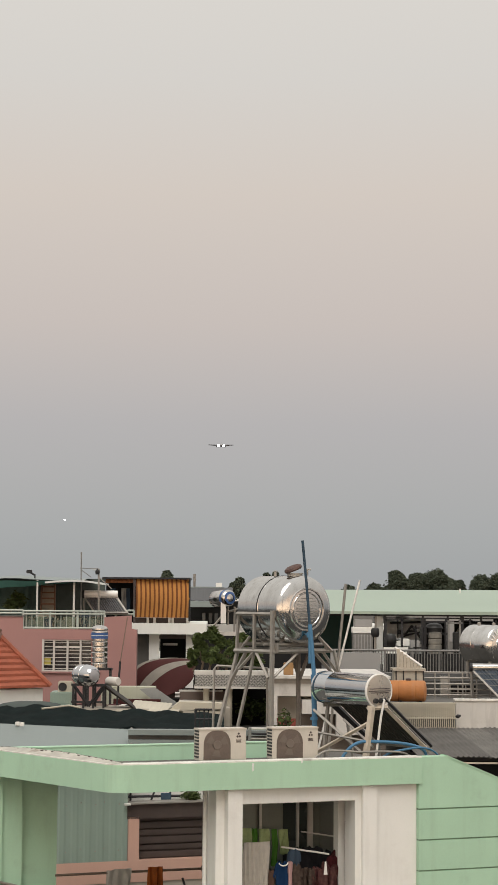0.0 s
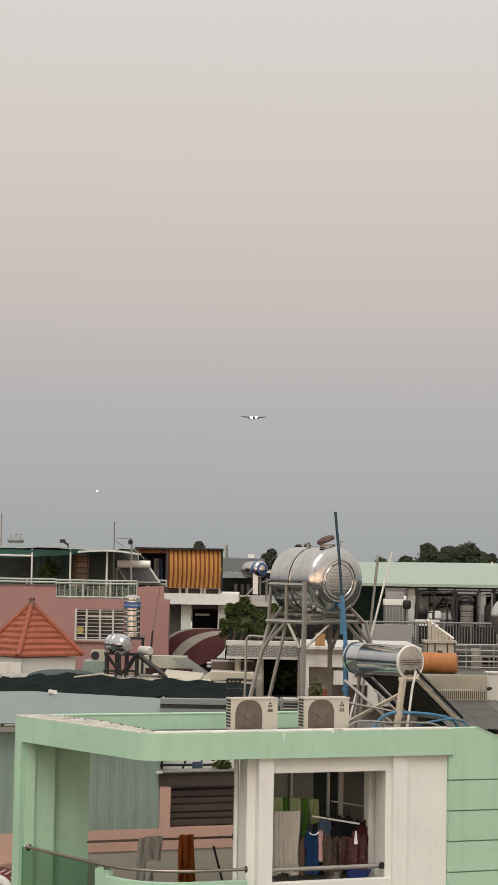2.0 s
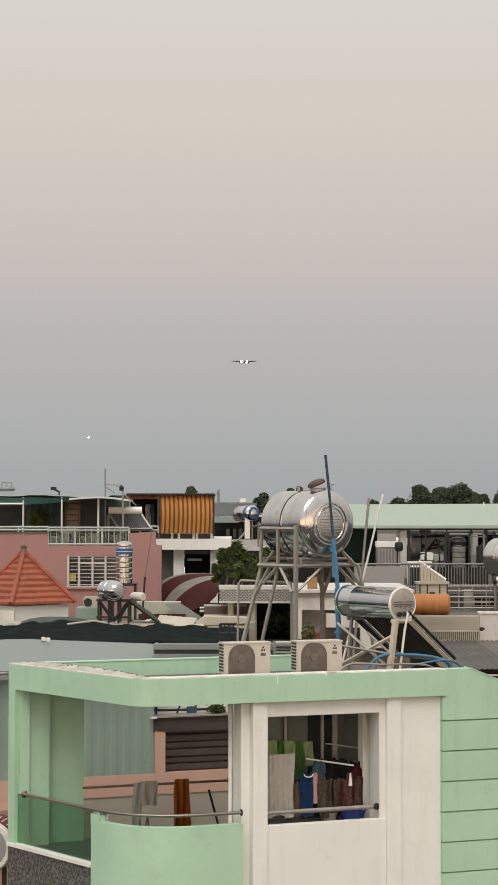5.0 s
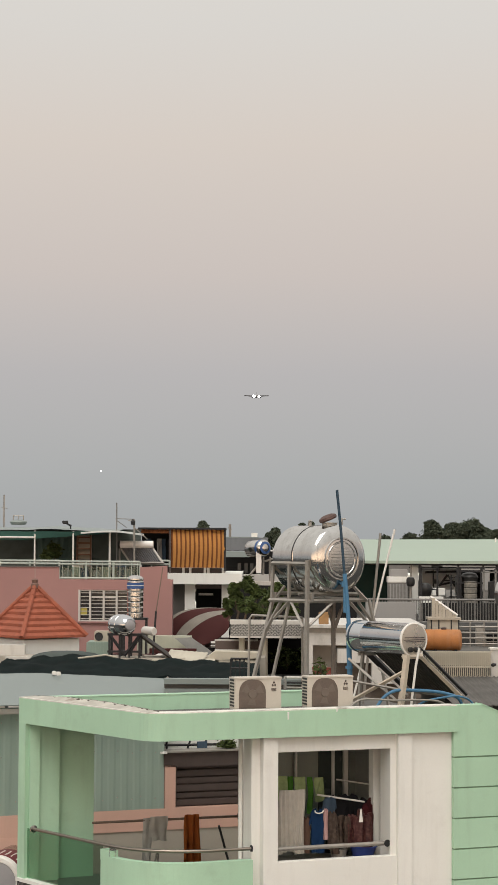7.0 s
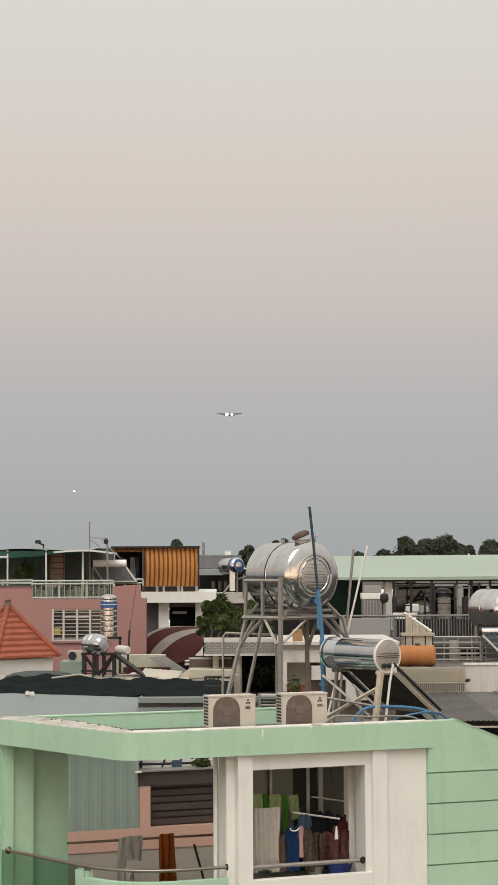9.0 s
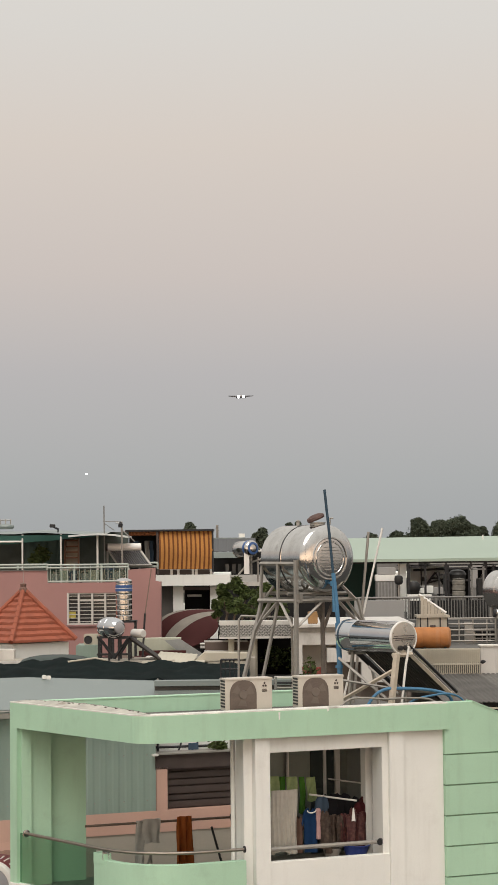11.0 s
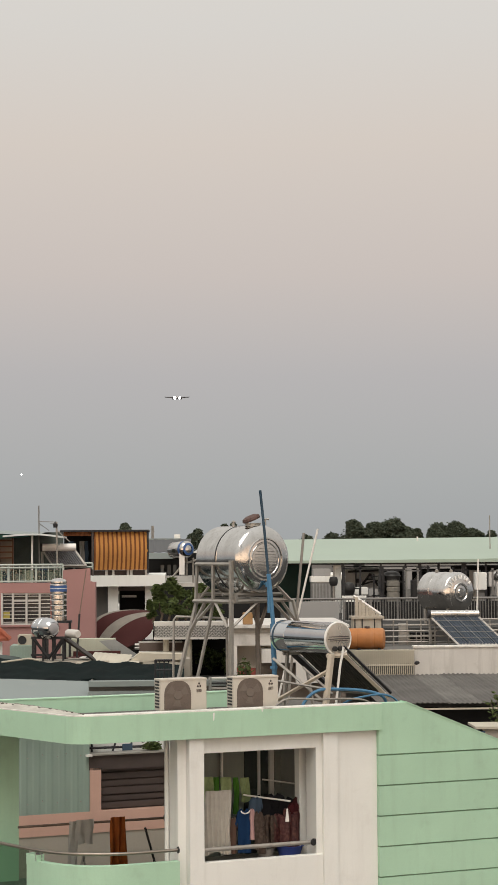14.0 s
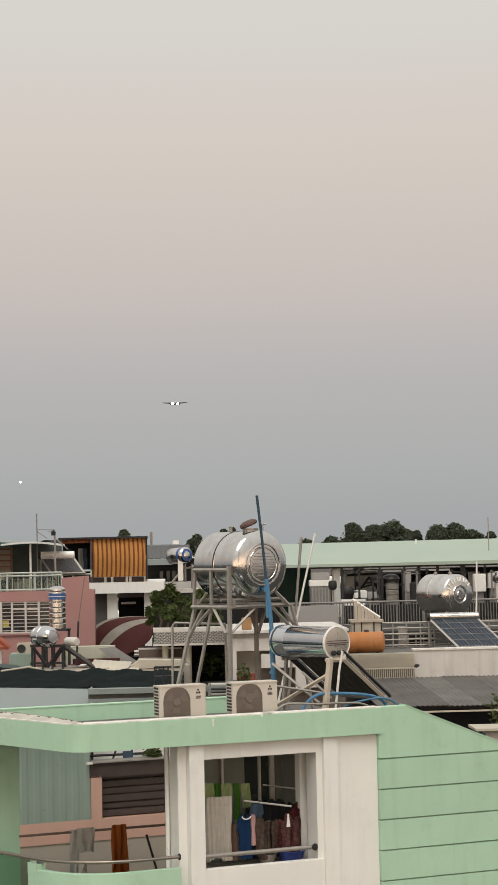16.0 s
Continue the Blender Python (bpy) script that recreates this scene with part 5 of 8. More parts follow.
# ---- terracotta turret ----
turret = thing("turret_house", "small house with a terracotta tiled hip roof", "house", (-5.609, 46.5, 0), -51.2)
AZ, EZ = 13.957, 12.666
HALF = 0.83
bm = B()
box(bm, -HALF + 0.12, HALF - 0.12, -HALF + 0.12, HALF - 0.12, 0.0, EZ - 0.02)
part("wall", bm, WHITE_OLD, turret)
bm = B()
box(bm, -HALF + 0.0, HALF - 0.0, -HALF + 0.0, HALF - 0.0, EZ - 0.46, EZ - 0.03)
part("white_cornice", bm, WHITE, turret)
COURSES = 9
for side in range(4):
    ca, sa = math.cos(side * math.pi / 2), math.sin(side * math.pi / 2)
    for j in range(COURSES):
        r0 = (HALF + 0.12) * (1 - j / COURSES)
        r1 = (HALF + 0.12) * (1 - (j + 1.12) / COURSES)
        zj0, zj1 = EZ + (AZ - EZ) * j / COURSES, EZ + (AZ - EZ) * (j + 1) / COURSES
        n = max(1, int(round(2 * r0 / 0.24)))
        bm = B()
        for i in range(n):
            for (f0, f1, lift) in ((0.0, 0.5, 0.071), (0.5, 1.0, 0.067)):
                xa, xb = -r0 + 2 * r0 * (i + f0) / n, -r0 + 2 * r0 * (i + f1) / n
                k = max(0.02, r1) / r0
                pts = [(xa, -r0, zj0 + lift), (xb, -r0, zj0 + lift), (xb * k, -max(0.02, r1), zj1 + lift - 0.062), (xa * k, -max(0.02, r1), zj1 + lift - 0.062)]
                lowp = [(x, y, z - 0.062) for x, y, z in pts]
                q = [bm.verts.new((x * ca - y * sa, x * sa + y * ca, z)) for x, y, z in pts + lowp]
                bm.faces.new(q[:4])
                bm.faces.new((q[0], q[4], q[5], q[1]))
                bm.faces.new((q[1], q[5], q[6], q[2]))
                bm.faces.new((q[3], q[7], q[4], q[0]))
        part("tile_course", bm, TERRA, turret)
for sx, sy in ((1, 1), (1, -1), (-1, 1), (-1, -1)):
    bm = B()
    n = 9
    for i in range(n):
        a = Vector((sx, sy, 0)) * (HALF + 0.14) * (1 - i / n) + Vector((0, 0, EZ + (AZ - EZ) * i / n + 0.04))
        b = Vector((sx, sy, 0)) * (HALF + 0.14) * (1 - (i + 1.1) / n) + Vector((0, 0, EZ + (AZ - EZ) * (i + 1.1) / n + 0.03))
        tube(bm, [a, b], 0.065, 8)
    part("hip_tiles", bm, TERRA, turret, smooth=True)
bm = B()
lathe(bm, [(0.11, -0.05), (0.10, 0.05), (0.07, 0.08), (0.085, 0.16), (0.05, 0.18), (0, 0.19)], Matrix.Translation((0, 0, AZ)), 12)
part("finial", bm, mat("brown_fired_clay", (0.17, 0.10, 0.08), 0.8, vary=0.2, scale=8), turret, "dark clay finial", smooth=True)
bm = B()
tube(bm, [(0, 0, AZ + 0.15), (0, 0, AZ + 1.25)], 0.008, 5)
part("lightning_rod", bm, GALV, turret)
bm = B()
box(bm, -5.906, -4.958, 43.3, 44.3, 0.0, 12.348)
box(bm, -6.561, -5.524, 43.9, 44.2, 0.0, 12.588)
solid("low_wall", bm, WHITE_OLD, "low cream wall below the tiled turret", "wall")

# ---- small tanks on a dark frame ----
vs = thing("roof_tank_stand", "dark iron stand carrying small water tanks", "stand", (-2.991, 42.5, 12.383))
o = Vector((-2.991, 42.5, 12.383))
for x in (187, 205, 222, 240):
    for dy in (0.0, 0.7):
        bm = B()
        xx = (x - 215) / 75.3
        box(bm, xx - 0.025, xx + 0.025, dy, dy + 0.05, 0, (1123 - 1082) / 75.3)
        part("leg", bm, DARK_IRON, vs)
for z in (0.12, 0.52):
    bm = B()
    box(bm, -0.42, 0.4, -0.01, 0.05, z, z + 0.05)
    part("rail", bm, DARK_IRON, vs)
for a, b in (((-0.35, 0.52), (0.0, 0.05)), ((0.33, 0.52), (-0.02, 0.05)), ((0.34, 0.5), (0.1, 0.12))):
    bm = B()
    bar(bm, (a[0], 0.0, a[1]), (b[0], 0.0, b[1]), 0.05)
    part("brace", bm, DARK_IRON, vs)
bm = B()
sheet(bm, (0.35, 0.0, 0.50), (0.0, 0.8, 0.0), (0.72, 0.0, -0.52), 0.07, 0.02, 0.02, 5)
part("collector", bm, TUBE, vs, "dark sloping solar collector")
bm = B()
box(bm, -0.6, 1.4, -0.1, 1.2, -12.0, 0.0)
part("roof_block", bm, BEIGE, vs)
ht = thing("small_water_tank", "small polished steel drum tank on the dark stand", "water tank", (-2.979, 42.3, 12.907))
bm = B()
mm_ = axis_at((-0.30, 0.5, 0.245), (0.62, -0.78, 0))
lathe(bm, [(0, -0.06), (0.12, -0.05), (0.19, -0.01), (0.225, 0.06), (0.24, 0.16), (0.232, 0.17), (0.245, 0.18), (0.247, 0.36), (0.238, 0.37), (0.245, 0.38), (0.235, 0.50), (0.205, 0.60), (0.15, 0.66), (0.135, 0.655), (0.12, 0.67), (0, 0.67)], mm_, 40)
part("shell", bm, STEEL_POLISH, ht, smooth=True)
bm = B()
lathe(bm, [(0, 0), (0.10, 0), (0.105, 0.03), (0.105, 0.35), (0.08, 0.4), (0, 0.4)], axis_at((0.42, 0.45, 0.10), (0.62, -0.78, 0)), 24)
part("side_vessel", bm, WHITE_OLD, ht, smooth=True)
bm = B()
lathe(bm, [(0.135, 0.66), (0.125, 0.69), (0.08, 0.71), (0.03, 0.715), (0, 0.72)], mm_, 28)
part("end_plate", bm, CAP_GREY, ht, "dull grey domed end plate", smooth=True)
vt = thing("upright_water_tank", "upright ribbed steel water tank with a blue label band", "water tank", (-2.931, 45.0, 13.221))
bm = B()
prof = [(0.16, 0.0), (0.205, 0.01)]
for k in range(7):
    z = 0.03 + k * 0.13
    prof += [(0.205, z), (0.205, z + 0.085), (0.188, z + 0.105), (0.205, z + 0.125)]
prof += [(0.205, 0.97), (0.16, 1.02), (0.06, 1.05), (0, 1.05)]
lathe(bm, prof, Matrix.Identity(4), 36)
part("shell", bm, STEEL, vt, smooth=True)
bm = B()
lathe(bm, [(0.208, 0.72), (0.212, 0.725), (0.212, 0.865), (0.208, 0.87)], Matrix.Identity(4), 36)
part("label_band", bm, BLUE_LABEL, vt, "blue label band", smooth=True)
bm = B()
lathe(bm, [(0.212, 0.79), (0.2145, 0.792), (0.2145, 0.80), (0.212, 0.802)], Matrix.Identity(4), 36)
part("label_line", bm, WHITE_METAL, vt)
bm = B()
for x in (-0.28, 0.28):
    for y in (-0.2, 0.2):
        box(bm, x - 0.02, x + 0.02, y - 0.02, y + 0.02, -1.0, 0.0)
box(bm, -0.3, 0.32, -0.22, 0.22, -0.05, 0.0)
box(bm, -0.3, 0.32, -0.22, -0.18, -0.45, -0.41)
part("frame", bm, DARK_IRON, vt)
bm = B()
box(bm, -0.5, 0.6, -0.3, 0.6, -13.0, -1.0)
part("plinth", bm, BEIGE, vt)
rod = thing("antenna_rod", "thin rusty rod rising from a thicker dark pipe", "rod", (-2.425, 44.0, 12.358))
bm = B()
tube(bm, [(0.066, 0, 1.066), (0, 0, 0)], 0.025, 8)
part("lower_pipe", bm, DARK_IRON, rod, "dark iron pipe")
bm = B()
tube(bm, [(0.228, 0, 2.134), (0.066, 0, 1.04)], 0.014, 6)
part("upper_rod", bm, RUSTY, rod)
bx = thing("wall_ac_unit", "weathered cream air conditioner outdoor unit by the stand", "air conditioner", (-3.620, 43.2, 12.701))
bm = B()
box(bm, -0.16, 0.18, 0, 0.3, 0, 0.27, 0.02)
part("casing", bm, CREAM, bx)
bm = B()
lathe(bm, [(0, 0.0), (0.09, 0.0), (0.1, 0.01), (0.1, 0.02)], axis_at((-0.05, -0.002, 0.14), (0, -1, 0)), 20)
part("fan_opening", bm, DARK_IRON, bx)
bm = B()
box(bm, -3.950, -3.415, 43.0, 43.8, 0.0, 12.725, 0.02)
for k in range(9):
    xk = -3.937 + k * 0.062
    box(bm, xk, xk + 0.022, 42.98, 43.01, 11.8, 12.712)
solid("roof_cistern", bm, GREY_SHEET, "grey ribbed metal roof cistern", "cistern")

# ---- pink house with a roof terrace ----
pink = thing("pink_house", "dusty pink house with a louvred window and a roof terrace", "house", (-4.800, 52.0, 0))
o = Vector((-4.800, 52.0, 0))
xl, xa, xb, xr = -5.5, -5.581 - o.x, -3.261 - o.x, -2.336 - o.x
zh, zl = 14.384, 14.028
wx0, wx1, wz0, wz1 = -5.025 - o.x, -3.404 - o.x, 12.831, 13.736
for nm, pts in (("wall", [(xl, 0), (wx0, 0), (wx0, zl), (xa, zl), (xa, zh), (xl, zh)]), ("wall", [(wx1, 0), (xr, 0), (xr, 14.028), (-2.482 - o.x, 14.060), (-2.482 - o.x, 14.433), (xb, zh), (xb, zl), (wx1, zl)]),
                ("wall", [(wx0, 0), (wx1, 0), (wx1, wz0), (wx0, wz0)]), ("wall", [(wx0, wz1), (wx1, wz1), (wx1, zl), (wx0, zl)])):
    bm = B()
    slab_y(bm, pts, 0, 0.2)
    part(nm, bm, PINK, pink)
bm = B()
box(bm, xl, xr - 0.45, 0.2, 9.0, 12.6, 12.9)
part("terrace_floor", bm, CONCRETE, pink)
bm = B()
box(bm, xr - 0.2, xr, 0.2, 0.7, 0, 14.028)
part("side_wall", bm, PINK, pink)
bm = B()
box(bm, xl, xa + 0.02, -0.03, 0.24, zh, zh + 0.03)
part("coping", bm, CONCRETE, pink)
bm = B()
box(bm, wx0, wx1, 0.14, 0.19, wz0, wz1)
part("dark_pane", bm, GLASS_DARK, pink)
FX = [wx0, -4.717 - o.x, -4.328 - o.x, -3.955 - o.x, wx1 - 0.04]
for x in FX:
    bm = B()
    box(bm, x, x + 0.055, 0.0, 0.12, wz0, wz1)
    part("window_frame", bm, WHITE_OLD, pink)
for z in (wz0, wz1 - 0.04, wz1 - 0.24):
    bm = B()
    if z == wz1 - 0.24:
        box(bm, FX[1], FX[3], 0.03, 0.11, z, z + 0.045)
    else:
        box(bm, wx0, wx1, 0.03, 0.13, z, z + 0.04)
    part("window_frame", bm, WHITE_OLD, pink)
for k in range(8):
    z = wz0 + 0.07 + k * 0.105
    bm = B()
    box(bm, wx0, wx1, 0.06, 0.085, z, z + 0.020)
    part("louvre", bm, WHITE_OLD, pink)
bm = B()
box(bm, wx0 - 0.05, wx1 + 0.05, -0.06, 0.05, wz0 - 0.05, wz0)
part("sill", bm, PINK, pink)
bm = B()
box(bm, -4.976 - o.x, -4.781 - o.x, 0.092, 0.10, 13.008, 13.202)
part("yellow_notice", bm, mat("yellow_paper", (0.50, 0.43, 0.10), 0.8), pink, "yellow notice behind the louvres")


PALE_GREEN = mat("pale_green_grey_paint", (0.42, 0.47, 0.43), 0.6, vary=0.1, scale=4)
railing("terrace_railing", "pale grey-green metal railing on the pink parapet", (-5.585, 52.050, 14.027), (-3.264, 52.050, 14.027), 14.546 - 14.028, 4, 14, (0.08, 0.84, 1.0), PALE_GREEN, 0.028)
rail_glass = glass_mat("pale_green_railing_glass", (0.62, 0.72, 0.68), 0.1, 0.3)
t = bpy.data.objects["terrace_railing"]
for k in range(3):
    w = (-3.264 - -5.585) / 3
    bm = B()
    box(bm, k * w + 0.04, (k + 1) * w - 0.04, -0.006, 0.006, 0.06, 0.36)
    pane = part("glass_panel", bm, rail_glass, t, "pale green glass panel")
    pane.visible_shadow = False
railing("terrace_railing", "low pale metal railing on the pink parapet", (-8.145, 52.100, 14.399), (-5.592, 52.100, 14.399), 14.562 - 14.400, 4, 0, (0.5, 1.0), PALE_GREEN, 0.03)
railing("terrace_railing", "pale metal railing along the terrace edge", (-3.556, 53.500, 14.383), (-2.487, 53.500, 14.383), 14.566 - 14.383, 3, 0, (0.4, 1.0), PALE_GREEN, 0.03)

# terrace canopy with its posts, curtain, awning and shelves
can = thing("terrace_canopy", "green fabric terrace canopy on thin white posts", "canopy", (-6.302, 53.0, 12.9))
o = Vector((-6.302, 53.0, 12.9))
bm = B()
NX = 30
x0, x1 = -8.459 - o.x, -3.989 - o.x
top = []
for j, (y, dz) in enumerate(((0.0, 0.0), (2.5, 0.10), (5.0, 0.12))):
    top.append([bm.verts.new((x0 + (x1 - x0) * i / NX, y, 15.446 - 12.9 + dz + 0.008 * math.sin(i * 0.9) - 0.10 * max(0, i / NX - 0.6) + 0.04 * math.exp(-((i - 17) / 4) ** 2))) for i in range(NX + 1)])
for a, b in zip(top, top[1:]):
    for i in range(NX):
        bm.faces.new((a[i], a[i + 1], b[i + 1], b[i]))
part("canopy_top", bm, LIGHT_SHEET, can, "pale sheet top of the canopy", smooth=True)
bm = B()
for i in range(NX):
    a, b = (x0 + (x1 - x0) * i / NX), (x0 + (x1 - x0) * (i + 1) / NX)
    drop = 0.26 - 0.012 * max(0, i - 10)
    za = 15.430 - 12.9 - 0.02 + 0.008 * math.sin(i * 0.9)
    zb2 = 15.430 - 12.9 - 0.02 + 0.008 * math.sin((i + 1) * 0.9)
    q = [bm.verts.new(v) for v in ((a, -0.03, za), (b, -0.03, zb2), (b, 0.05, zb2 - drop), (a, 0.05, za - drop))]
    bm.faces.new(q)
GREEN_CANVAS = mat("dark_teal_canvas", (0.045, 0.13, 0.11), 0.8, vary=0.15, scale=3)
part("valance", bm, GREEN_CANVAS, can, "dark teal canvas valance", smooth=True)
for x in (-40, 53, 121, 186):
    bm = B()
    xx = (x - 60) / 60.4
    tube(bm, [(xx, 0.02, 0), (xx, 0.02, 15.430 - 12.9)], 0.027, 8)
    part("post", bm, WHITE_METAL, can)
bm = B()
tube(bm, [(-8.291 - o.x, 0.0, 15.231 - 12.9), (-6.421 - o.x, 0.0, 15.231 - 12.9)], 0.03, 6)
part("cross_rail", bm, WHITE_METAL, can)
bm = B()
box(bm, -9.532 - o.x, -3.608 - o.x, 4.6, 4.8, -0.2, 15.520 - 12.9)
part("rear_screen", bm, mat("dull_green_screen", (0.062, 0.078, 0.070), 0.6, vary=0.5, scale=2.5), can, "dark rear screen")
bm = B()
sheet(bm, Vector((-6.610, 55.0, 15.378)) - o, (-5.494 - -6.610, 0, 0), (0, 0, -1.6), 0.22, 0.02, 0.01, 6)
part("curtain", bm, mat("grey_green_net_curtain", (0.10, 0.15, 0.135), 0.9), can, "grey-green net curtain")
AWNING_WHITE = mat("pale_polycarbonate_sheet", (0.62, 0.66, 0.65), 0.4, vary=0.06, scale=2)
aw = thing("small_awning", "pale translucent sheet awning over the terrace", "awning", (-4.189, 52.600, 15.328))
bm = B()
pts = []
for i in range(15):
    t = i / 14
    pts.append((-0.82 + 1.72 * t, 0.06 + 0.05 * math.sin(math.pi * t) - 0.10 * max(0, t - 0.65)))
slab_y(bm, pts + [(x, z - 0.05) for x, z in pts[::-1]], -0.3, 1.6)
part("sheet", bm, AWNING_WHITE, aw)
bm = B()
tube(bm, [(0.0, 0.0, 0.1), (0.0, 0.0, -1.6)], 0.03, 6)
part("post", bm, WHITE_METAL, aw)
sh = thing("wooden_shelf", "brown wooden shelf rack on the terrace", "shelf", (-5.072, 54.000, 14.495))
for k in range(1, 5):
    bm = B()
    box(bm, -0.22, 0.2, 0, 0.3, 0.05 + k * 0.17, 0.09 + k * 0.17)
    part("board", bm, mat_wood2, sh)
for x in (-0.22, 0.18):
    bm = B()
    box(bm, x, x + 0.03, 0, 0.3, -1.0, 0.85)
    part("side", bm, mat_wood2, sh)
bm = B()
box(bm, -0.2, 0.19, 0.28, 0.31, -0.2, 0.85)
part("back_board", bm, BEIGE, sh)
clut = [(110, 0.3), (128, 0.5), (140, 0.38), (165, 0.3), (178, 0.4), (205, 0.5), (218, 0.35)]
for k, (x, hgt) in enumerate(clut):
    bm = B()
    cx = (x - 60) / 60.4 + o.x
    lathe(bm, [(0, 0), (0.12, 0), (0.17, hgt), (0.19, hgt), (0.19, hgt + 0.03), (0, hgt + 0.03)], Matrix.Identity(4), 12)
    solid("plant_pot", bm, (FAR_WALL, CREAM, BLUEGREY_C)[k % 3], ("grey", "cream", "slate blue")[k % 3] + " pot on the roof terrace", "pot", group="terrace pots", loc=(cx, 53.2, 13.989 - 0.05))
bm = B()
box(bm, (95 - 60) / 60.4 + o.x, (235 - 60) / 60.4 + o.x, 52.9, 54.6, 12.9, 13.972)
solid("terrace_step", bm, CONCRETE, "raised concrete planter step on the roof terrace", "step")


def solar_heater_small(label, base, width, rad, drop, run, mm_drum, mm_panel, cross=0):
    """A drum above a sloping collector that faces the viewer."""
    t = thing("solar_water_heater", label, "solar heater", base, group="small solar heaters")
    bm = B()
    lathe(bm, [(0, -0.01), (rad, 0), (rad, width), (0, width + 0.01)], axis_at((0, 0, 0), (1, 0, 0)), 28)
    part("drum", bm, mm_drum, t, smooth=True)
    bm = B()
    lathe(bm, [(0, -0.04), (rad * 0.98, -0.03), (rad * 1.03, 0.0), (rad * 1.03, 0.04)], axis_at((0, 0, 0), (1, 0, 0)), 28)
    part("end_cap", bm, DARK_IRON, t, smooth=True)
    n = 14
    for k in range(n):
        bm = B()
        x = 0.05 + (width - 0.1) * (k + 0.5) / n
        tube(bm, [(x, -0.02, -rad * 0.7), (x + run[0], run[1], -rad - drop)], (width - 0.1) / n * 0.42, 6)
        part("collector_tube", bm, mm_panel, t, smooth=True)
    for x in (0.03, width - 0.03):
        bm = B()
        bar(bm, (x, 0, -rad * 0.6), (x + run[0], run[1], -rad - drop), 0.05)
        part("side_rail", bm, GALV, t)
        bm = B()
        bar(bm, (x, 0.05, -rad * 0.6), (x, 0.05, -rad - drop), 0.05)
        part("leg", bm, GALV, t)
    bm = B()
    bar(bm, (run[0], run[1], -rad - drop), (width + run[0], run[1], -rad - drop), 0.05)
    part("bottom_rail", bm, GALV, t)
    for k in range(cross):
        s = (k + 1) / (cross + 1)
        bm = B()
        q = Vector((run[0] * s, run[1] * s - 0.06, -rad * 0.7 + (-drop - rad * 0.3) * s + 0.05))
        bar(bm, q, q + Vector((width, 0, 0)), 0.009)
        part("cross_bar", bm, IRON_GREY, t)
    for k in range(3 if cross else 0):
        x = width * (k + 1) / 4
        bm = B()
        bar(bm, (x, -0.06, -rad * 0.7 + 0.05), (x + run[0], run[1] - 0.06, -rad - drop + 0.05), 0.008)
        part("cross_bar", bm, IRON_GREY, t)
    return t


mat_drum_white = mat("white_drum_enamel", (0.80, 0.78, 0.75), 0.35, vary=0.04, scale=3)
mat_grey_tube = mat("dusty_grey_collector", (0.10, 0.10, 0.105), 0.4, vary=0.15, scale=4)
solar_heater_small("white solar water heater drum with a dusty dark collector", (-3.999, 53.600, 15.033), 1.02, 0.115, 0.42, (0.34, -0.35, 0), mat_drum_white, mat_grey_tube)


def mast(label, metal, foot, top, r, arms):
    t = thing("antenna_mast", label, "antenna", foot)
    f = Vector(foot)
    bm = B()
    tube(bm, [(0, 0, 0), Vector(top) - f], r, 6)
    part("mast_pole", bm, metal, t)
    for (a, b) in arms:
        bm = B()
        tube(bm, [Vector(a) - f, Vector(b) - f], 0.012, 5)
        part("arm", bm, metal, t)
    return t


mast("thin dark grey antenna mast on the roof terrace", IRON_GREY, (-4.001, 53.0, 12.9), (-4.025, 53.000, 16.258), 0.021, [((-4.057, 53.000, 15.794), (-3.510, 53.000, 15.777)), ((-4.023, 53.000, 15.744), (-3.725, 53.000, 15.529))])
mast("pale steel mast with a small bracket on the roof terrace", GALV, (-3.426, 52.3, 12.9), (-3.464, 52.300, 15.767), 0.03, [((-3.643, 52.300, 15.734), (-3.464, 52.300, 15.734)), ((-3.463, 52.300, 15.539), (-3.086, 52.300, 15.196))])
bm = B()
lathe(bm, [(0, 0), (0.06, 0), (0.07, 0.1), (0.0, 0.18)], Matrix.Identity(4), 8)
solid("mast_bracket", bm, DARK_IRON, "dark clamp at the head of the steel mast", "clamp", loc=(-3.496, 52.300, 15.604))
rt = thing("roof_turbine", "round steel roof vent on the canopy roof", "vent", (-7.294, 56.000, 15.629))
bm = B()
lathe(bm, [(0.22, 0), (0.25, 0.05), (0.27, 0.08), (0.25, 0.12), (0.14, 0.15), (0, 0.17)], Matrix.Identity(4), 20)
part("dome", bm, LIGHT_SHEET, rt, smooth=True)
bm = B()
for x in (-0.16, 0.0, 0.15):
    tube(bm, [(x, 0, 0.14), (x, 0, 0.3)], 0.015, 5)
tube(bm, [(-0.16, 0, 0.28), (0.15, 0, 0.28)], 0.015, 5)
part("handle", bm, GALV, rt)
fl = thing("flood_lamp", "small dark floodlight on the canopy roof", "lamp", (-5.667, 54.000, 15.539))
bm = B()
box(bm, -0.05, 0.12, -0.1, 0.0, 0.10, 0.20, 0.015)
part("lamp_head", bm, DARK_IRON, fl)
bm = B()
bar(bm, (0.05, -0.05, 0.13), (0.22, -0.05, 0.04), 0.04)
bar(bm, (0.2, -0.05, 0.08), (0.2, -0.05, -0.1), 0.03)
part("lamp_arm", bm, DARK_IRON, fl)



# ---- house with the striped awning ----
sa = thing("awning_house", "white house with a striped canvas roof awning", "house", (-1.796, 60.0, 0))
o = Vector((-1.796, 60.0, 0))
K = 53.3


def ax(x):
    return (x - 345) / K


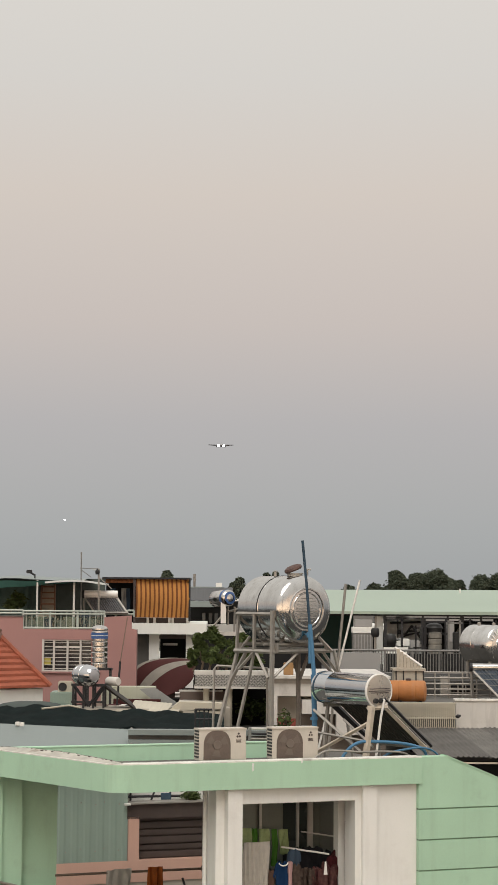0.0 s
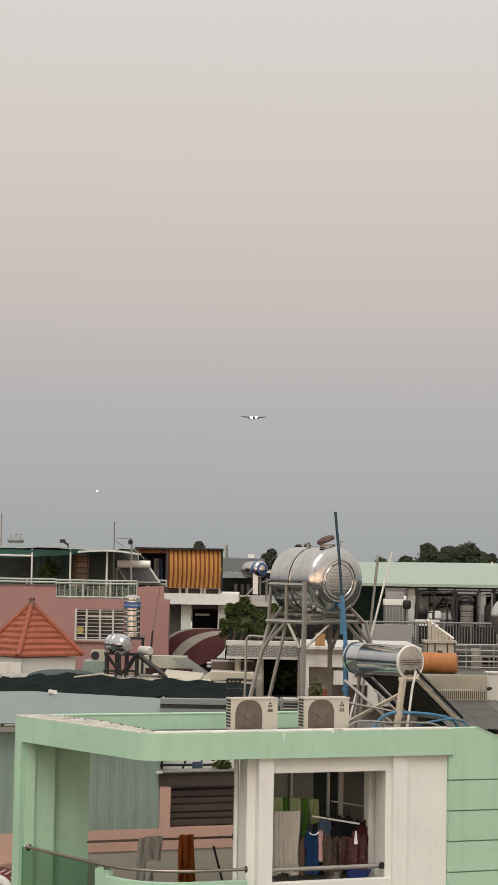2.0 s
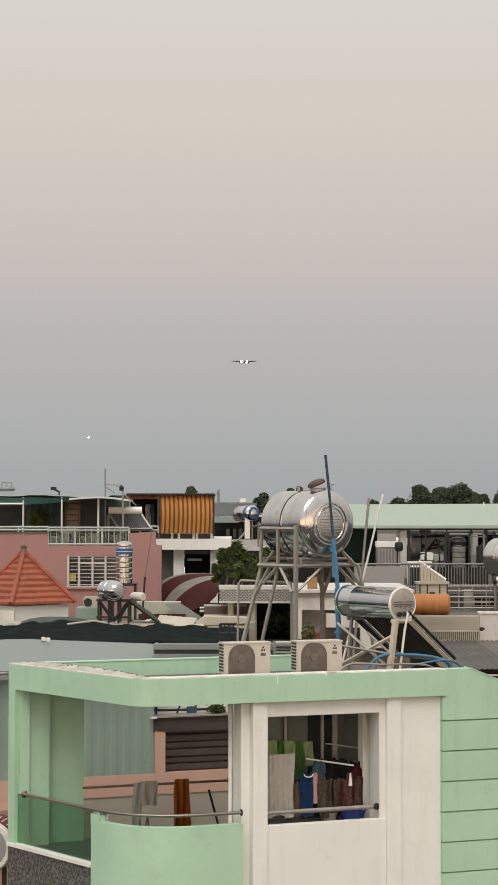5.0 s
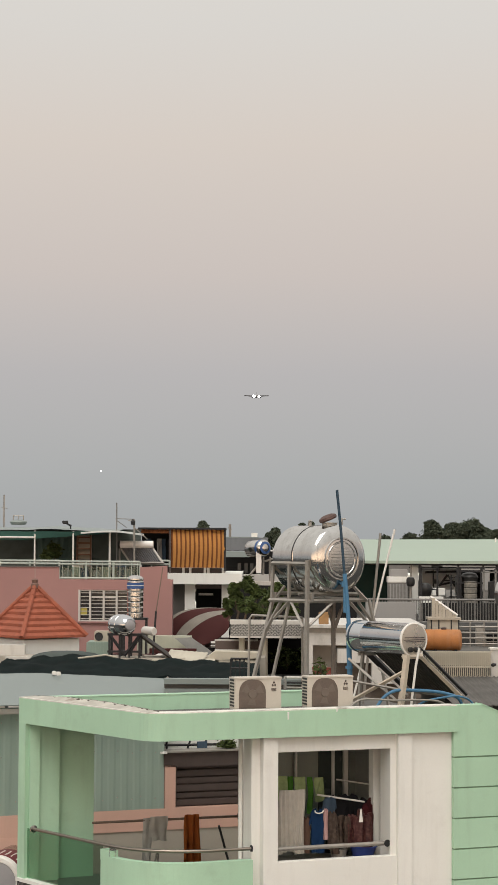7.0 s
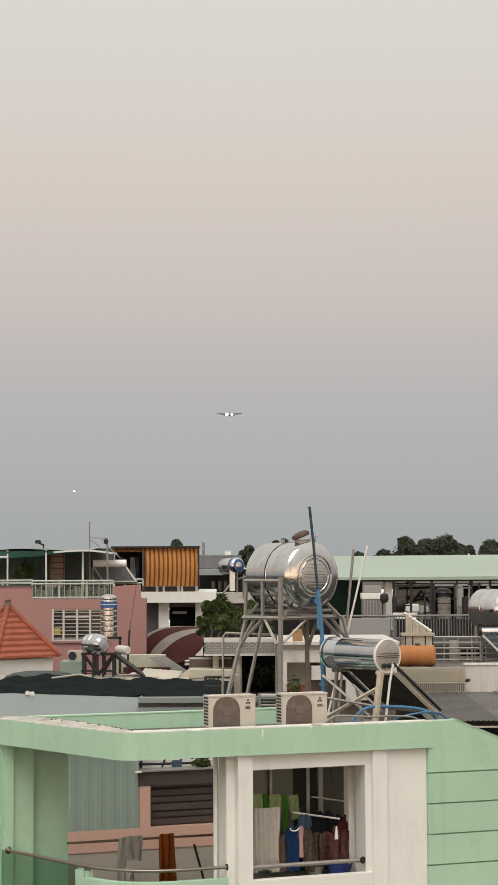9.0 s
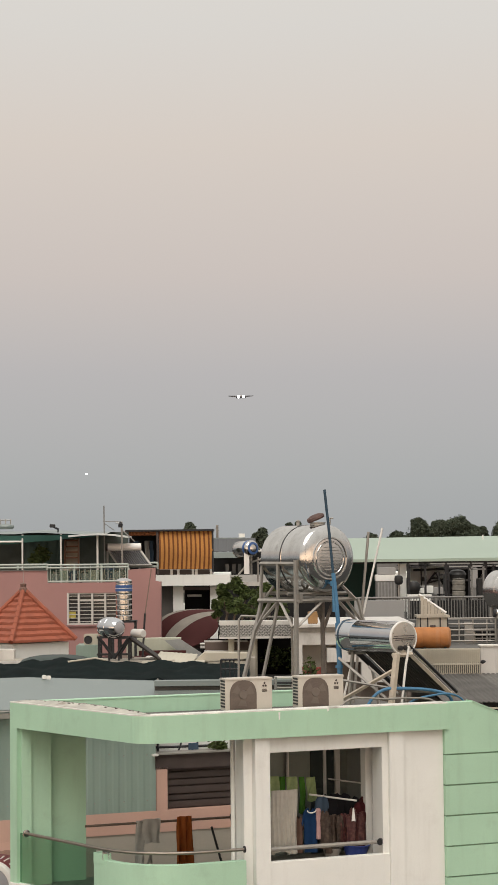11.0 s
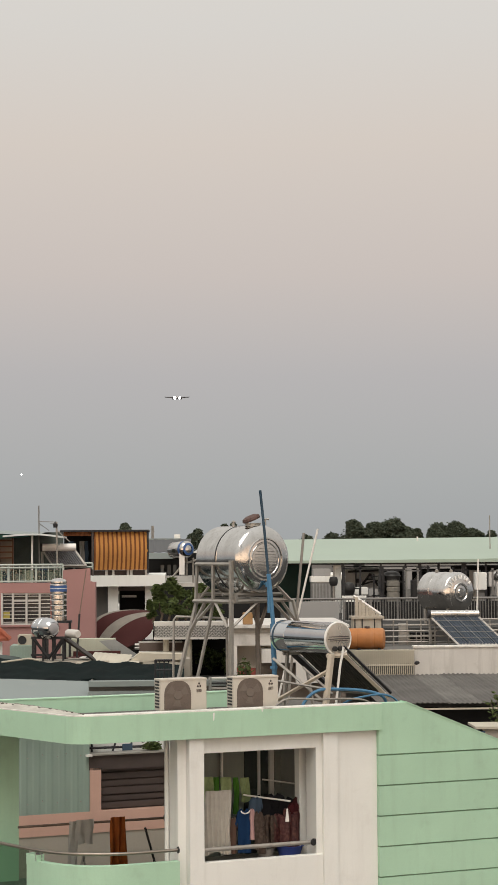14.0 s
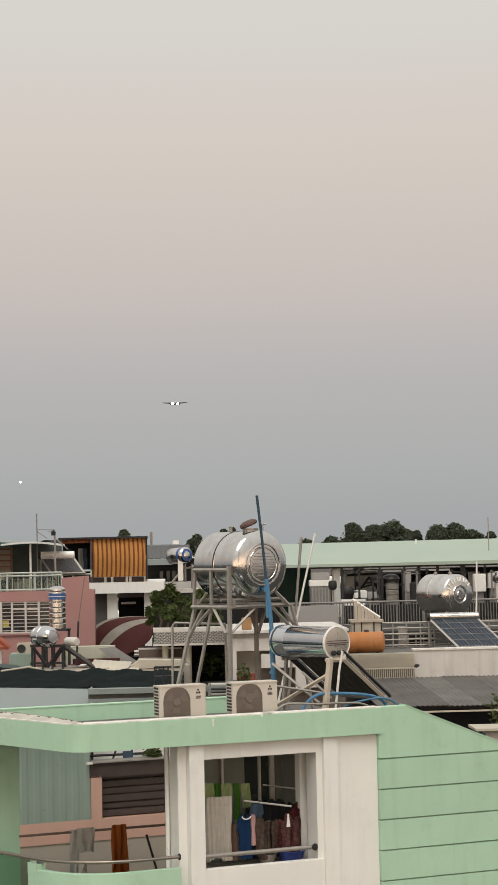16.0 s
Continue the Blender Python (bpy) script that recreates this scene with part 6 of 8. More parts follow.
bm = B()
box(bm, ax(287), ax(420), -0.35, 6.0, 13.747, 14.102)
part("roof_slab", bm, WHITE, sa)
# the last wall's brown stands for the shade behind the shrubs
for a, b, yt, yb, mm, nm, y0 in ((296, 319, 992, 1060, FIBRE, "grey_shutter", 0.25), (319, 337, 992, 1060, WHITE, "column", 0.0), (337, 384, 992, 1060, DARK, "dark_room", 1.2), (384, 402, 985, 1060, WHITE, "column", 0.0), (402, 470, 992, 1060, BROWN_STEEL_SHADE, "wall", 0.3)):
    bm = B()
    box(bm, ax(a), ax(b), y0, y0 + 0.3, 0.0 if nm != "dark_room" else 10, 15 - (yt - 925) / K)
    part(nm, bm, mm, sa)
bm = B()
box(bm, ax(342), ax(368), 0.9, 1.0, 15 - (1013 - 925) / K, 15 - (1009 - 925) / K)
part("lamp_tube", bm, WHITE_METAL, sa, "unlit white lamp tube")
bm = B()
box(bm, ax(337), ax(384), 0.0, 0.25, 15 - (1000 - 925) / K, 15 - (994 - 925) / K)
part("door_head", bm, BROWN_SHUTTER, sa)
bm = B()
box(bm, ax(292), ax(388), 0.2, 3.5, 15 - (973 - 925) / K, 15 - (964 - 925) / K)
part("terrace_edge", bm, BROWN_SHUTTER, sa)
for x in (314, 326, 352, 358, 384):
    bm = B()
    box(bm, ax(x), ax(x) + 0.08, 0.1, 0.2, 15 - (973 - 925) / K, 15 - (960 - 925) / K)
    part("white_peg", bm, WHITE_METAL, sa)
# striped awning: canvas bands sewn side by side, bellied outwards
awn = thing("striped_awning", "orange and brown striped canvas roller awning", "awning", (-2.752, 59.9, 14.289))
W, H = (386 - 292) / K, (963 - 896) / K
N = 24
for k in range(N):
    bm = B()
    cols = []
    for i in range(2):
        t = (k // 2 + (0.0, 0.4, 1.0)[k % 2 + i]) * 2 / N
        col = []
        for j in range(9):
            s = j / 8
            belly = -0.10 * math.sin(math.pi * s) - 0.018 * math.sin(2 * math.pi * t * 12)
            skew = 0.03 * math.sin(math.pi * s)
            col.append(((t * W + skew, belly, s * H), (t * W + skew, belly + 0.01, s * H)))
        cols.append(col)
    fa = [[bm.verts.new(p[0]) for p in c] for c in cols]
    fb = [[bm.verts.new(p[1]) for p in c] for c in cols]
    for j in range(8):
        bm.faces.new((fa[0][j], fa[1][j], fa[1][j + 1], fa[0][j + 1]))
        bm.faces.new((fb[0][j], fb[0][j + 1], fb[1][j + 1], fb[1][j]))
    part("canvas_band", bm, STRIPE_O if k % 2 else STRIPE_B, awn, smooth=True)
bm = B()
box(bm, (236 - 294) / K, (391 - 294) / K, -0.15, 2.5, H, H + 0.06)
part("top_beam", bm, DARK_IRON, awn)
bm = B()
box(bm, W, W + 0.06, -0.1, 0.1, -0.1, H)
part("side_post", bm, DARK_IRON, awn)
bm = B()
box(bm, -0.06, 0.0, -0.1, 0.1, -0.4, H)
part("side_post", bm, BROWN_SHUTTER, awn)
bm = B()
sheet(bm, ((230 - 294) / K, 0.0, H), ((290 - 230) / K, 0, 0), (0, -0.05, -0.13), 0.14, 0.01, 0.01, 6)
part("rolled_canvas", bm, STRIPE_B, awn)
# near-black sheet: the shade behind the garments is in its colour
bm = B()
box(bm, (236 - 294) / K, (292 - 294) / K, 2.0, 2.2, -0.6, H)
part("dark_backing", bm, DARK, awn)
for k, x in enumerate((252, 262, 272, 280, 286)):
    cloth(("slate blue", "black", "grey", "slate blue", "black")[k] + " garment hung under the striped awning", "garment", (0, 0, 0), 0.16, 0.75, (BLUEGREY_C, DARK_C, GREY_TOWEL, BLUEGREY_C, DARK_C)[k], 1, 0.03, "hanging_garment", 40 + k, 0, "garments under the awning").matrix_world = pose((x - 441) / K, 60.8, 15 + (925 - 912) / K)
# curved maroon awning
mw = thing("curved_awning", "curved maroon and cream sheet awning", "awning", (-1.623, 56.0, 12.038))
K2 = 57.1


def awning_point(s, t, drop):
    """A point of the bowed sheet: s runs across the bands, t along them."""
    ax, ay = 284 + 67 * s, 1083 + 14 * s * s
    ex, ey = 398 + 1 * s, 1036 + 26 * s * s
    bow_x = -30 * (1 - s) ** 3 + 10 * s ** 3
    bow_y = -18 * (1 - s) ** 1.5 - 8 * s * math.sin(math.pi * s)
    cx, cy = (ax + ex) / 2 + 2 * bow_x, (ay + ey) / 2 + 2 * bow_y
    x = (1 - t) ** 2 * ax + 2 * t * (1 - t) * cx + t * t * ex
    y = (1 - t) ** 2 * ay + 2 * t * (1 - t) * cy + t * t * ey
    return ((x - 348) / K2, -1.0 * s, (1095 - y) / K2 - drop)


AWNING_CREAM = mat("dull_cream_awning_sheet", (0.215, 0.195, 0.165), 0.7, vary=0.25, scale=3, stain=0.4)
for f0, f1, mm in ((0.0, 0.05, AWNING_CREAM), (0.05, 0.29, MAROON), (0.29, 0.52, AWNING_CREAM), (0.52, 1.0, MAROON)):
    bm = B()
    n, r = 18, 4
    for drop, flip in ((0.0, False), (0.03, True)):
        g = [[bm.verts.new(awning_point(f0 + (f1 - f0) * j / r, i / n, drop)) for i in range(n + 1)] for j in range(r + 1)]
        for j in range(r):
            for i in range(n):
                q = (g[j][i], g[j + 1][i], g[j + 1][i + 1], g[j][i + 1])
                bm.faces.new(q[::-1] if flip else q)
        if not flip:
            top = g
    for row_a, row_b in ((top[r], g[r]), (top[0], g[0])):
        for i in range(n):
            bm.faces.new((row_a[i], row_b[i], row_b[i + 1], row_a[i + 1]))
    bmesh.ops.recalc_face_normals(bm, faces=bm.faces[:])
    part("awning_band", bm, mm, mw, smooth=True)
bm = B()
box(bm, -50 / K2, 54 / K2, 0.05, 0.25, -12.0, 8 / K2)
part("rear_wall", bm, BROWN_SHUTTER, mw)

# ---- grey roof, small tank and wall behind the tree ----
gh = thing("grey_roof_house", "house with a grey sheet roof and dark loft", "house", (-0.330, 66.0, 0))
K3 = 48.5
# the loft is a solid block coloured as dark as its shade
bm = B()
box(bm, (386 - 425) / K3, (500 - 425) / K3, 0.2, 5.0, 0, 15 - (935 - 925) / K3)
part("dark_loft", bm, DARK, gh)
bm = B()
sheet(bm, ((386 - 425) / K3, -0.2, 15 - (932 - 925) / K3), ((466 - 386) / K3, 0, 0), (0, 1.2, 23 / K3), 0.3, 0.006, 0.02, 5, 1, True)
part("sheet_roof", bm, mat("dark_slate_sheet", (0.085, 0.087, 0.09), 0.6, vary=0.15, scale=1.5), gh)
bm = B()
box(bm, (386 - 425) / K3, (448 - 425) / K3, 0.95, 1.1, 15 + (913 - 910) / K3 + 0.2, 15 + (925 - 908) / K3)
part("ridge_strip", bm, LIGHT_SHEET, gh)
bm = B()
box(bm, (386 - 425) / K3, (434 - 425) / K3, -0.35, -0.15, 15 - (944 - 925) / K3, 15 - (934 - 925) / K3)
part("eave_board", bm, LIGHT_SHEET, gh)
bm = B()
box(bm, (436 - 425) / K3, (447 - 425) / K3, 1.0, 1.3, 15.1, 15 + (925 - 901) / K3)
part("chimney_cap", bm, WHITE, gh)
for x in (412, 424, 434):
    bm = B()
    box(bm, (x - 425) / K3, (x + 6 - 425) / K3, 0.1, 0.22, 15 - (972 - 925) / K3, 15 - (955 - 925) / K3)
    part("loft_window", bm, GLASS_DARK, gh)
bm = B()
box(bm, (386 - 425) / K3, (500 - 425) / K3, -0.4, 0.1, 15 - (990 - 925) / K3, 15 - (974 - 925) / K3)
part("ledge", bm, WHITE_OLD, gh)
st = thing("roof_water_tank", "steel drum water tank with a blue label on a roof", "water tank", (0.189, 55.0, 14.640))
bm = B()
m = axis_at((-0.30, 0.5, 0.28), (0.55, -0.83, 0.05))
lathe(bm, [(0, -0.05), (0.2, -0.02), (0.25, 0.05), (0.25, 0.75), (0.22, 0.80), (0.12, 0.84), (0, 0.85)], m, 28)
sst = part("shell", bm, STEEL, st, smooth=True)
bm = B()
lathe(bm, [(0.252, 0.60), (0.256, 0.61), (0.256, 0.70), (0.252, 0.71)], m, 28)
part("blue_band", bm, BLUE_LABEL, sst, smooth=True)
bm = B()
lathe(bm, [(0.12, 0.846), (0.19, 0.826), (0.19, 0.832), (0.12, 0.852)], m, 28)
part("blue_ring", bm, BLUE_LABEL, sst, smooth=True)
bm = B()
box(bm, -0.12, 0.04, -0.2, 0.0, -0.45, 0.30)
part("white_panel", bm, WHITE_METAL, st)
for a, b in (((-0.3, -0.5), (0.1, 0.0)), ((0.1, -0.5), (0.1, 0.05)), ((0.3, -0.7), (0.3, 0.05)), ((0.1, -0.1), (0.45, 0.0))):
    bm = B()
    bar(bm, (a[0], 0.05, a[1]), (b[0], 0.05, b[1]), 0.045)
    part("frame_bar", bm, GALV, st)
bm = B()
box(bm, -0.4, 0.6, 0.0, 0.5, -16.0, -0.7)
part("pier", bm, WHITE_OLD, st)


# ---- trees and shrubs ----
def leaf_cloud(bm, rng, centre, radii, count, size, flat=0.6):
    """Many small leaf blades scattered through a lumpy crown."""
    c = Vector(centre)
    for _ in range(count):
        d = Vector((rng.gauss(0, 1), rng.gauss(0, 1), rng.gauss(0, 1))).normalized()
        r = (0.55 + 0.5 * rng.random()) * (0.82 + 0.55 * noise.noise(d * 2.3 + c))
        p = c + Vector((d.x * radii[0], d.y * radii[1], d.z * radii[2])) * r
        a = Vector((rng.gauss(0, 1), rng.gauss(0, 1), rng.gauss(0, flat))).normalized()
        b = a.cross(Vector((rng.gauss(0, 1), rng.gauss(0, 1), rng.gauss(0, 1)))).normalized()
        s = size * rng.uniform(0.6, 1.3)
        bm.faces.new([bm.verts.new(q) for q in (p - a * s, p + b * s * 0.4, p + a * s, p - b * s * 0.4)])


def tree(label, base, height, clumps, size, count, mm, seed, trunk=0.25, name="tree", group=""):
    rng = random.Random(seed)
    t = thing(name, label, "tree" if name == "tree" else "shrub", base, group=group)
    bm = B()
    tube(bm, [(0, 0, 0), (0.05, 0, height * 0.35), (0.0, 0.05, height * 0.62)], trunk, 8)
    for k in range(5):
        a = k * 1.26 + rng.random()
        tube(bm, [(0, 0, height * (0.35 + 0.05 * k)), (math.cos(a) * height * 0.1, math.sin(a) * height * 0.1, height * 0.6), (math.cos(a) * height * 0.17, math.sin(a) * height * 0.17, height * 0.8)], trunk * 0.35, 6)
    part("trunk", bm, BARK, t, smooth=True)
    bm = B()
    for c, r in clumps:
        leaf_cloud(bm, rng, c, r, count, size)
    part("crown", bm, mm, t)
    return t


rngt = random.Random(11)
KT = 3200 / 150.0


def far_tree(x, ytop, w, seed, d=150.0, label="distant dark green tree above the roofs"):
    k = 3200 / d
    top = 15 + (925 - ytop + 1) / k
    rad = w / 2 / k
    rng = random.Random(seed)
    cl = []
    for i in range(7):
        a = rng.uniform(0, 6.28)
        rr = rng.uniform(0.0, 0.62) * rad
        lift = 1 - (rr / rad) ** 2 * 0.7
        s = rad * rng.uniform(0.36, 0.55)
        cl.append(((rr * math.cos(a), rr * math.sin(a), top - s * 0.9 - (1 - lift) * rad * 0.9 - rng.random() * 0.5), (s, s, s * 0.8)))
    s = rad * 0.5
    cl.append(((0, 0, top - s * 0.85), (s, s, s * 0.8)))
    cl.append(((0, 0, top - rad * 1.5), (rad * 0.9, rad * 0.9, rad * 0.9)))
    return tree(label, ((x - 441) / k, d, 0), top, cl, 0.115 * d / 150, 2100, LEAF_FAR, seed, 0.3, group="distant trees")


for k, (x, yt, w) in enumerate(((672, 905, 40), (716, 900, 50), (752, 877, 52), (792, 880, 60), (826, 873, 66), (850, 890, 50), (868, 894, 22), (905, 882, 66), (935, 880, 56), (965, 893, 44), (1000, 898, 26), (1040, 906, 40))):
    far_tree(x, yt, w, 50 + k)
for k, (x, yt, w, d) in enumerate(((349, 881, 30, 130), (478, 892, 34, 120), (466, 902, 22, 120), (525, 884, 24, 135), (541, 882, 20, 135))):
    far_tree(x, yt, w, 80 + k, d, "distant rounded tree showing over the roofs")

# shrub on top of the shutter box
tree("dark leafy shrub on top of the shutter box", hp(3.644, 6.75, 10.915), 0.3, [((0, 0, 0.107), (0.2, 0.15, 0.14)), ((0.1, 0, 0.072), (0.12, 0.12, 0.12))], 0.05, 160, LEAF, 150, 0.015, "shrub")
# leafy shrubs on the breeze-block balcony
for k, (x, y, w, h, d) in enumerate(((412, 1012, 42, 56, 45.0), (440, 1005, 46, 60, 45.5), (468, 1018, 40, 52, 45.2), (425, 1030, 40, 36, 44.6), (455, 1035, 44, 30, 44.6), (486, 1012, 44, 50, 45.6), (505, 1030, 40, 40, 45.4), (398, 1030, 26, 40, 45.0))):
    kk = 3200 / d
    zc = 15 - (y - 925) / kk
    base_z = 15 - (1056 - 925) / kk
    cl = []
    for j in range(11):
        v = Vector((rngt.gauss(0, 1), rngt.gauss(0, 1), rngt.gauss(0, 1))).normalized() * rngt.uniform(0.25, 0.92)
        s = rngt.uniform(0.22, 0.46)
        cl.append(((v.x * w / 2 / kk, v.y * w / 2 / kk, zc - base_z + v.z * h / 2 / kk), (s * w / 2 / kk, s * w / 2 / kk, s * 0.7 * h / 2 / kk)))
    tree("bushy green potted shrub on the balcony", ((x - 441) / kk, d, base_z), max(0.5, zc - base_z), cl, 0.062, 240, LEAF, 90 + k, 0.03, "shrub", "balcony shrubs")
for k, (x, y, w, h, d) in enumerate(((500, 1118, 60, 36, 47.0), (530, 1122, 40, 40, 47.0), (560, 1140, 34, 46, 38.6), (88, 935, 36, 34, 54.0), (75, 942, 26, 20, 53.6))):
    kk = 3200 / d
    zc = 15 - (y - 925) / kk
    base_z = zc - h / 2 / kk - 0.1
    cl = [((0, 0, zc - base_z), (w / 2 / kk, w / 2 / kk, h / 2 / kk))]
    tree(("bushy dark shrub in the shaded porch", "bushy dark shrub in the shaded porch", "sparse potted plant by the white wall", "leafy potted plant on the roof terrace", "leafy potted plant on the roof terrace")[k], ((x - 441) / kk, d, base_z), h / kk + 0.1, cl, 0.07, (500, 400, 110, 420, 220)[k], LEAF, 120 + k, 0.02, "shrub")

# ---- house with the breeze-block balcony ----
bh = thing("balcony_house", "house with a breeze-block balcony wall over a dark porch", "house", (0.329, 44.0, 0))
K4 = 72.7


def bx4(x):
    return (x - 465) / K4


def z4(y):
    return 15 - (y - 925) / K4


bm = B()
box(bm, bx4(400), bx4(545), 0.0, 0.5, z4(1062), z4(1055))
part("balcony_cap", bm, WHITE_OLD, bh)
bm = B()
box(bm, bx4(401), bx4(543), 0.04, 0.14, z4(1082), z4(1062))
bb = part("breeze_block_wall", bm, mat("grey_block_recess", (0.20, 0.20, 0.19), 0.9), bh, "pale breeze-block balcony wall")
bm = B()
box(bm, -0.030, 0.030, -0.03, 0.03, -0.013, 0.013)
for v in bm.verts:
    v.co.z += 0.25 * v.co.x
blk = mat("pale_breeze_block", (0.43, 0.42, 0.40), 0.9, vary=0.15, scale=8)
src_me = mesh_of("breeze_block", bm, blk, False)
for j in range(7):
    for i in range(24):
        ob = new("breeze_block", src_me)
        ob.parent = bb
        ob.matrix_basis = Matrix.Translation((bx4(404) + 0.08 * i + 0.04 * (j % 2), 0.03, z4(1080) + 0.040 * j)) @ Matrix.Rotation(radians(0 if (i + j) % 2 else 180), 4, 'Z')
bm = B()
box(bm, bx4(400), bx4(545), 0.0, 4.0, z4(1086), z4(1082))
part("balcony_slab", bm, WHITE_OLD, bh)
for x in (417, 424 + 34):
    bm = B()
    lathe(bm, [(0.075, 0), (0.075, z4(1086) - 8)], Matrix.Translation((bx4(x + 4), 0.3, 8)), 16)
    part("column", bm, CREAM, bh, smooth=True)
# porch shade is painted: the rear wall is coloured near black
bm = B()
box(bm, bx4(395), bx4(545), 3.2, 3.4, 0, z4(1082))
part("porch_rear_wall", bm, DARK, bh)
bm = B()
box(bm, bx4(395), bx4(545), 0.2, 3.3, 0, z4(1165))
part("porch_floor", bm, CONCRETE, bh)
for y in (1092, 1110):
    bm = B()
    box(bm, bx4(372), bx4(450), 0.9, 1.0, z4(y + 3), z4(y))
    part("porch_rail", bm, WHITE_OLD, bh)
# side wall's brown includes the shade below the balcony
bm = B()
box(bm, bx4(372), bx4(460), 1.6, 1.75, 0, z4(1096))
part("side_wall", bm, mat("render_with_painted_shade", (0.18, 0.14, 0.12), 0.9), bh)
# near-black wall added for the shade seen between the tank legs
bm = B()
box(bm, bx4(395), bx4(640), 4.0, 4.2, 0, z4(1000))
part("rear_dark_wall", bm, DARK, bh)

# ---- white roof house beside it ----
wh = thing("white_flat_house", "low white flat-roofed house with a shaded niche", "house", (1.903, 41.0, 0))
K5 = 78.0


def x5(x):
    return (x - 590) / K5


def z5(y):
    return 15 - (y - 925) / K5


# shaded_wall: shade on the white house given as a brown colour
for a, b, y0, y1, mm, nm, d0, d1 in ((530, 745, 1062, 1067, WHITE_OLD, "roof_cap", -0.1, 4.0), (535, 740, 1067, 1076, GALV, "fascia", 0.0, 3.9), (536, 740, 1076, 1098, WHITE_OLD, "upper_wall", 0.02, 3.8),
                                 (536, 547, 1098, 1170, WHITE_OLD, "wall_pier", 0.02, 0.5), (547, 590, 1098, 1170, BEIGE, "niche_wall", 0.45, 0.6), (590, 740, 1104, 1128, WHITE_OLD, "box_wall", -0.1, 0.4), (590, 740, 1128, 1230, BROWN_STEEL_SHADE, "shaded_wall", 0.3, 0.5), (650, 708, 1128, 1164, WHITE_OLD, "box_wall", -0.1, 0.25)):
    bm = B()
    box(bm, x5(a), x5(b), d0, d1, z5(y1), z5(y0))
    part(nm, bm, mm, wh)
bm = B()
box(bm, x5(536), x5(740), 0.6, 3.8, 0, z5(1100))
part("body", bm, BEIGE, wh)
bm = B()
box(bm, x5(532), x5(600), -0.5, 0.4, z5(1160), z5(1150))
part("ledge", bm, DARK_IRON, wh)
for k, (x, h) in enumerate(((553, 0.32), (562, 0.22), (571, 0.3))):
    bm = B()
    lathe(bm, [(0, 0), (0.08, 0), (0.11, h * 0.6), (0.12, h * 0.6), (0.1, h * 0.55), (0, h * 0.5)], Matrix.Identity(4), 14)
    solid("flower_pot", bm, CLAY_RED, "small clay flower pot on the white house", "pot", group="flower pots", smooth=True, loc=((x - 441) / K5, 40.75, z5(1150)))
# ochre crate seen under the tank
bm = B()
box(bm, 1.50, 1.72, 41.3, 41.6, z5(1062), z5(1062) + 0.27, 0.01)
solid("ochre_crate", bm, mat("ochre_plastic", (0.33, 0.19, 0.08), 0.6, vary=0.2, scale=6), "ochre plastic crate on the white roof", "crate")

# ---- orange tank and pigeon loft ----
ot = thing("orange_tank", "weathered orange plastic tank lying on its side", "tank", (4.779, 45.0, 12.452))
bm = B()
lathe(bm, [(0, -0.02), (0.2, -0.02), (0.255, 0.02), (0.26, 0.2), (0.252, 0.22), (0.26, 0.24), (0.26, 0.62), (0.252, 0.64), (0.26, 0.66), (0.26, 0.86), (0.22, 0.90), (0.1, 0.92), (0, 0.92)], axis_at((-0.52, 0.1, 0.26), (0.99, -0.12, 0)), 36)
part("shell", bm, ORANGE, ot, smooth=True)
bm = B()
lathe(bm, [(0.07, 0), (0.07, 0.05), (0, 0.06)], axis_at((-0.05, 0.05, 0.515), (0, 0, 1)), 12)
part("cap", bm, BROWN_SHUTTER, ot, smooth=True)
for x in (-0.3, 0.2):
    bm = B()
    box(bm, x, x + 0.06, -0.2, 0.4, -0.06, 0.03)
    part("cradle", bm, DARK_IRON, ot)
pl = thing("pigeon_loft", "pale wooden hutch with a sloping roof", "hutch", (4.882, 46.5, 12.829))
K6 = 68.8
bm = B()
slab_y(bm, [((753 - 778) / K6, 0), ((805 - 778) / K6, 0), ((805 - 778) / K6, 24 / K6), ((753 - 778) / K6, 24 / K6)], 0.0, 0.6)
part("box", bm, WOOD, pl)
for i in range(7):
    bm = B()
    x = (757 + i * 6) - 778
    htop = (28 + (60 - 28) * max(0.05, 1 - i / 6.5)) / K6
    box(bm, x / K6, (x + 5.4) / K6, -0.02, 0.0, 26 / K6, htop)
    part("plank", bm, WOOD, pl)
bm = B()
bar(bm, ((755 - 778) / K6, 0.2, 62 / K6), ((803 - 778) / K6, 0.2, 29 / K6), 0.06)
part("roof_edge", bm, WHITE_METAL, pl)
for x in (755, 768, 790, 803):
    bm = B()
    box(bm, (x - 778) / K6, (x + 2 - 778) / K6, -0.03, 0.0, -0.4, 24 / K6)
    part("hutch_post", bm, DARK_IRON, pl)
bm = B()
box(bm, (750 - 778) / K6, (808 - 778) / K6, -0.05, 0.65, 22 / K6, 26 / K6)
part("shelf", bm, WOOD, pl)

# ---- right-hand neighbour: picket rail, white wall, fibre-cement roof ----
nb = thing("neighbour_house", "white-walled house with a weathered corrugated roof", "house", (6.287, 44.0, 0))


def xn(x):
    return (x - 900) / 72.7


def zn(y):
    return 15 - (y - 925) / 72.7


bm = B()
box(bm, xn(862), xn(1130), 0.0, 0.25, zn(1165), zn(1104))
part("parapet_wall", bm, WHITE_OLD, nb)
bm = B()
box(bm, xn(860), xn(1132), -0.03, 0.28, zn(1104), zn(1101))
part("wall_coping", bm, COPING, nb)
bm = B()
box(bm, xn(690), xn(1130), 0.25, 6.0, 0, zn(1112))
part("flat_roof_block", bm, CONCRETE, nb)
ROOF_W = xn(1130) - xn(745)
bm = B()
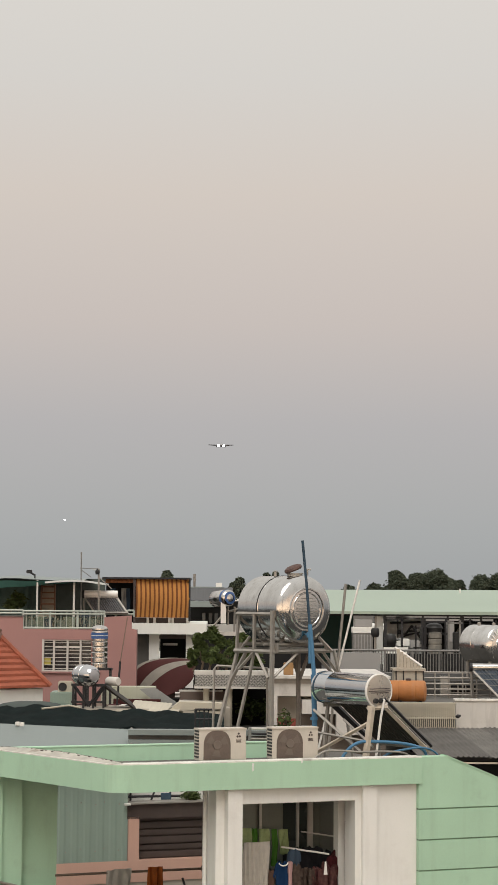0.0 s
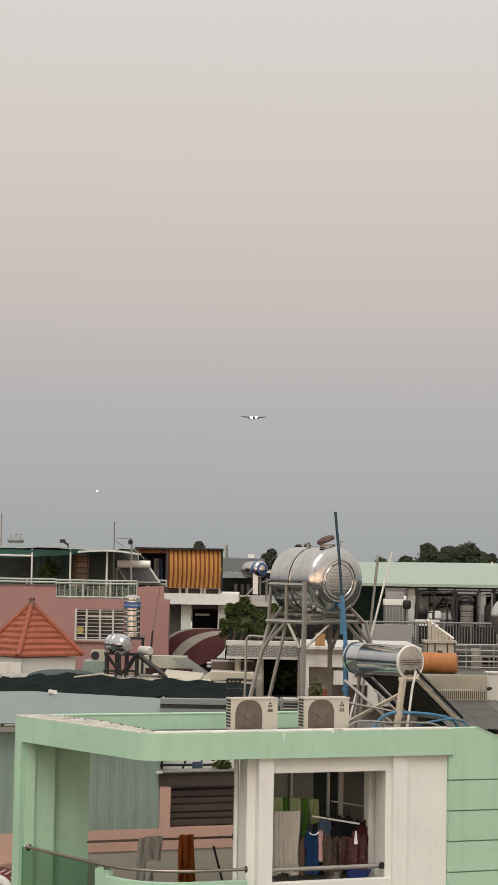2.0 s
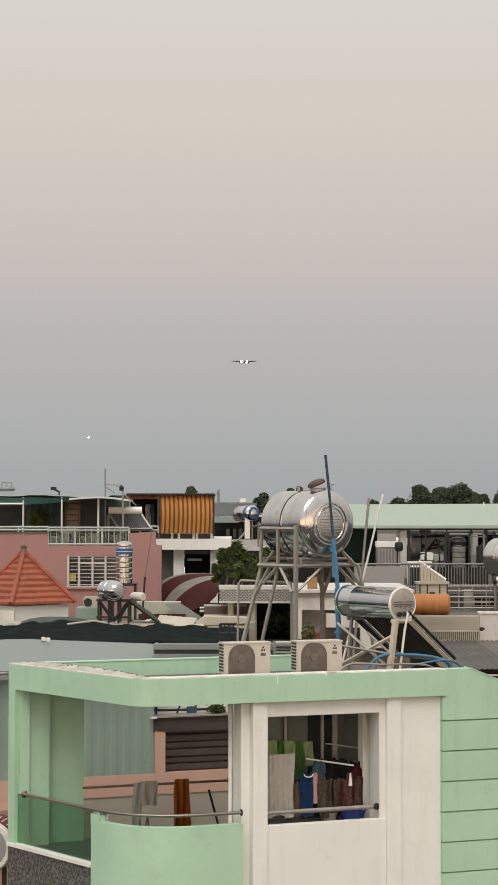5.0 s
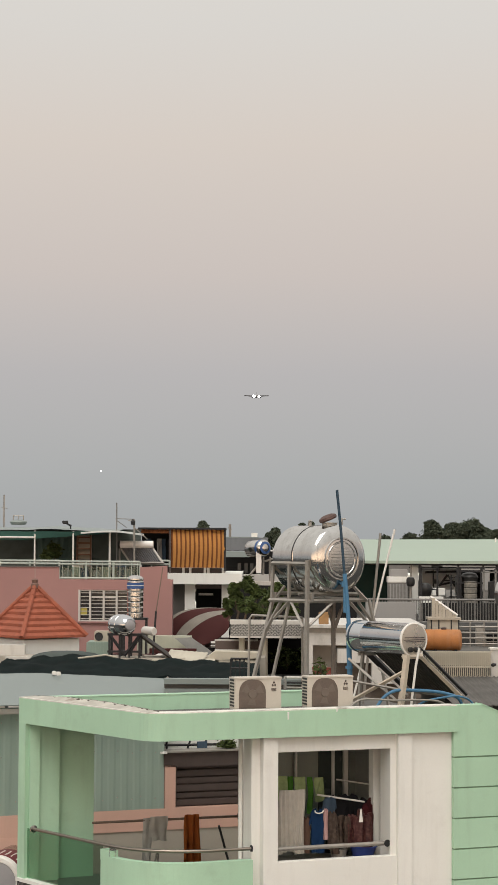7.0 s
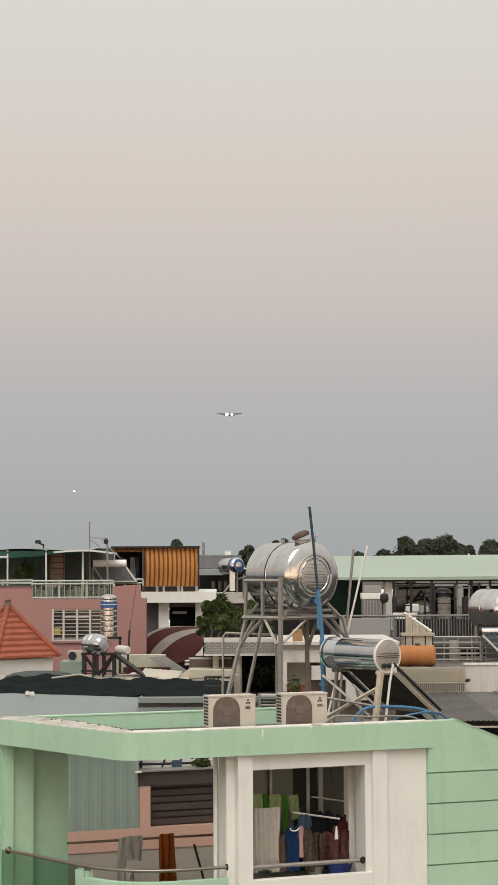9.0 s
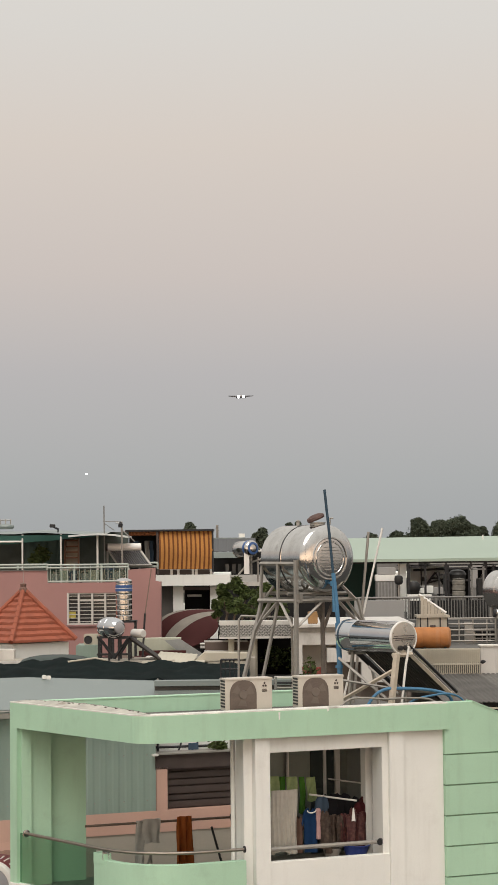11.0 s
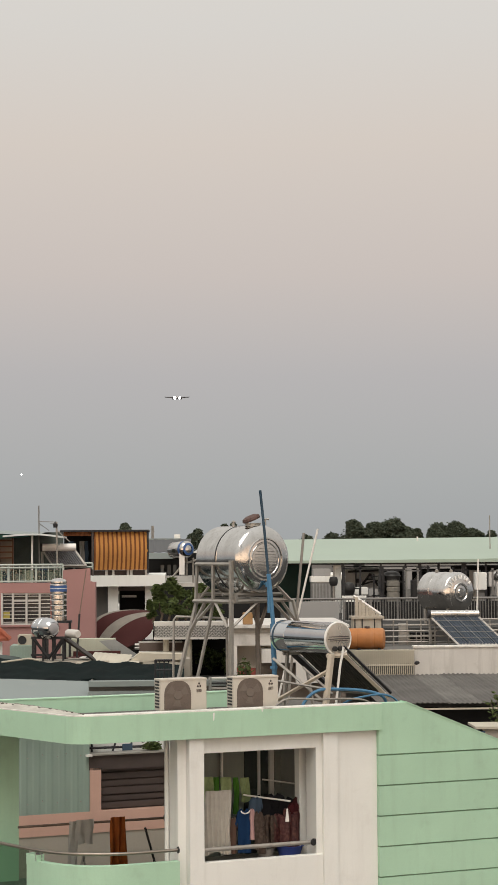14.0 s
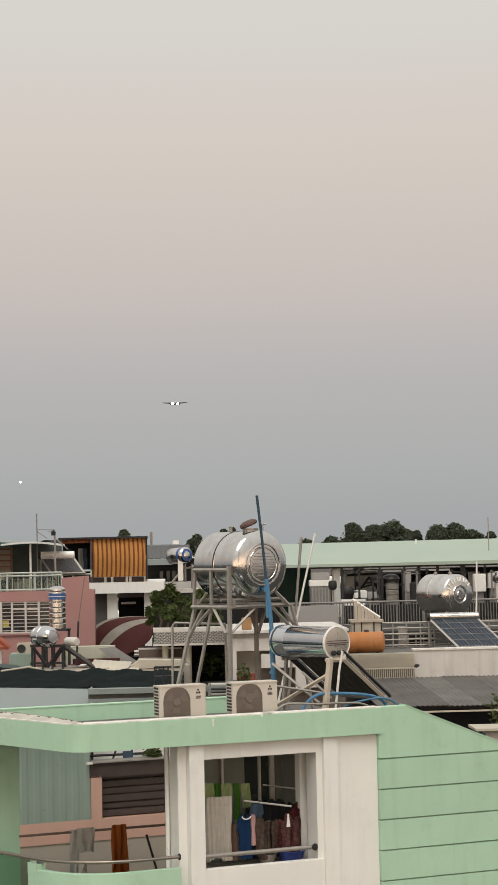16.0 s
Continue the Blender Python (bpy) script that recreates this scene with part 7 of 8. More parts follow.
for y in (-0.5, -1.8, -3.1, -4.3):
    z = zn(1152) - 0.065 + 0.30 / 4.6 * y
    box(bm, xn(745) - 0.054 * y, xn(1130), y - 0.03, y + 0.03, z - 0.05, z + 0.03)
roof = part("roof_purlins", bm, DARK_IRON, nb, "dark purlins under a weathered corrugated roof")
ROOF_N = round(ROOF_W / 0.77)
for k in range(ROOF_N):
    bm = B()
    lift = 0.014 * (k % 2)
    sheet(bm, (xn(745) + ROOF_W * k / ROOF_N - 0.03, -0.02, zn(1152) + lift), (ROOF_W / ROOF_N + 0.06, 0, 0), (0.25, -4.6, -0.30), 0.11, 0.012, 0.012, 6, 8)
    part("roof_sheet", bm, (FIBRE, FIBRE_LIGHT, FIBRE)[k * 5 % 3], roof, smooth=True)
# eave shade is put into this wall's near-black colour
bm = B()
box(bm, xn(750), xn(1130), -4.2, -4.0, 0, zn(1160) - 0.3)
part("front_wall", bm, DARK, nb, "wall under the eave with the shade put in its colour")
bm = B()
box(bm, 4.388 - 6.287, xn(1130), -4.70, -4.66, 11.455, 11.49)
part("gutter", bm, LEG_BEIGE, nb)
pk = thing("picket_railing", "cream metal picket railing along the roof edge", "railing", (4.144, 43.8, 11.909))
KP = 73.06
for k in range(33):
    bm = B()
    x = k * 3.55 / KP
    box(bm, x, x + 0.018, 0, 0.02, 0, 42 / KP)
    part("picket", bm, CREAM, pk)
for y in (15, 41):
    bm = B()
    box(bm, -0.02, 117 / KP, -0.015, 0.035, y / KP, y / KP + 0.035)
    part("rail", bm, CREAM, pk)
bm = B()
box(bm, 0.1, 117 / KP, 0.12, 0.16, 18 / KP, 42 / KP)
part("pale_board", bm, CREAM, pk)
bm = B()
box(bm, -0.1, 118 / KP, 0.05, 0.12, -0.05, 0.0)
part("base", bm, BEIGE, pk)
bm = B()
lathe(bm, [(0, 0), (0.03, 0.02), (0.05, 0.06), (0.025, 0.13), (0, 0.14)], axis_at((5.714, 43.700, 12.173), (1, 0, 0.2)), 12)
solid("wall_lamp", bm, DARK_IRON, "small dark wall lamp on the white wall", "lamp", smooth=True)
# yard below the eave: cream canopy and clutter
yc = thing("yard_canopy", "small cream sheet canopy over a yard", "canopy", (6.55, 37.4, 11.22))
bm = B()
box(bm, -0.4, 1.6, 0, 1.0, 0.0, 0.05)
part("canopy_sheet", bm, CREAM, yc)
bm = B()
box(bm, -0.25, 1.6, 0.1, 0.9, -9.0, 0.0)
part("stall", bm, BEIGE, yc)
bm = B()
box(bm, -0.38, -0.2, 0.02, 0.3, -0.22, -0.05)
part("blue_box", bm, BLUEGREY_C, yc)
tree("thin dark shrub growing under the eave", (6.874, 38.6, 11.105 - 0.4), 1.2, [((0, 0, 0.75), (0.3, 0.3, 0.55))], 0.06, 220, LEAF, 140, 0.02, "shrub")

# ---- long mint roof with open steel shed ----
ROOF_DARK = mat("weathered_dark_roofing", (0.062, 0.06, 0.057), 0.9, vary=0.35, scale=0.8, stain=0.4)
ms = thing("mint_roof_shed", "long pale green sheet roof over an open steel-framed shed", "shed", (7.336, 62.0, 0))


def xm(x):
    return (x - 820) / 51.6


EAVE_Y = -3.0


def xf(x):
    """Across the shed at its front eave."""
    return (x - 441) / 54.23 - 7.336


XF0, XF1 = xf(600), xf(1130)


bm = B()
sheet(bm, (XF0, EAVE_Y, 14.540), (XF1 - XF0, 0, 0.055), (0, 4.0 - EAVE_Y, 15.268 - 14.540), 0.9, 0.0015, 0.03, 5, 1, True)
part("roof_sheet", bm, MINT_ROOF, ms)
bm = B()
box(bm, XF0, XF1, EAVE_Y - 0.03, EAVE_Y + 0.03, 14.466, 14.558)
part("eave_trim", bm, MINT_ROOF, ms)
bm = B()
box(bm, XF0, XF1, EAVE_Y + 0.1, EAVE_Y + 0.2, 14.411, 14.466)
part("eave_beam", bm, DARK_IRON, ms)
for x, w, mm in ((718, 3, GALV), (734, 4, DARK_IRON), (802, 3, DARK_IRON), (846, 3, DARK_IRON), (870, 6, DARK_IRON), (905, 4, DARK_IRON), (976, 3, GALV), (948, 8, DARK_IRON), (990, 3, DARK_IRON), (1060, 4, DARK_IRON)):
    bm = B()
    box(bm, xf(x), xf(x + w), EAVE_Y + 0.2, EAVE_Y + 0.3, 0, 14.485)
    part("post", bm, mm, ms)
for y in (960, 969):
    bm = B()
    box(bm, xm(720), xm(1130), 1.0, 1.1, 15 - (y + 2 - 925) / 51.6, 15 - (y - 925) / 51.6)
    part("purlin", bm, DARK_IRON, ms)
for a, b in ((760, 790), (780, 760), (850, 880)):
    bm = B()
    bar(bm, (xm(a), 1.0, 15 - (1015 - 925) / 51.6), (xm(b), 1.0, 15 - (970 - 925) / 51.6), 0.06)
    part("strut", bm, GALV, ms)
bm = B()
box(bm, xm(600), xm(682), 0.6, 0.7, 0, 14.420)
part("green_panel", bm, DARK_GREEN, ms, "dark green side panel")
bm = B()
box(bm, xf(721), xf(733), EAVE_Y + 0.32, EAVE_Y + 0.6, 0, 14.40)
part("white_pier", bm, WHITE, ms)
# rear fence and walls coloured almost black for the shed's inner shade
bm = B()
box(bm, xm(600), xm(1130), 3.9, 4.0, 0, 13.766)
part("rear_fence", bm, mat("shed_rear_shade", (0.04, 0.038, 0.035), 0.9, vary=0.35, scale=1.5), ms)
bm = B()
box(bm, xm(955), xm(1130), 3.4, 3.6, 0, 14.286)
part("dark_rear_wall", bm, DARK, ms)
bm = B()
box(bm, xm(806), xm(951), 3.2, 3.35, 0, 14.187)
part("dark_rear_wall", bm, DARK, ms)
bm = B()
box(bm, xm(965), xm(985), 0.5, 0.7, 13.0, 14.162)
part("white_board", bm, WHITE_OLD, ms)
bm = B()
box(bm, 3.226, 4.652, 52.0, 52.2, 0, 13.429)
solid("grey_panel_wall", bm, FAR_WALL, "plain grey rendered roof wall", "wall")
bm = B()
box(bm, 2.977, 10.306, 48.0, 61.5, 0, 12.834)
solid("flat_roof", bm, ROOF_DARK, "dark grey flat concrete roof carrying tanks and railings", "roof")
railing("roof_railing", "weathered grey iron railing on a flat roof", (3.265, 52.500, 12.761), (11.108, 52.500, 12.761), 13.512 - 12.761, 11, 94, (0.10, 0.97), IRON_GREY, 0.033)
railing("pipe_railing", "pale pipe railing on a flat roof", (5.255, 47.000, 12.368), (9.939, 47.000, 12.368), 13.098 - 12.368, 14, 0, (0.2, 0.4, 0.6, 0.8, 1.0), GALV, 0.022)
bm = B()
box(bm, 5.816, 6.023, 47.4, 47.6, 12.301, 12.978)
solid("grey_shutter_box", bm, GALV, "grey metal cupboard on a flat roof", "cupboard")
# added dark sheet: paints the shaded gaps seen between the balusters
bm = B()
box(bm, 4.881, 11.2, 53.0, 53.04, 12.70, 13.382)
solid("dark_windbreak", bm, mat("railing_gap_shade", (0.03, 0.03, 0.029), 0.9, vary=0.5, scale=3), "added dark sheet standing for the shade behind the roof railing", "windbreak")
# metal grille beside the cupboard
gr = thing("metal_grille", "grey metal grille before a dark opening on the flat roof", "grille", (6.025, 47.3, 12.30))
# solid near-black box standing for the shade inside the opening
bm = B()
box(bm, 0.0, 0.72, 0.1, 0.5, 0.0, 12.733 - 12.30)
part("dark_opening", bm, DARK, gr)
for k in range(5):
    bm = B()
    box(bm, -0.02, 0.74, 0.0, 0.03, 0.02 + 0.11 * k, 0.055 + 0.11 * k)
    part("grille_bar", bm, GALV, gr)
for k in range(4):
    bm = B()
    box(bm, 0.02 + 0.2 * k, 0.05 + 0.2 * k, 0.03, 0.06, 0.0, 0.5)
    part("grille_bar", bm, GALV, gr)
# dark tank in its frame
ROOF_Z = 12.834
bt = thing("black_water_tank", "dark plastic water tank over a grey ribbed drum", "water tank", (6.661, 56.0, ROOF_Z))
bm = B()
lathe(bm, [(0, 0.9), (0.24, 0.9), (0.25, 0.98), (0.235, 1.0), (0.25, 1.04), (0.25, 1.2), (0.28, 1.25), (0.22, 1.36), (0.1, 1.4), (0, 1.41)], Matrix.Identity(4), 28)
part("shell", bm, BLACK_RUBBER, bt, smooth=True)
prof = [(0, 0.1), (0.2, 0.1)]
for k in range(6):
    prof += [(0.205, 0.12 + 0.17 * k), (0.205, 0.22 + 0.17 * k), (0.18, 0.245 + 0.17 * k), (0.205, 0.27 + 0.17 * k)]
bm = B()
lathe(bm, prof + [(0, 1.14)], Matrix.Translation((0, -0.28, 0)), 24)
part("lower_drum", bm, mat("dull_grey_brown_drum", (0.19, 0.18, 0.155), 0.6, vary=0.3, scale=6), bt, "grey ribbed lower drum", smooth=True)
for x in (-0.42, -0.34, 0.30, 0.38):
    bm = B()
    box(bm, x, x + 0.055, -0.3, -0.24, 0.0, 1.56)
    part("leg", bm, DARK_IRON, bt)
for z in (0.55, 1.05, 1.42, 1.52):
    bm = B()
    box(bm, -0.44, 0.44, -0.31, -0.25, z, z + 0.05)
    part("frame_rail", bm, DARK_IRON, bt)
bm = B()
box(bm, -0.42, -0.24, -0.2, 0.2, 0.75, 1.30, 0.02)
part("control_box", bm, BLACK_RUBBER, bt)
# slatted grey cabinet with a white band
sc = thing("slatted_cabinet", "grey slatted roof cabinet with a white band", "cabinet", (4.310, 58.0, ROOF_Z))
bm = B()
box(bm, 0.0, 0.64, 0.02, 0.6, 0.0, 13.861 - ROOF_Z, 0.015)
part("body", bm, IRON_GREY, sc)
bm = B()
box(bm, -0.02, 0.66, 0.0, 0.6, 13.861 - ROOF_Z, 14.060 - ROOF_Z, 0.015)
part("white_band", bm, WHITE, sc)
bm = B()
box(bm, 0.05, 0.62, 0.05, 0.6, 14.060 - ROOF_Z, 14.295 - ROOF_Z, 0.02)
part("top_box", bm, FAR_WALL, sc)
for k in range(6):
    bm = B()
    box(bm, 0.05 + 0.1 * k, 0.08 + 0.1 * k, 0.005, 0.02, 0.0, 13.825 - ROOF_Z)
    part("slat", bm, FAR_WALL, sc)
dp = thing("black_drum", "small black drum on a thin post", "drum", (4.930, 57.0, ROOF_Z))
bm = B()
lathe(bm, [(0, 0.92), (0.11, 0.95), (0.135, 1.02), (0.135, 1.14), (0.11, 1.21), (0, 1.24)], Matrix.Identity(4), 20)
part("shell", bm, BLACK_RUBBER, dp, smooth=True)
bm = B()
tube(bm, [(0, 0, 0), (0, 0, 0.95)], 0.035, 8)
part("drum_post", bm, GALV, dp, smooth=True)
# pale partition with a small truss before it
pp = thing("pale_partition", "pale grey partition wall with a steel truss before it", "partition", (5.675, 61.0, ROOF_Z))
bm = B()
box(bm, 0.0, 6.856 - 5.675, 0.0, 0.1, 0.0, 14.296 - ROOF_Z)
part("wall", bm, mat("pale_blue_grey_render", (0.55, 0.56, 0.55), 0.85, vary=0.14, scale=1.2, streak=0.4, stain=0.3, dirt=(0.2, 0.2, 0.19)), pp)
for p, q, w in (((766, 993), (781, 973), 0.05), ((781, 973), (795, 994), 0.05), ((768, 991), (798, 984), 0.04), ((774, 983), (788, 983), 0.04), ((742, 969), (800, 967), 0.05), ((756, 962), (756, 1000), 0.03)):
    bm = B()
    bar(bm, ((p[0] - 739) * 0.01906, -0.4, 14.296 - ROOF_Z - (p[1] - 962) * 0.01906), ((q[0] - 739) * 0.01906, -0.4, 14.296 - ROOF_Z - (q[1] - 962) * 0.01906), w)
    part("truss_bar", bm, DARK_IRON, pp)
bm = B()
box(bm, 0.35, 0.52, -0.2, 0.0, 0.95, 1.09, 0.01)
part("vent_box", bm, DARK_IRON, pp)
pm = thing("roof_pump", "black pump with a domed housing on the flat roof", "pump", (5.410, 57.0, ROOF_Z))
bm = B()
lathe(bm, [(0, 0.0), (0.16, 0.0), (0.16, 0.72), (0.19, 0.76), (0.19, 0.92), (0.13, 1.02), (0, 1.05)], Matrix.Identity(4), 20)
part("housing", bm, BLACK_RUBBER, pm, smooth=True)
bm = B()
tube(bm, [(0.1, 0, 0.85), (0.36, 0, 0.85), (0.36, 0, 0.1)], 0.04, 8)
part("pipe", bm, DARK_IRON, pm, smooth=True)
for x0, x1, y0, y1, d, mm, lab in ((757, 778, 997, 1009, 58, WHITE, "white metal cabinet standing on the flat roof"), (845, 857, 966, 1000, 59, FAR_WALL, "tall grey metal cabinet on the flat roof"),
                                   (780, 796, 1000, 1012, 58.5, FAR_WALL, "low grey metal cabinet on the flat roof"), (858, 866, 985, 1020, 57, BLACK_RUBBER, "narrow black cabinet on the flat roof")):
    k = d / 3199.6
    bm = B()
    box(bm, (x0 - 441) * k, (x1 - 441) * k, d, d + 0.4, ROOF_Z, 15 - (y1 - 925) * k - 0.02, 0.01)
    cab = thing("roof_cabinet", lab, "cabinet", group="roof cabinets")
    part("base", bm, IRON_GREY, cab)
    bm = B()
    box(bm, (x0 - 441) * k - 0.01, (x1 - 441) * k + 0.01, d - 0.02, d + 0.42, 15 - (y1 - 925) * k - 0.02, 15 - (y0 - 925) * k, 0.015)
    part("casing", bm, mm, cab)
# pipe frames between the cabinets
for k, (x, w, d, hgt, mm) in enumerate(((735, 0.5, 55.5, 1.58, DARK_IRON), (788, 0.3, 57.5, 1.3, DARK_IRON), (846, 0.35, 55, 1.5, IRON_GREY), (868, 0.3, 58, 1.55, DARK_IRON), (930, 0.4, 56, 1.5, DARK_IRON), (1000, 0.5, 57, 1.45, IRON_GREY))):
    t = thing("pipe_rack", "dark steel pipe rack standing on the flat roof", "pipe rack", ((x - 441) * d / 3199.6, d, ROOF_Z), group="pipe racks")
    for xx in (0.0, w):
        bm = B()
        box(bm, xx, xx + 0.055, 0, 0.05, 0, hgt)
        part("upright", bm, mm, t)
    for z in (0.58, hgt - 0.1):
        bm = B()
        box(bm, -0.05, w + 0.1, 0.0, 0.04, z, z + 0.04)
        part("cross_pipe", bm, mm, t)
bm = B()
box(bm, 4.923, 5.648, 54.0, 54.08, ROOF_Z, 13.536)
solid("low_white_screen", bm, WHITE, "low white screen behind the roof railing", "screen")
# white cabinets and a drum beyond the steel tank
for a, b, mm, lab in (((9.602, 58.000, 13.579), (9.968, 58.000, 14.150), WHITE, "white electrical cabinet on the flat roof"), ((10.217, 59.000, 13.654), (10.512, 59.000, 14.145), WHITE_OLD, "dirty white cabinet on the flat roof")):
    cab = thing("roof_cabinet", lab, "cabinet", group="roof cabinets")
    bm = B()
    box(bm, a[0], b[0], a[1], a[1] + 0.4, a[2], b[2], 0.015)
    part("casing", bm, mm, cab)
    bm = B()
    box(bm, a[0] + 0.06, b[0] - 0.06, a[1] + 0.1, a[1] + 0.3, ROOF_Z, a[2])
    part("base", bm, IRON_GREY, cab)
p = Vector((10.297, 57.000, 14.046))
sd = thing("small_steel_drum", "small steel drum standing on a grey plinth", "drum", (p.x, p.y, ROOF_Z))
bm = B()
lathe(bm, [(0, -0.3), (0.17, -0.28), (0.2, -0.22), (0.2, 0.22), (0.17, 0.28), (0, 0.3)], axis_at((0, 0, p.z - ROOF_Z), AX), 28)
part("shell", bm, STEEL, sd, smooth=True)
bm = B()
box(bm, -0.2, 0.25, -0.1, 0.2, 0.0, p.z - ROOF_Z - 0.18)
part("plinth", bm, WHITE_OLD, sd)
pole("thin_pole", "thin white plastic pole beside the steel drum tank", [((8.225, 49.200, 14.638), ((8.153, 49.200, 13.288)[0], 49.2, ROOF_Z), 0.022, "pole_shaft")], [WHITE_METAL])

# ---- far right tank with its solar heater ----
rtk = thing("steel_drum_tank", "horizontal steel drum tank with a round end on a roof", "water tank", (7.808, 50.0, 13.132))
bm = B()
m = axis_at(Vector((0.0, 0, 0.58)) - AX * 1.15, AX)
lathe(bm, [(0, -0.1), (0.3, -0.08), (0.5, -0.02), (0.565, 0.05), (0.565, 0.5), (0.552, 0.51), (0.565, 0.52), (0.565, 1.12), (0.52, 1.18), (0.40, 1.22), (0.28, 1.235), (0.26, 1.26), (0.22, 1.26), (0.20, 1.235), (0.12, 1.24), (0.10, 1.27), (0, 1.27)], m, 44)
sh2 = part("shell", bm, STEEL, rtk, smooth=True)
bm = B()
for k in range(9):
    a = radians(38 + k * 15)
    p = m @ Vector((math.cos(a) * 0.485, math.sin(a) * 0.485, 1.20))
    q = m @ Vector((math.cos(a + 0.1 * (k % 2)) * 0.375, math.sin(a + 0.1 * (k % 2)) * 0.375, 1.235))
    tube(bm, [p, q], 0.024, 6)
part("lettering_bars", bm, WHITE_METAL, sh2, "white lettering bars on the round end")
bm = B()
lathe(bm, [(0.05, 1.1), (0.05, 1.2), (0, 1.22)], Matrix.Translation(-AX * 0.3 + Vector((0, 0, 0.0))), 10)
lathe(bm, [(0.05, 1.1), (0.05, 1.2), (0, 1.22)], Matrix.Translation(-AX * 0.9 + Vector((0, 0, 0.0))), 10)
part("valves", bm, GALV, rtk)
for a in (-0.1, -1.0):
    for b in (-0.35, 0.35):
        bm = B()
        c = AX * a + BX * b
        bar(bm, c + Vector((0, 0, 0.12)), c + Vector((0, 0, -1.3)), 0.06)
        part("leg", bm, GALV, rtk)
solar_heater_small("steel solar water heater drum with a blue-grey collector", (6.520, 46.800, 13.237), 1.30, 0.10, 0.66, (0.62, -0.75, 0), STEEL, PV, 4)
bm = B()
tube(bm, [(10.782, 62.0, 16.043), (10.78, 62.0, 14.78)], 0.02, 6)
solid("thin_mast", bm, GALV, "thin grey mast rising over the green roof", "mast")
bm = B()
tube(bm, [(8.667, 65.000, 15.345), (8.665, 65.000, 15.061)], 0.03, 6)
solid("thin_mast", bm, WHITE_METAL, "short white mast behind the green roof", "mast")
bm = B()
tube(bm, [(-1.007, 75.000, 15.913), (-1.007, 75.0, 0.0)], 0.06, 6)
tube(bm, [(-1.078, 75.000, 15.772), (-0.937, 75.000, 15.679)], 0.03, 6)
solid("thin_mast", bm, GALV, "grey mast behind the grey roof", "mast")
bm = B()
tube(bm, [(-8.308, 60.000, 16.668), (-8.279, 60.0, 12.85)], 0.025, 6)
tube(bm, [(-8.381, 60.000, 16.255), (-8.193, 60.000, 16.217)], 0.015, 6)
solid("thin_mast", bm, GALV, "thin grey antenna behind the canopy", "mast")


# ---- rows of houses towards the horizon ----
def far_house(x, w, top, d, depth, mm, seed):
    rng = random.Random(seed)
    t = thing("town_house", rng.choice(("distant plain town house with dark windows", "distant flat-roofed town house with dark windows")), "house", (x, d, 0), group="distant houses")
    bm = B()
    box(bm, 0, w, 0, depth, 0, top)
    wall = part("wall", bm, mm, t)
    bm = B()
    box(bm, -0.15, w + 0.15, -0.15, depth, top, top + 0.25)
    part("roof_edge", bm, WHITE if seed % 2 else CONCRETE, t)
    for j in range(2):
        n = max(1, int(w / 2.2))
        for i in range(n):
            bm = B()
            xx = (i + 0.5) * w / n
            zz = top - 2.0 - j * 3.2
            box(bm, xx - 0.5, xx + 0.5, -0.03, 0.05, zz, zz + 1.2)
            win_ = part("window", bm, GLASS_DARK, wall)
            bm = B()
            box(bm, xx - 0.58, xx + 0.58, -0.06, -0.02, zz - 0.1, zz)
            part("window_sill", bm, WHITE, wall)


FAR_DIM = mat("dim_weathered_wall", (0.20, 0.195, 0.19), 0.9, vary=0.2, scale=0.4, streak=0.3)
rngh = random.Random(21)
for row, (d, zt_) in enumerate(((78, 12.6), (95, 13.4), (118, 13.9), (170, 14.2), (240, 14.0))):
    x = -d * 0.22
    while x < d * 0.26:
        w = rngh.uniform(4, 7) * (1 + row * 0.35)
        far_house(x, w * 0.94, zt_ + rngh.uniform(-0.8, 0.5), d + rngh.uniform(0, 6), 9, rngh.choice((FAR_DIM, FAR_WALL, FAR_DIM, BEIGE, PINK if row > 1 else FAR_DIM)), rngh.randrange(1000))
        x += w


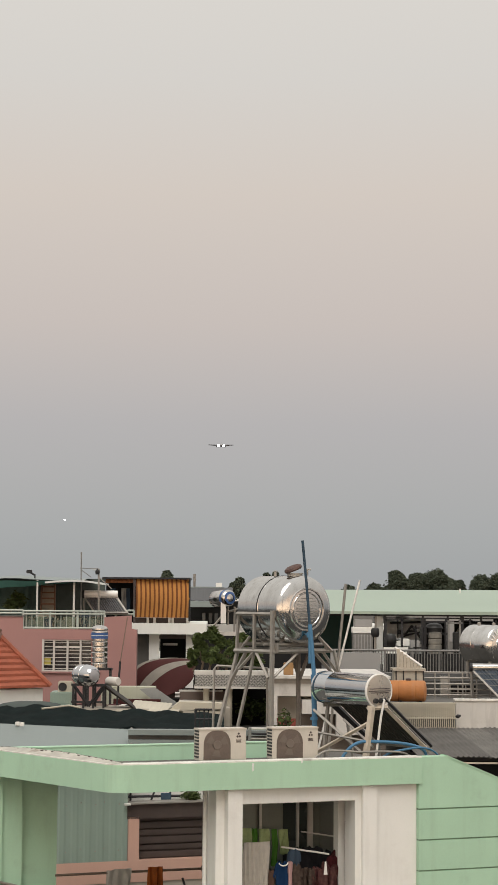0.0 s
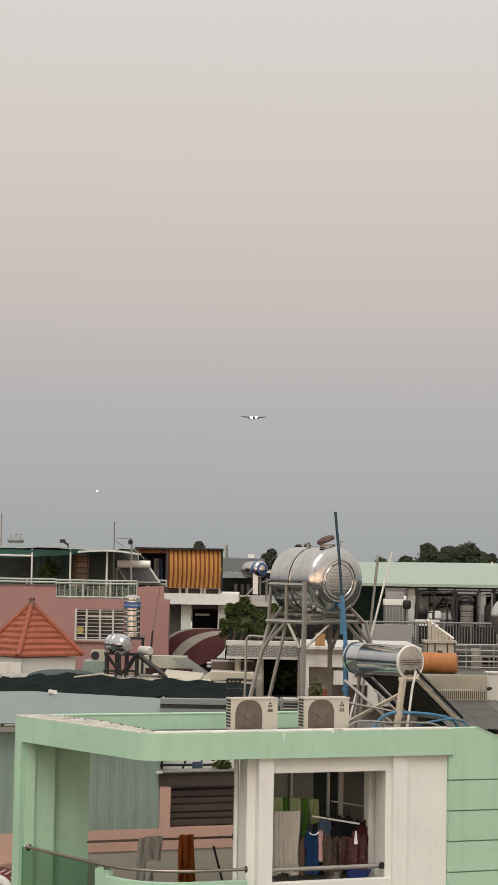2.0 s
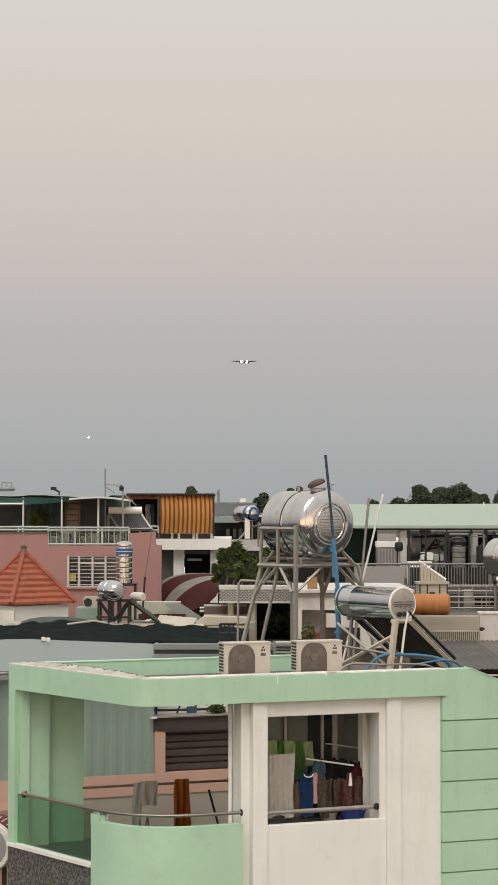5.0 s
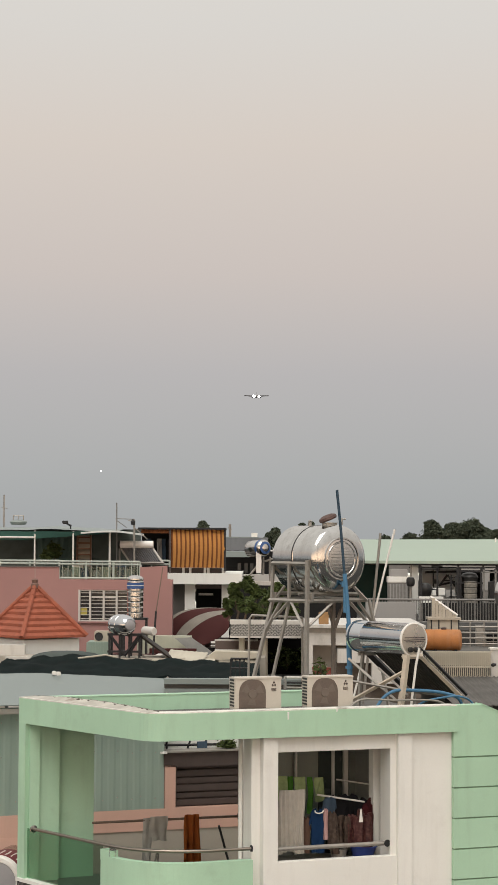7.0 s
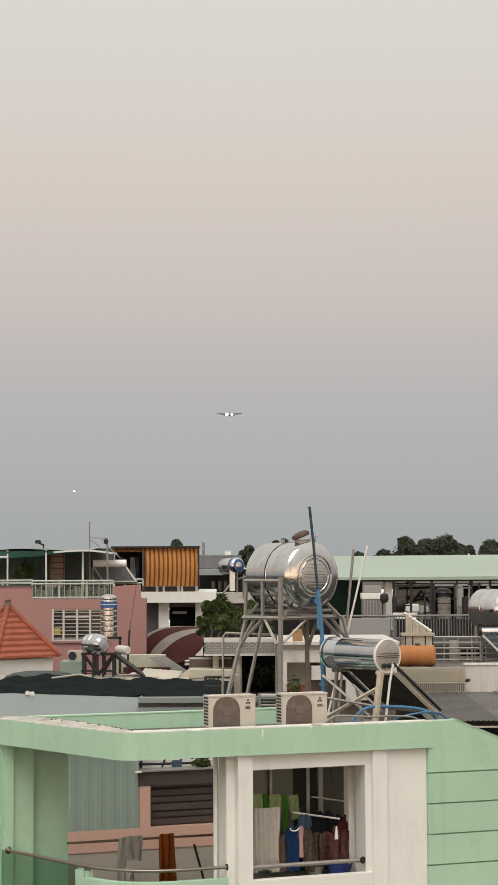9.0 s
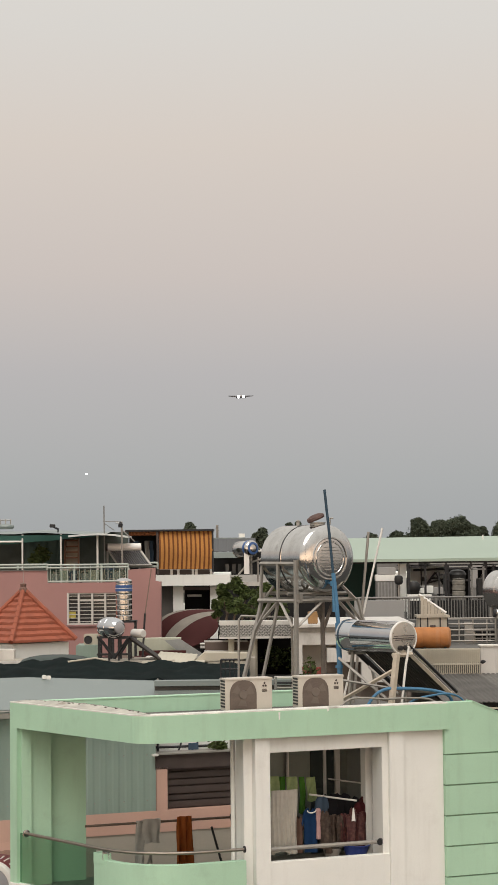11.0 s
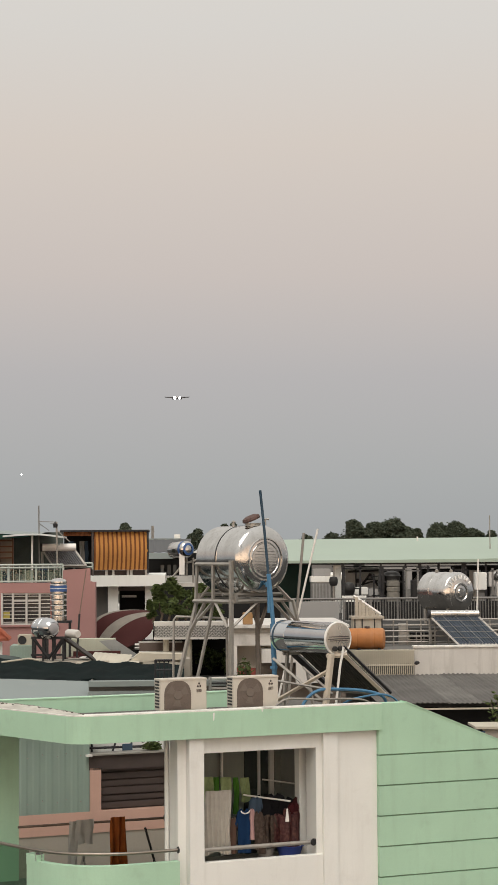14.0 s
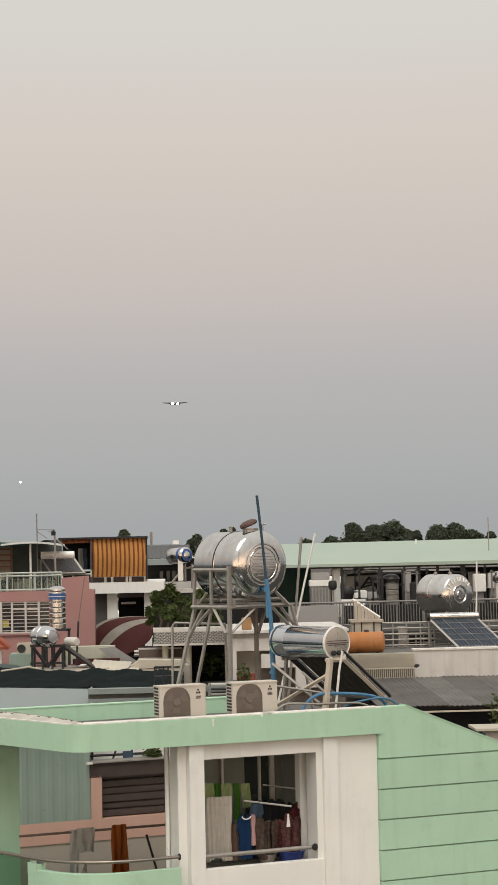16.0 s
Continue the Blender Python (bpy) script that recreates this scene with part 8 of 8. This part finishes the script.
# ---- aircraft on approach ----
def airplane(label, place, span, lamp):
    t = thing("airplane", label, "airplane", place)
    s = span / 34.0
    m = axis_at((0, 17 * s, 0), (0.05, -1, -0.03))
    bm = B()
    lathe(bm, [(0, -18 * s), (0.8 * s, -15 * s), (1.9 * s, -8 * s), (2.0 * s, 0), (2.0 * s, 14 * s), (1.6 * s, 17 * s), (0.8 * s, 18.6 * s), (0, 19 * s)], m, 20)
    part("fuselage", bm, AIR_SKIN, t, smooth=True)
    for sd in (-1, 1):
        bm = B()
        prof = [(sd * 1.5 * s, 12 * s, -0.9 * s), (sd * 17 * s, 20 * s, 0.9 * s), (sd * 17 * s, 21.6 * s, 0.9 * s), (sd * 1.5 * s, 19 * s, -0.9 * s)]
        lo = [bm.verts.new(p) for p in prof]
        hi = [bm.verts.new((p[0], p[1], p[2] + (1.7 if i in (0, 3) else 0.8) * s)) for i, p in enumerate(prof)]
        bm.faces.new(lo)
        bm.faces.new(hi[::-1])
        for i in range(4):
            j = (i + 1) % 4
            bm.faces.new((lo[i], lo[j], hi[j], hi[i]))
        part("wing", bm, AIR_GREY, t)
        bm = B()
        lathe(bm, [(0.7 * s, 0), (1.05 * s, 0.3 * s), (1.1 * s, 2 * s), (0.6 * s, 3.6 * s), (0, 3.8 * s)], axis_at((sd * 5.6 * s, 12 * s, -1.6 * s), (0, 1, 0)), 14)
        part("engine", bm, AIR_GREY, t, smooth=True)
        bm = B()
        tube(bm, [(sd * 2.8 * s, 15 * s, -1.0 * s), (sd * 2.8 * s, 15 * s, -3.2 * s)], 0.35 * s, 6)
        part("landing_gear", bm, AIR_GREY, t)
        bm = B()
        lathe(bm, [(0, -lamp), (lamp * 0.7, -lamp * 0.7), (lamp, 0), (lamp * 0.7, lamp * 0.7), (0, lamp)], Matrix.Translation((sd * 3.4 * s, 9.5 * s, -0.6 * s)), 12)
        part("landing_light", bm, LAMP, t, "bright landing light", smooth=True)
        bm = B()
        slab_y(bm, [(sd * 0.5 * s, 1.3 * s), (sd * 6.0 * s, 1.9 * s), (sd * 6.0 * s, 2.1 * s), (sd * 0.5 * s, 1.7 * s)], 32 * s, 34.5 * s)
        part("tailplane", bm, AIR_GREY, t)
    bm = B()
    slab_y(bm, [(-0.15 * s, 1.0 * s), (0.15 * s, 1.0 * s), (0.08 * s, 7.5 * s), (-0.08 * s, 7.5 * s)], 31 * s, 34 * s)
    part("fin", bm, AIR_GREY, t)


AIR_SKIN = mat("aircraft_white_skin", (0.36, 0.36, 0.37), 0.4, vary=0.05, scale=0.2, bump=0)
AIR_GREY = mat("aircraft_grey_skin", (0.07, 0.07, 0.074), 0.5, vary=0.05, scale=0.2, bump=0)
airplane("white airliner on approach with bright landing lights", (0.768, 2450.000, 219.777), 34, 1.9)
airplane("far airliner seen as a bright landing light", (-394.203, 4600.000, 203.287), 5, 2.0)
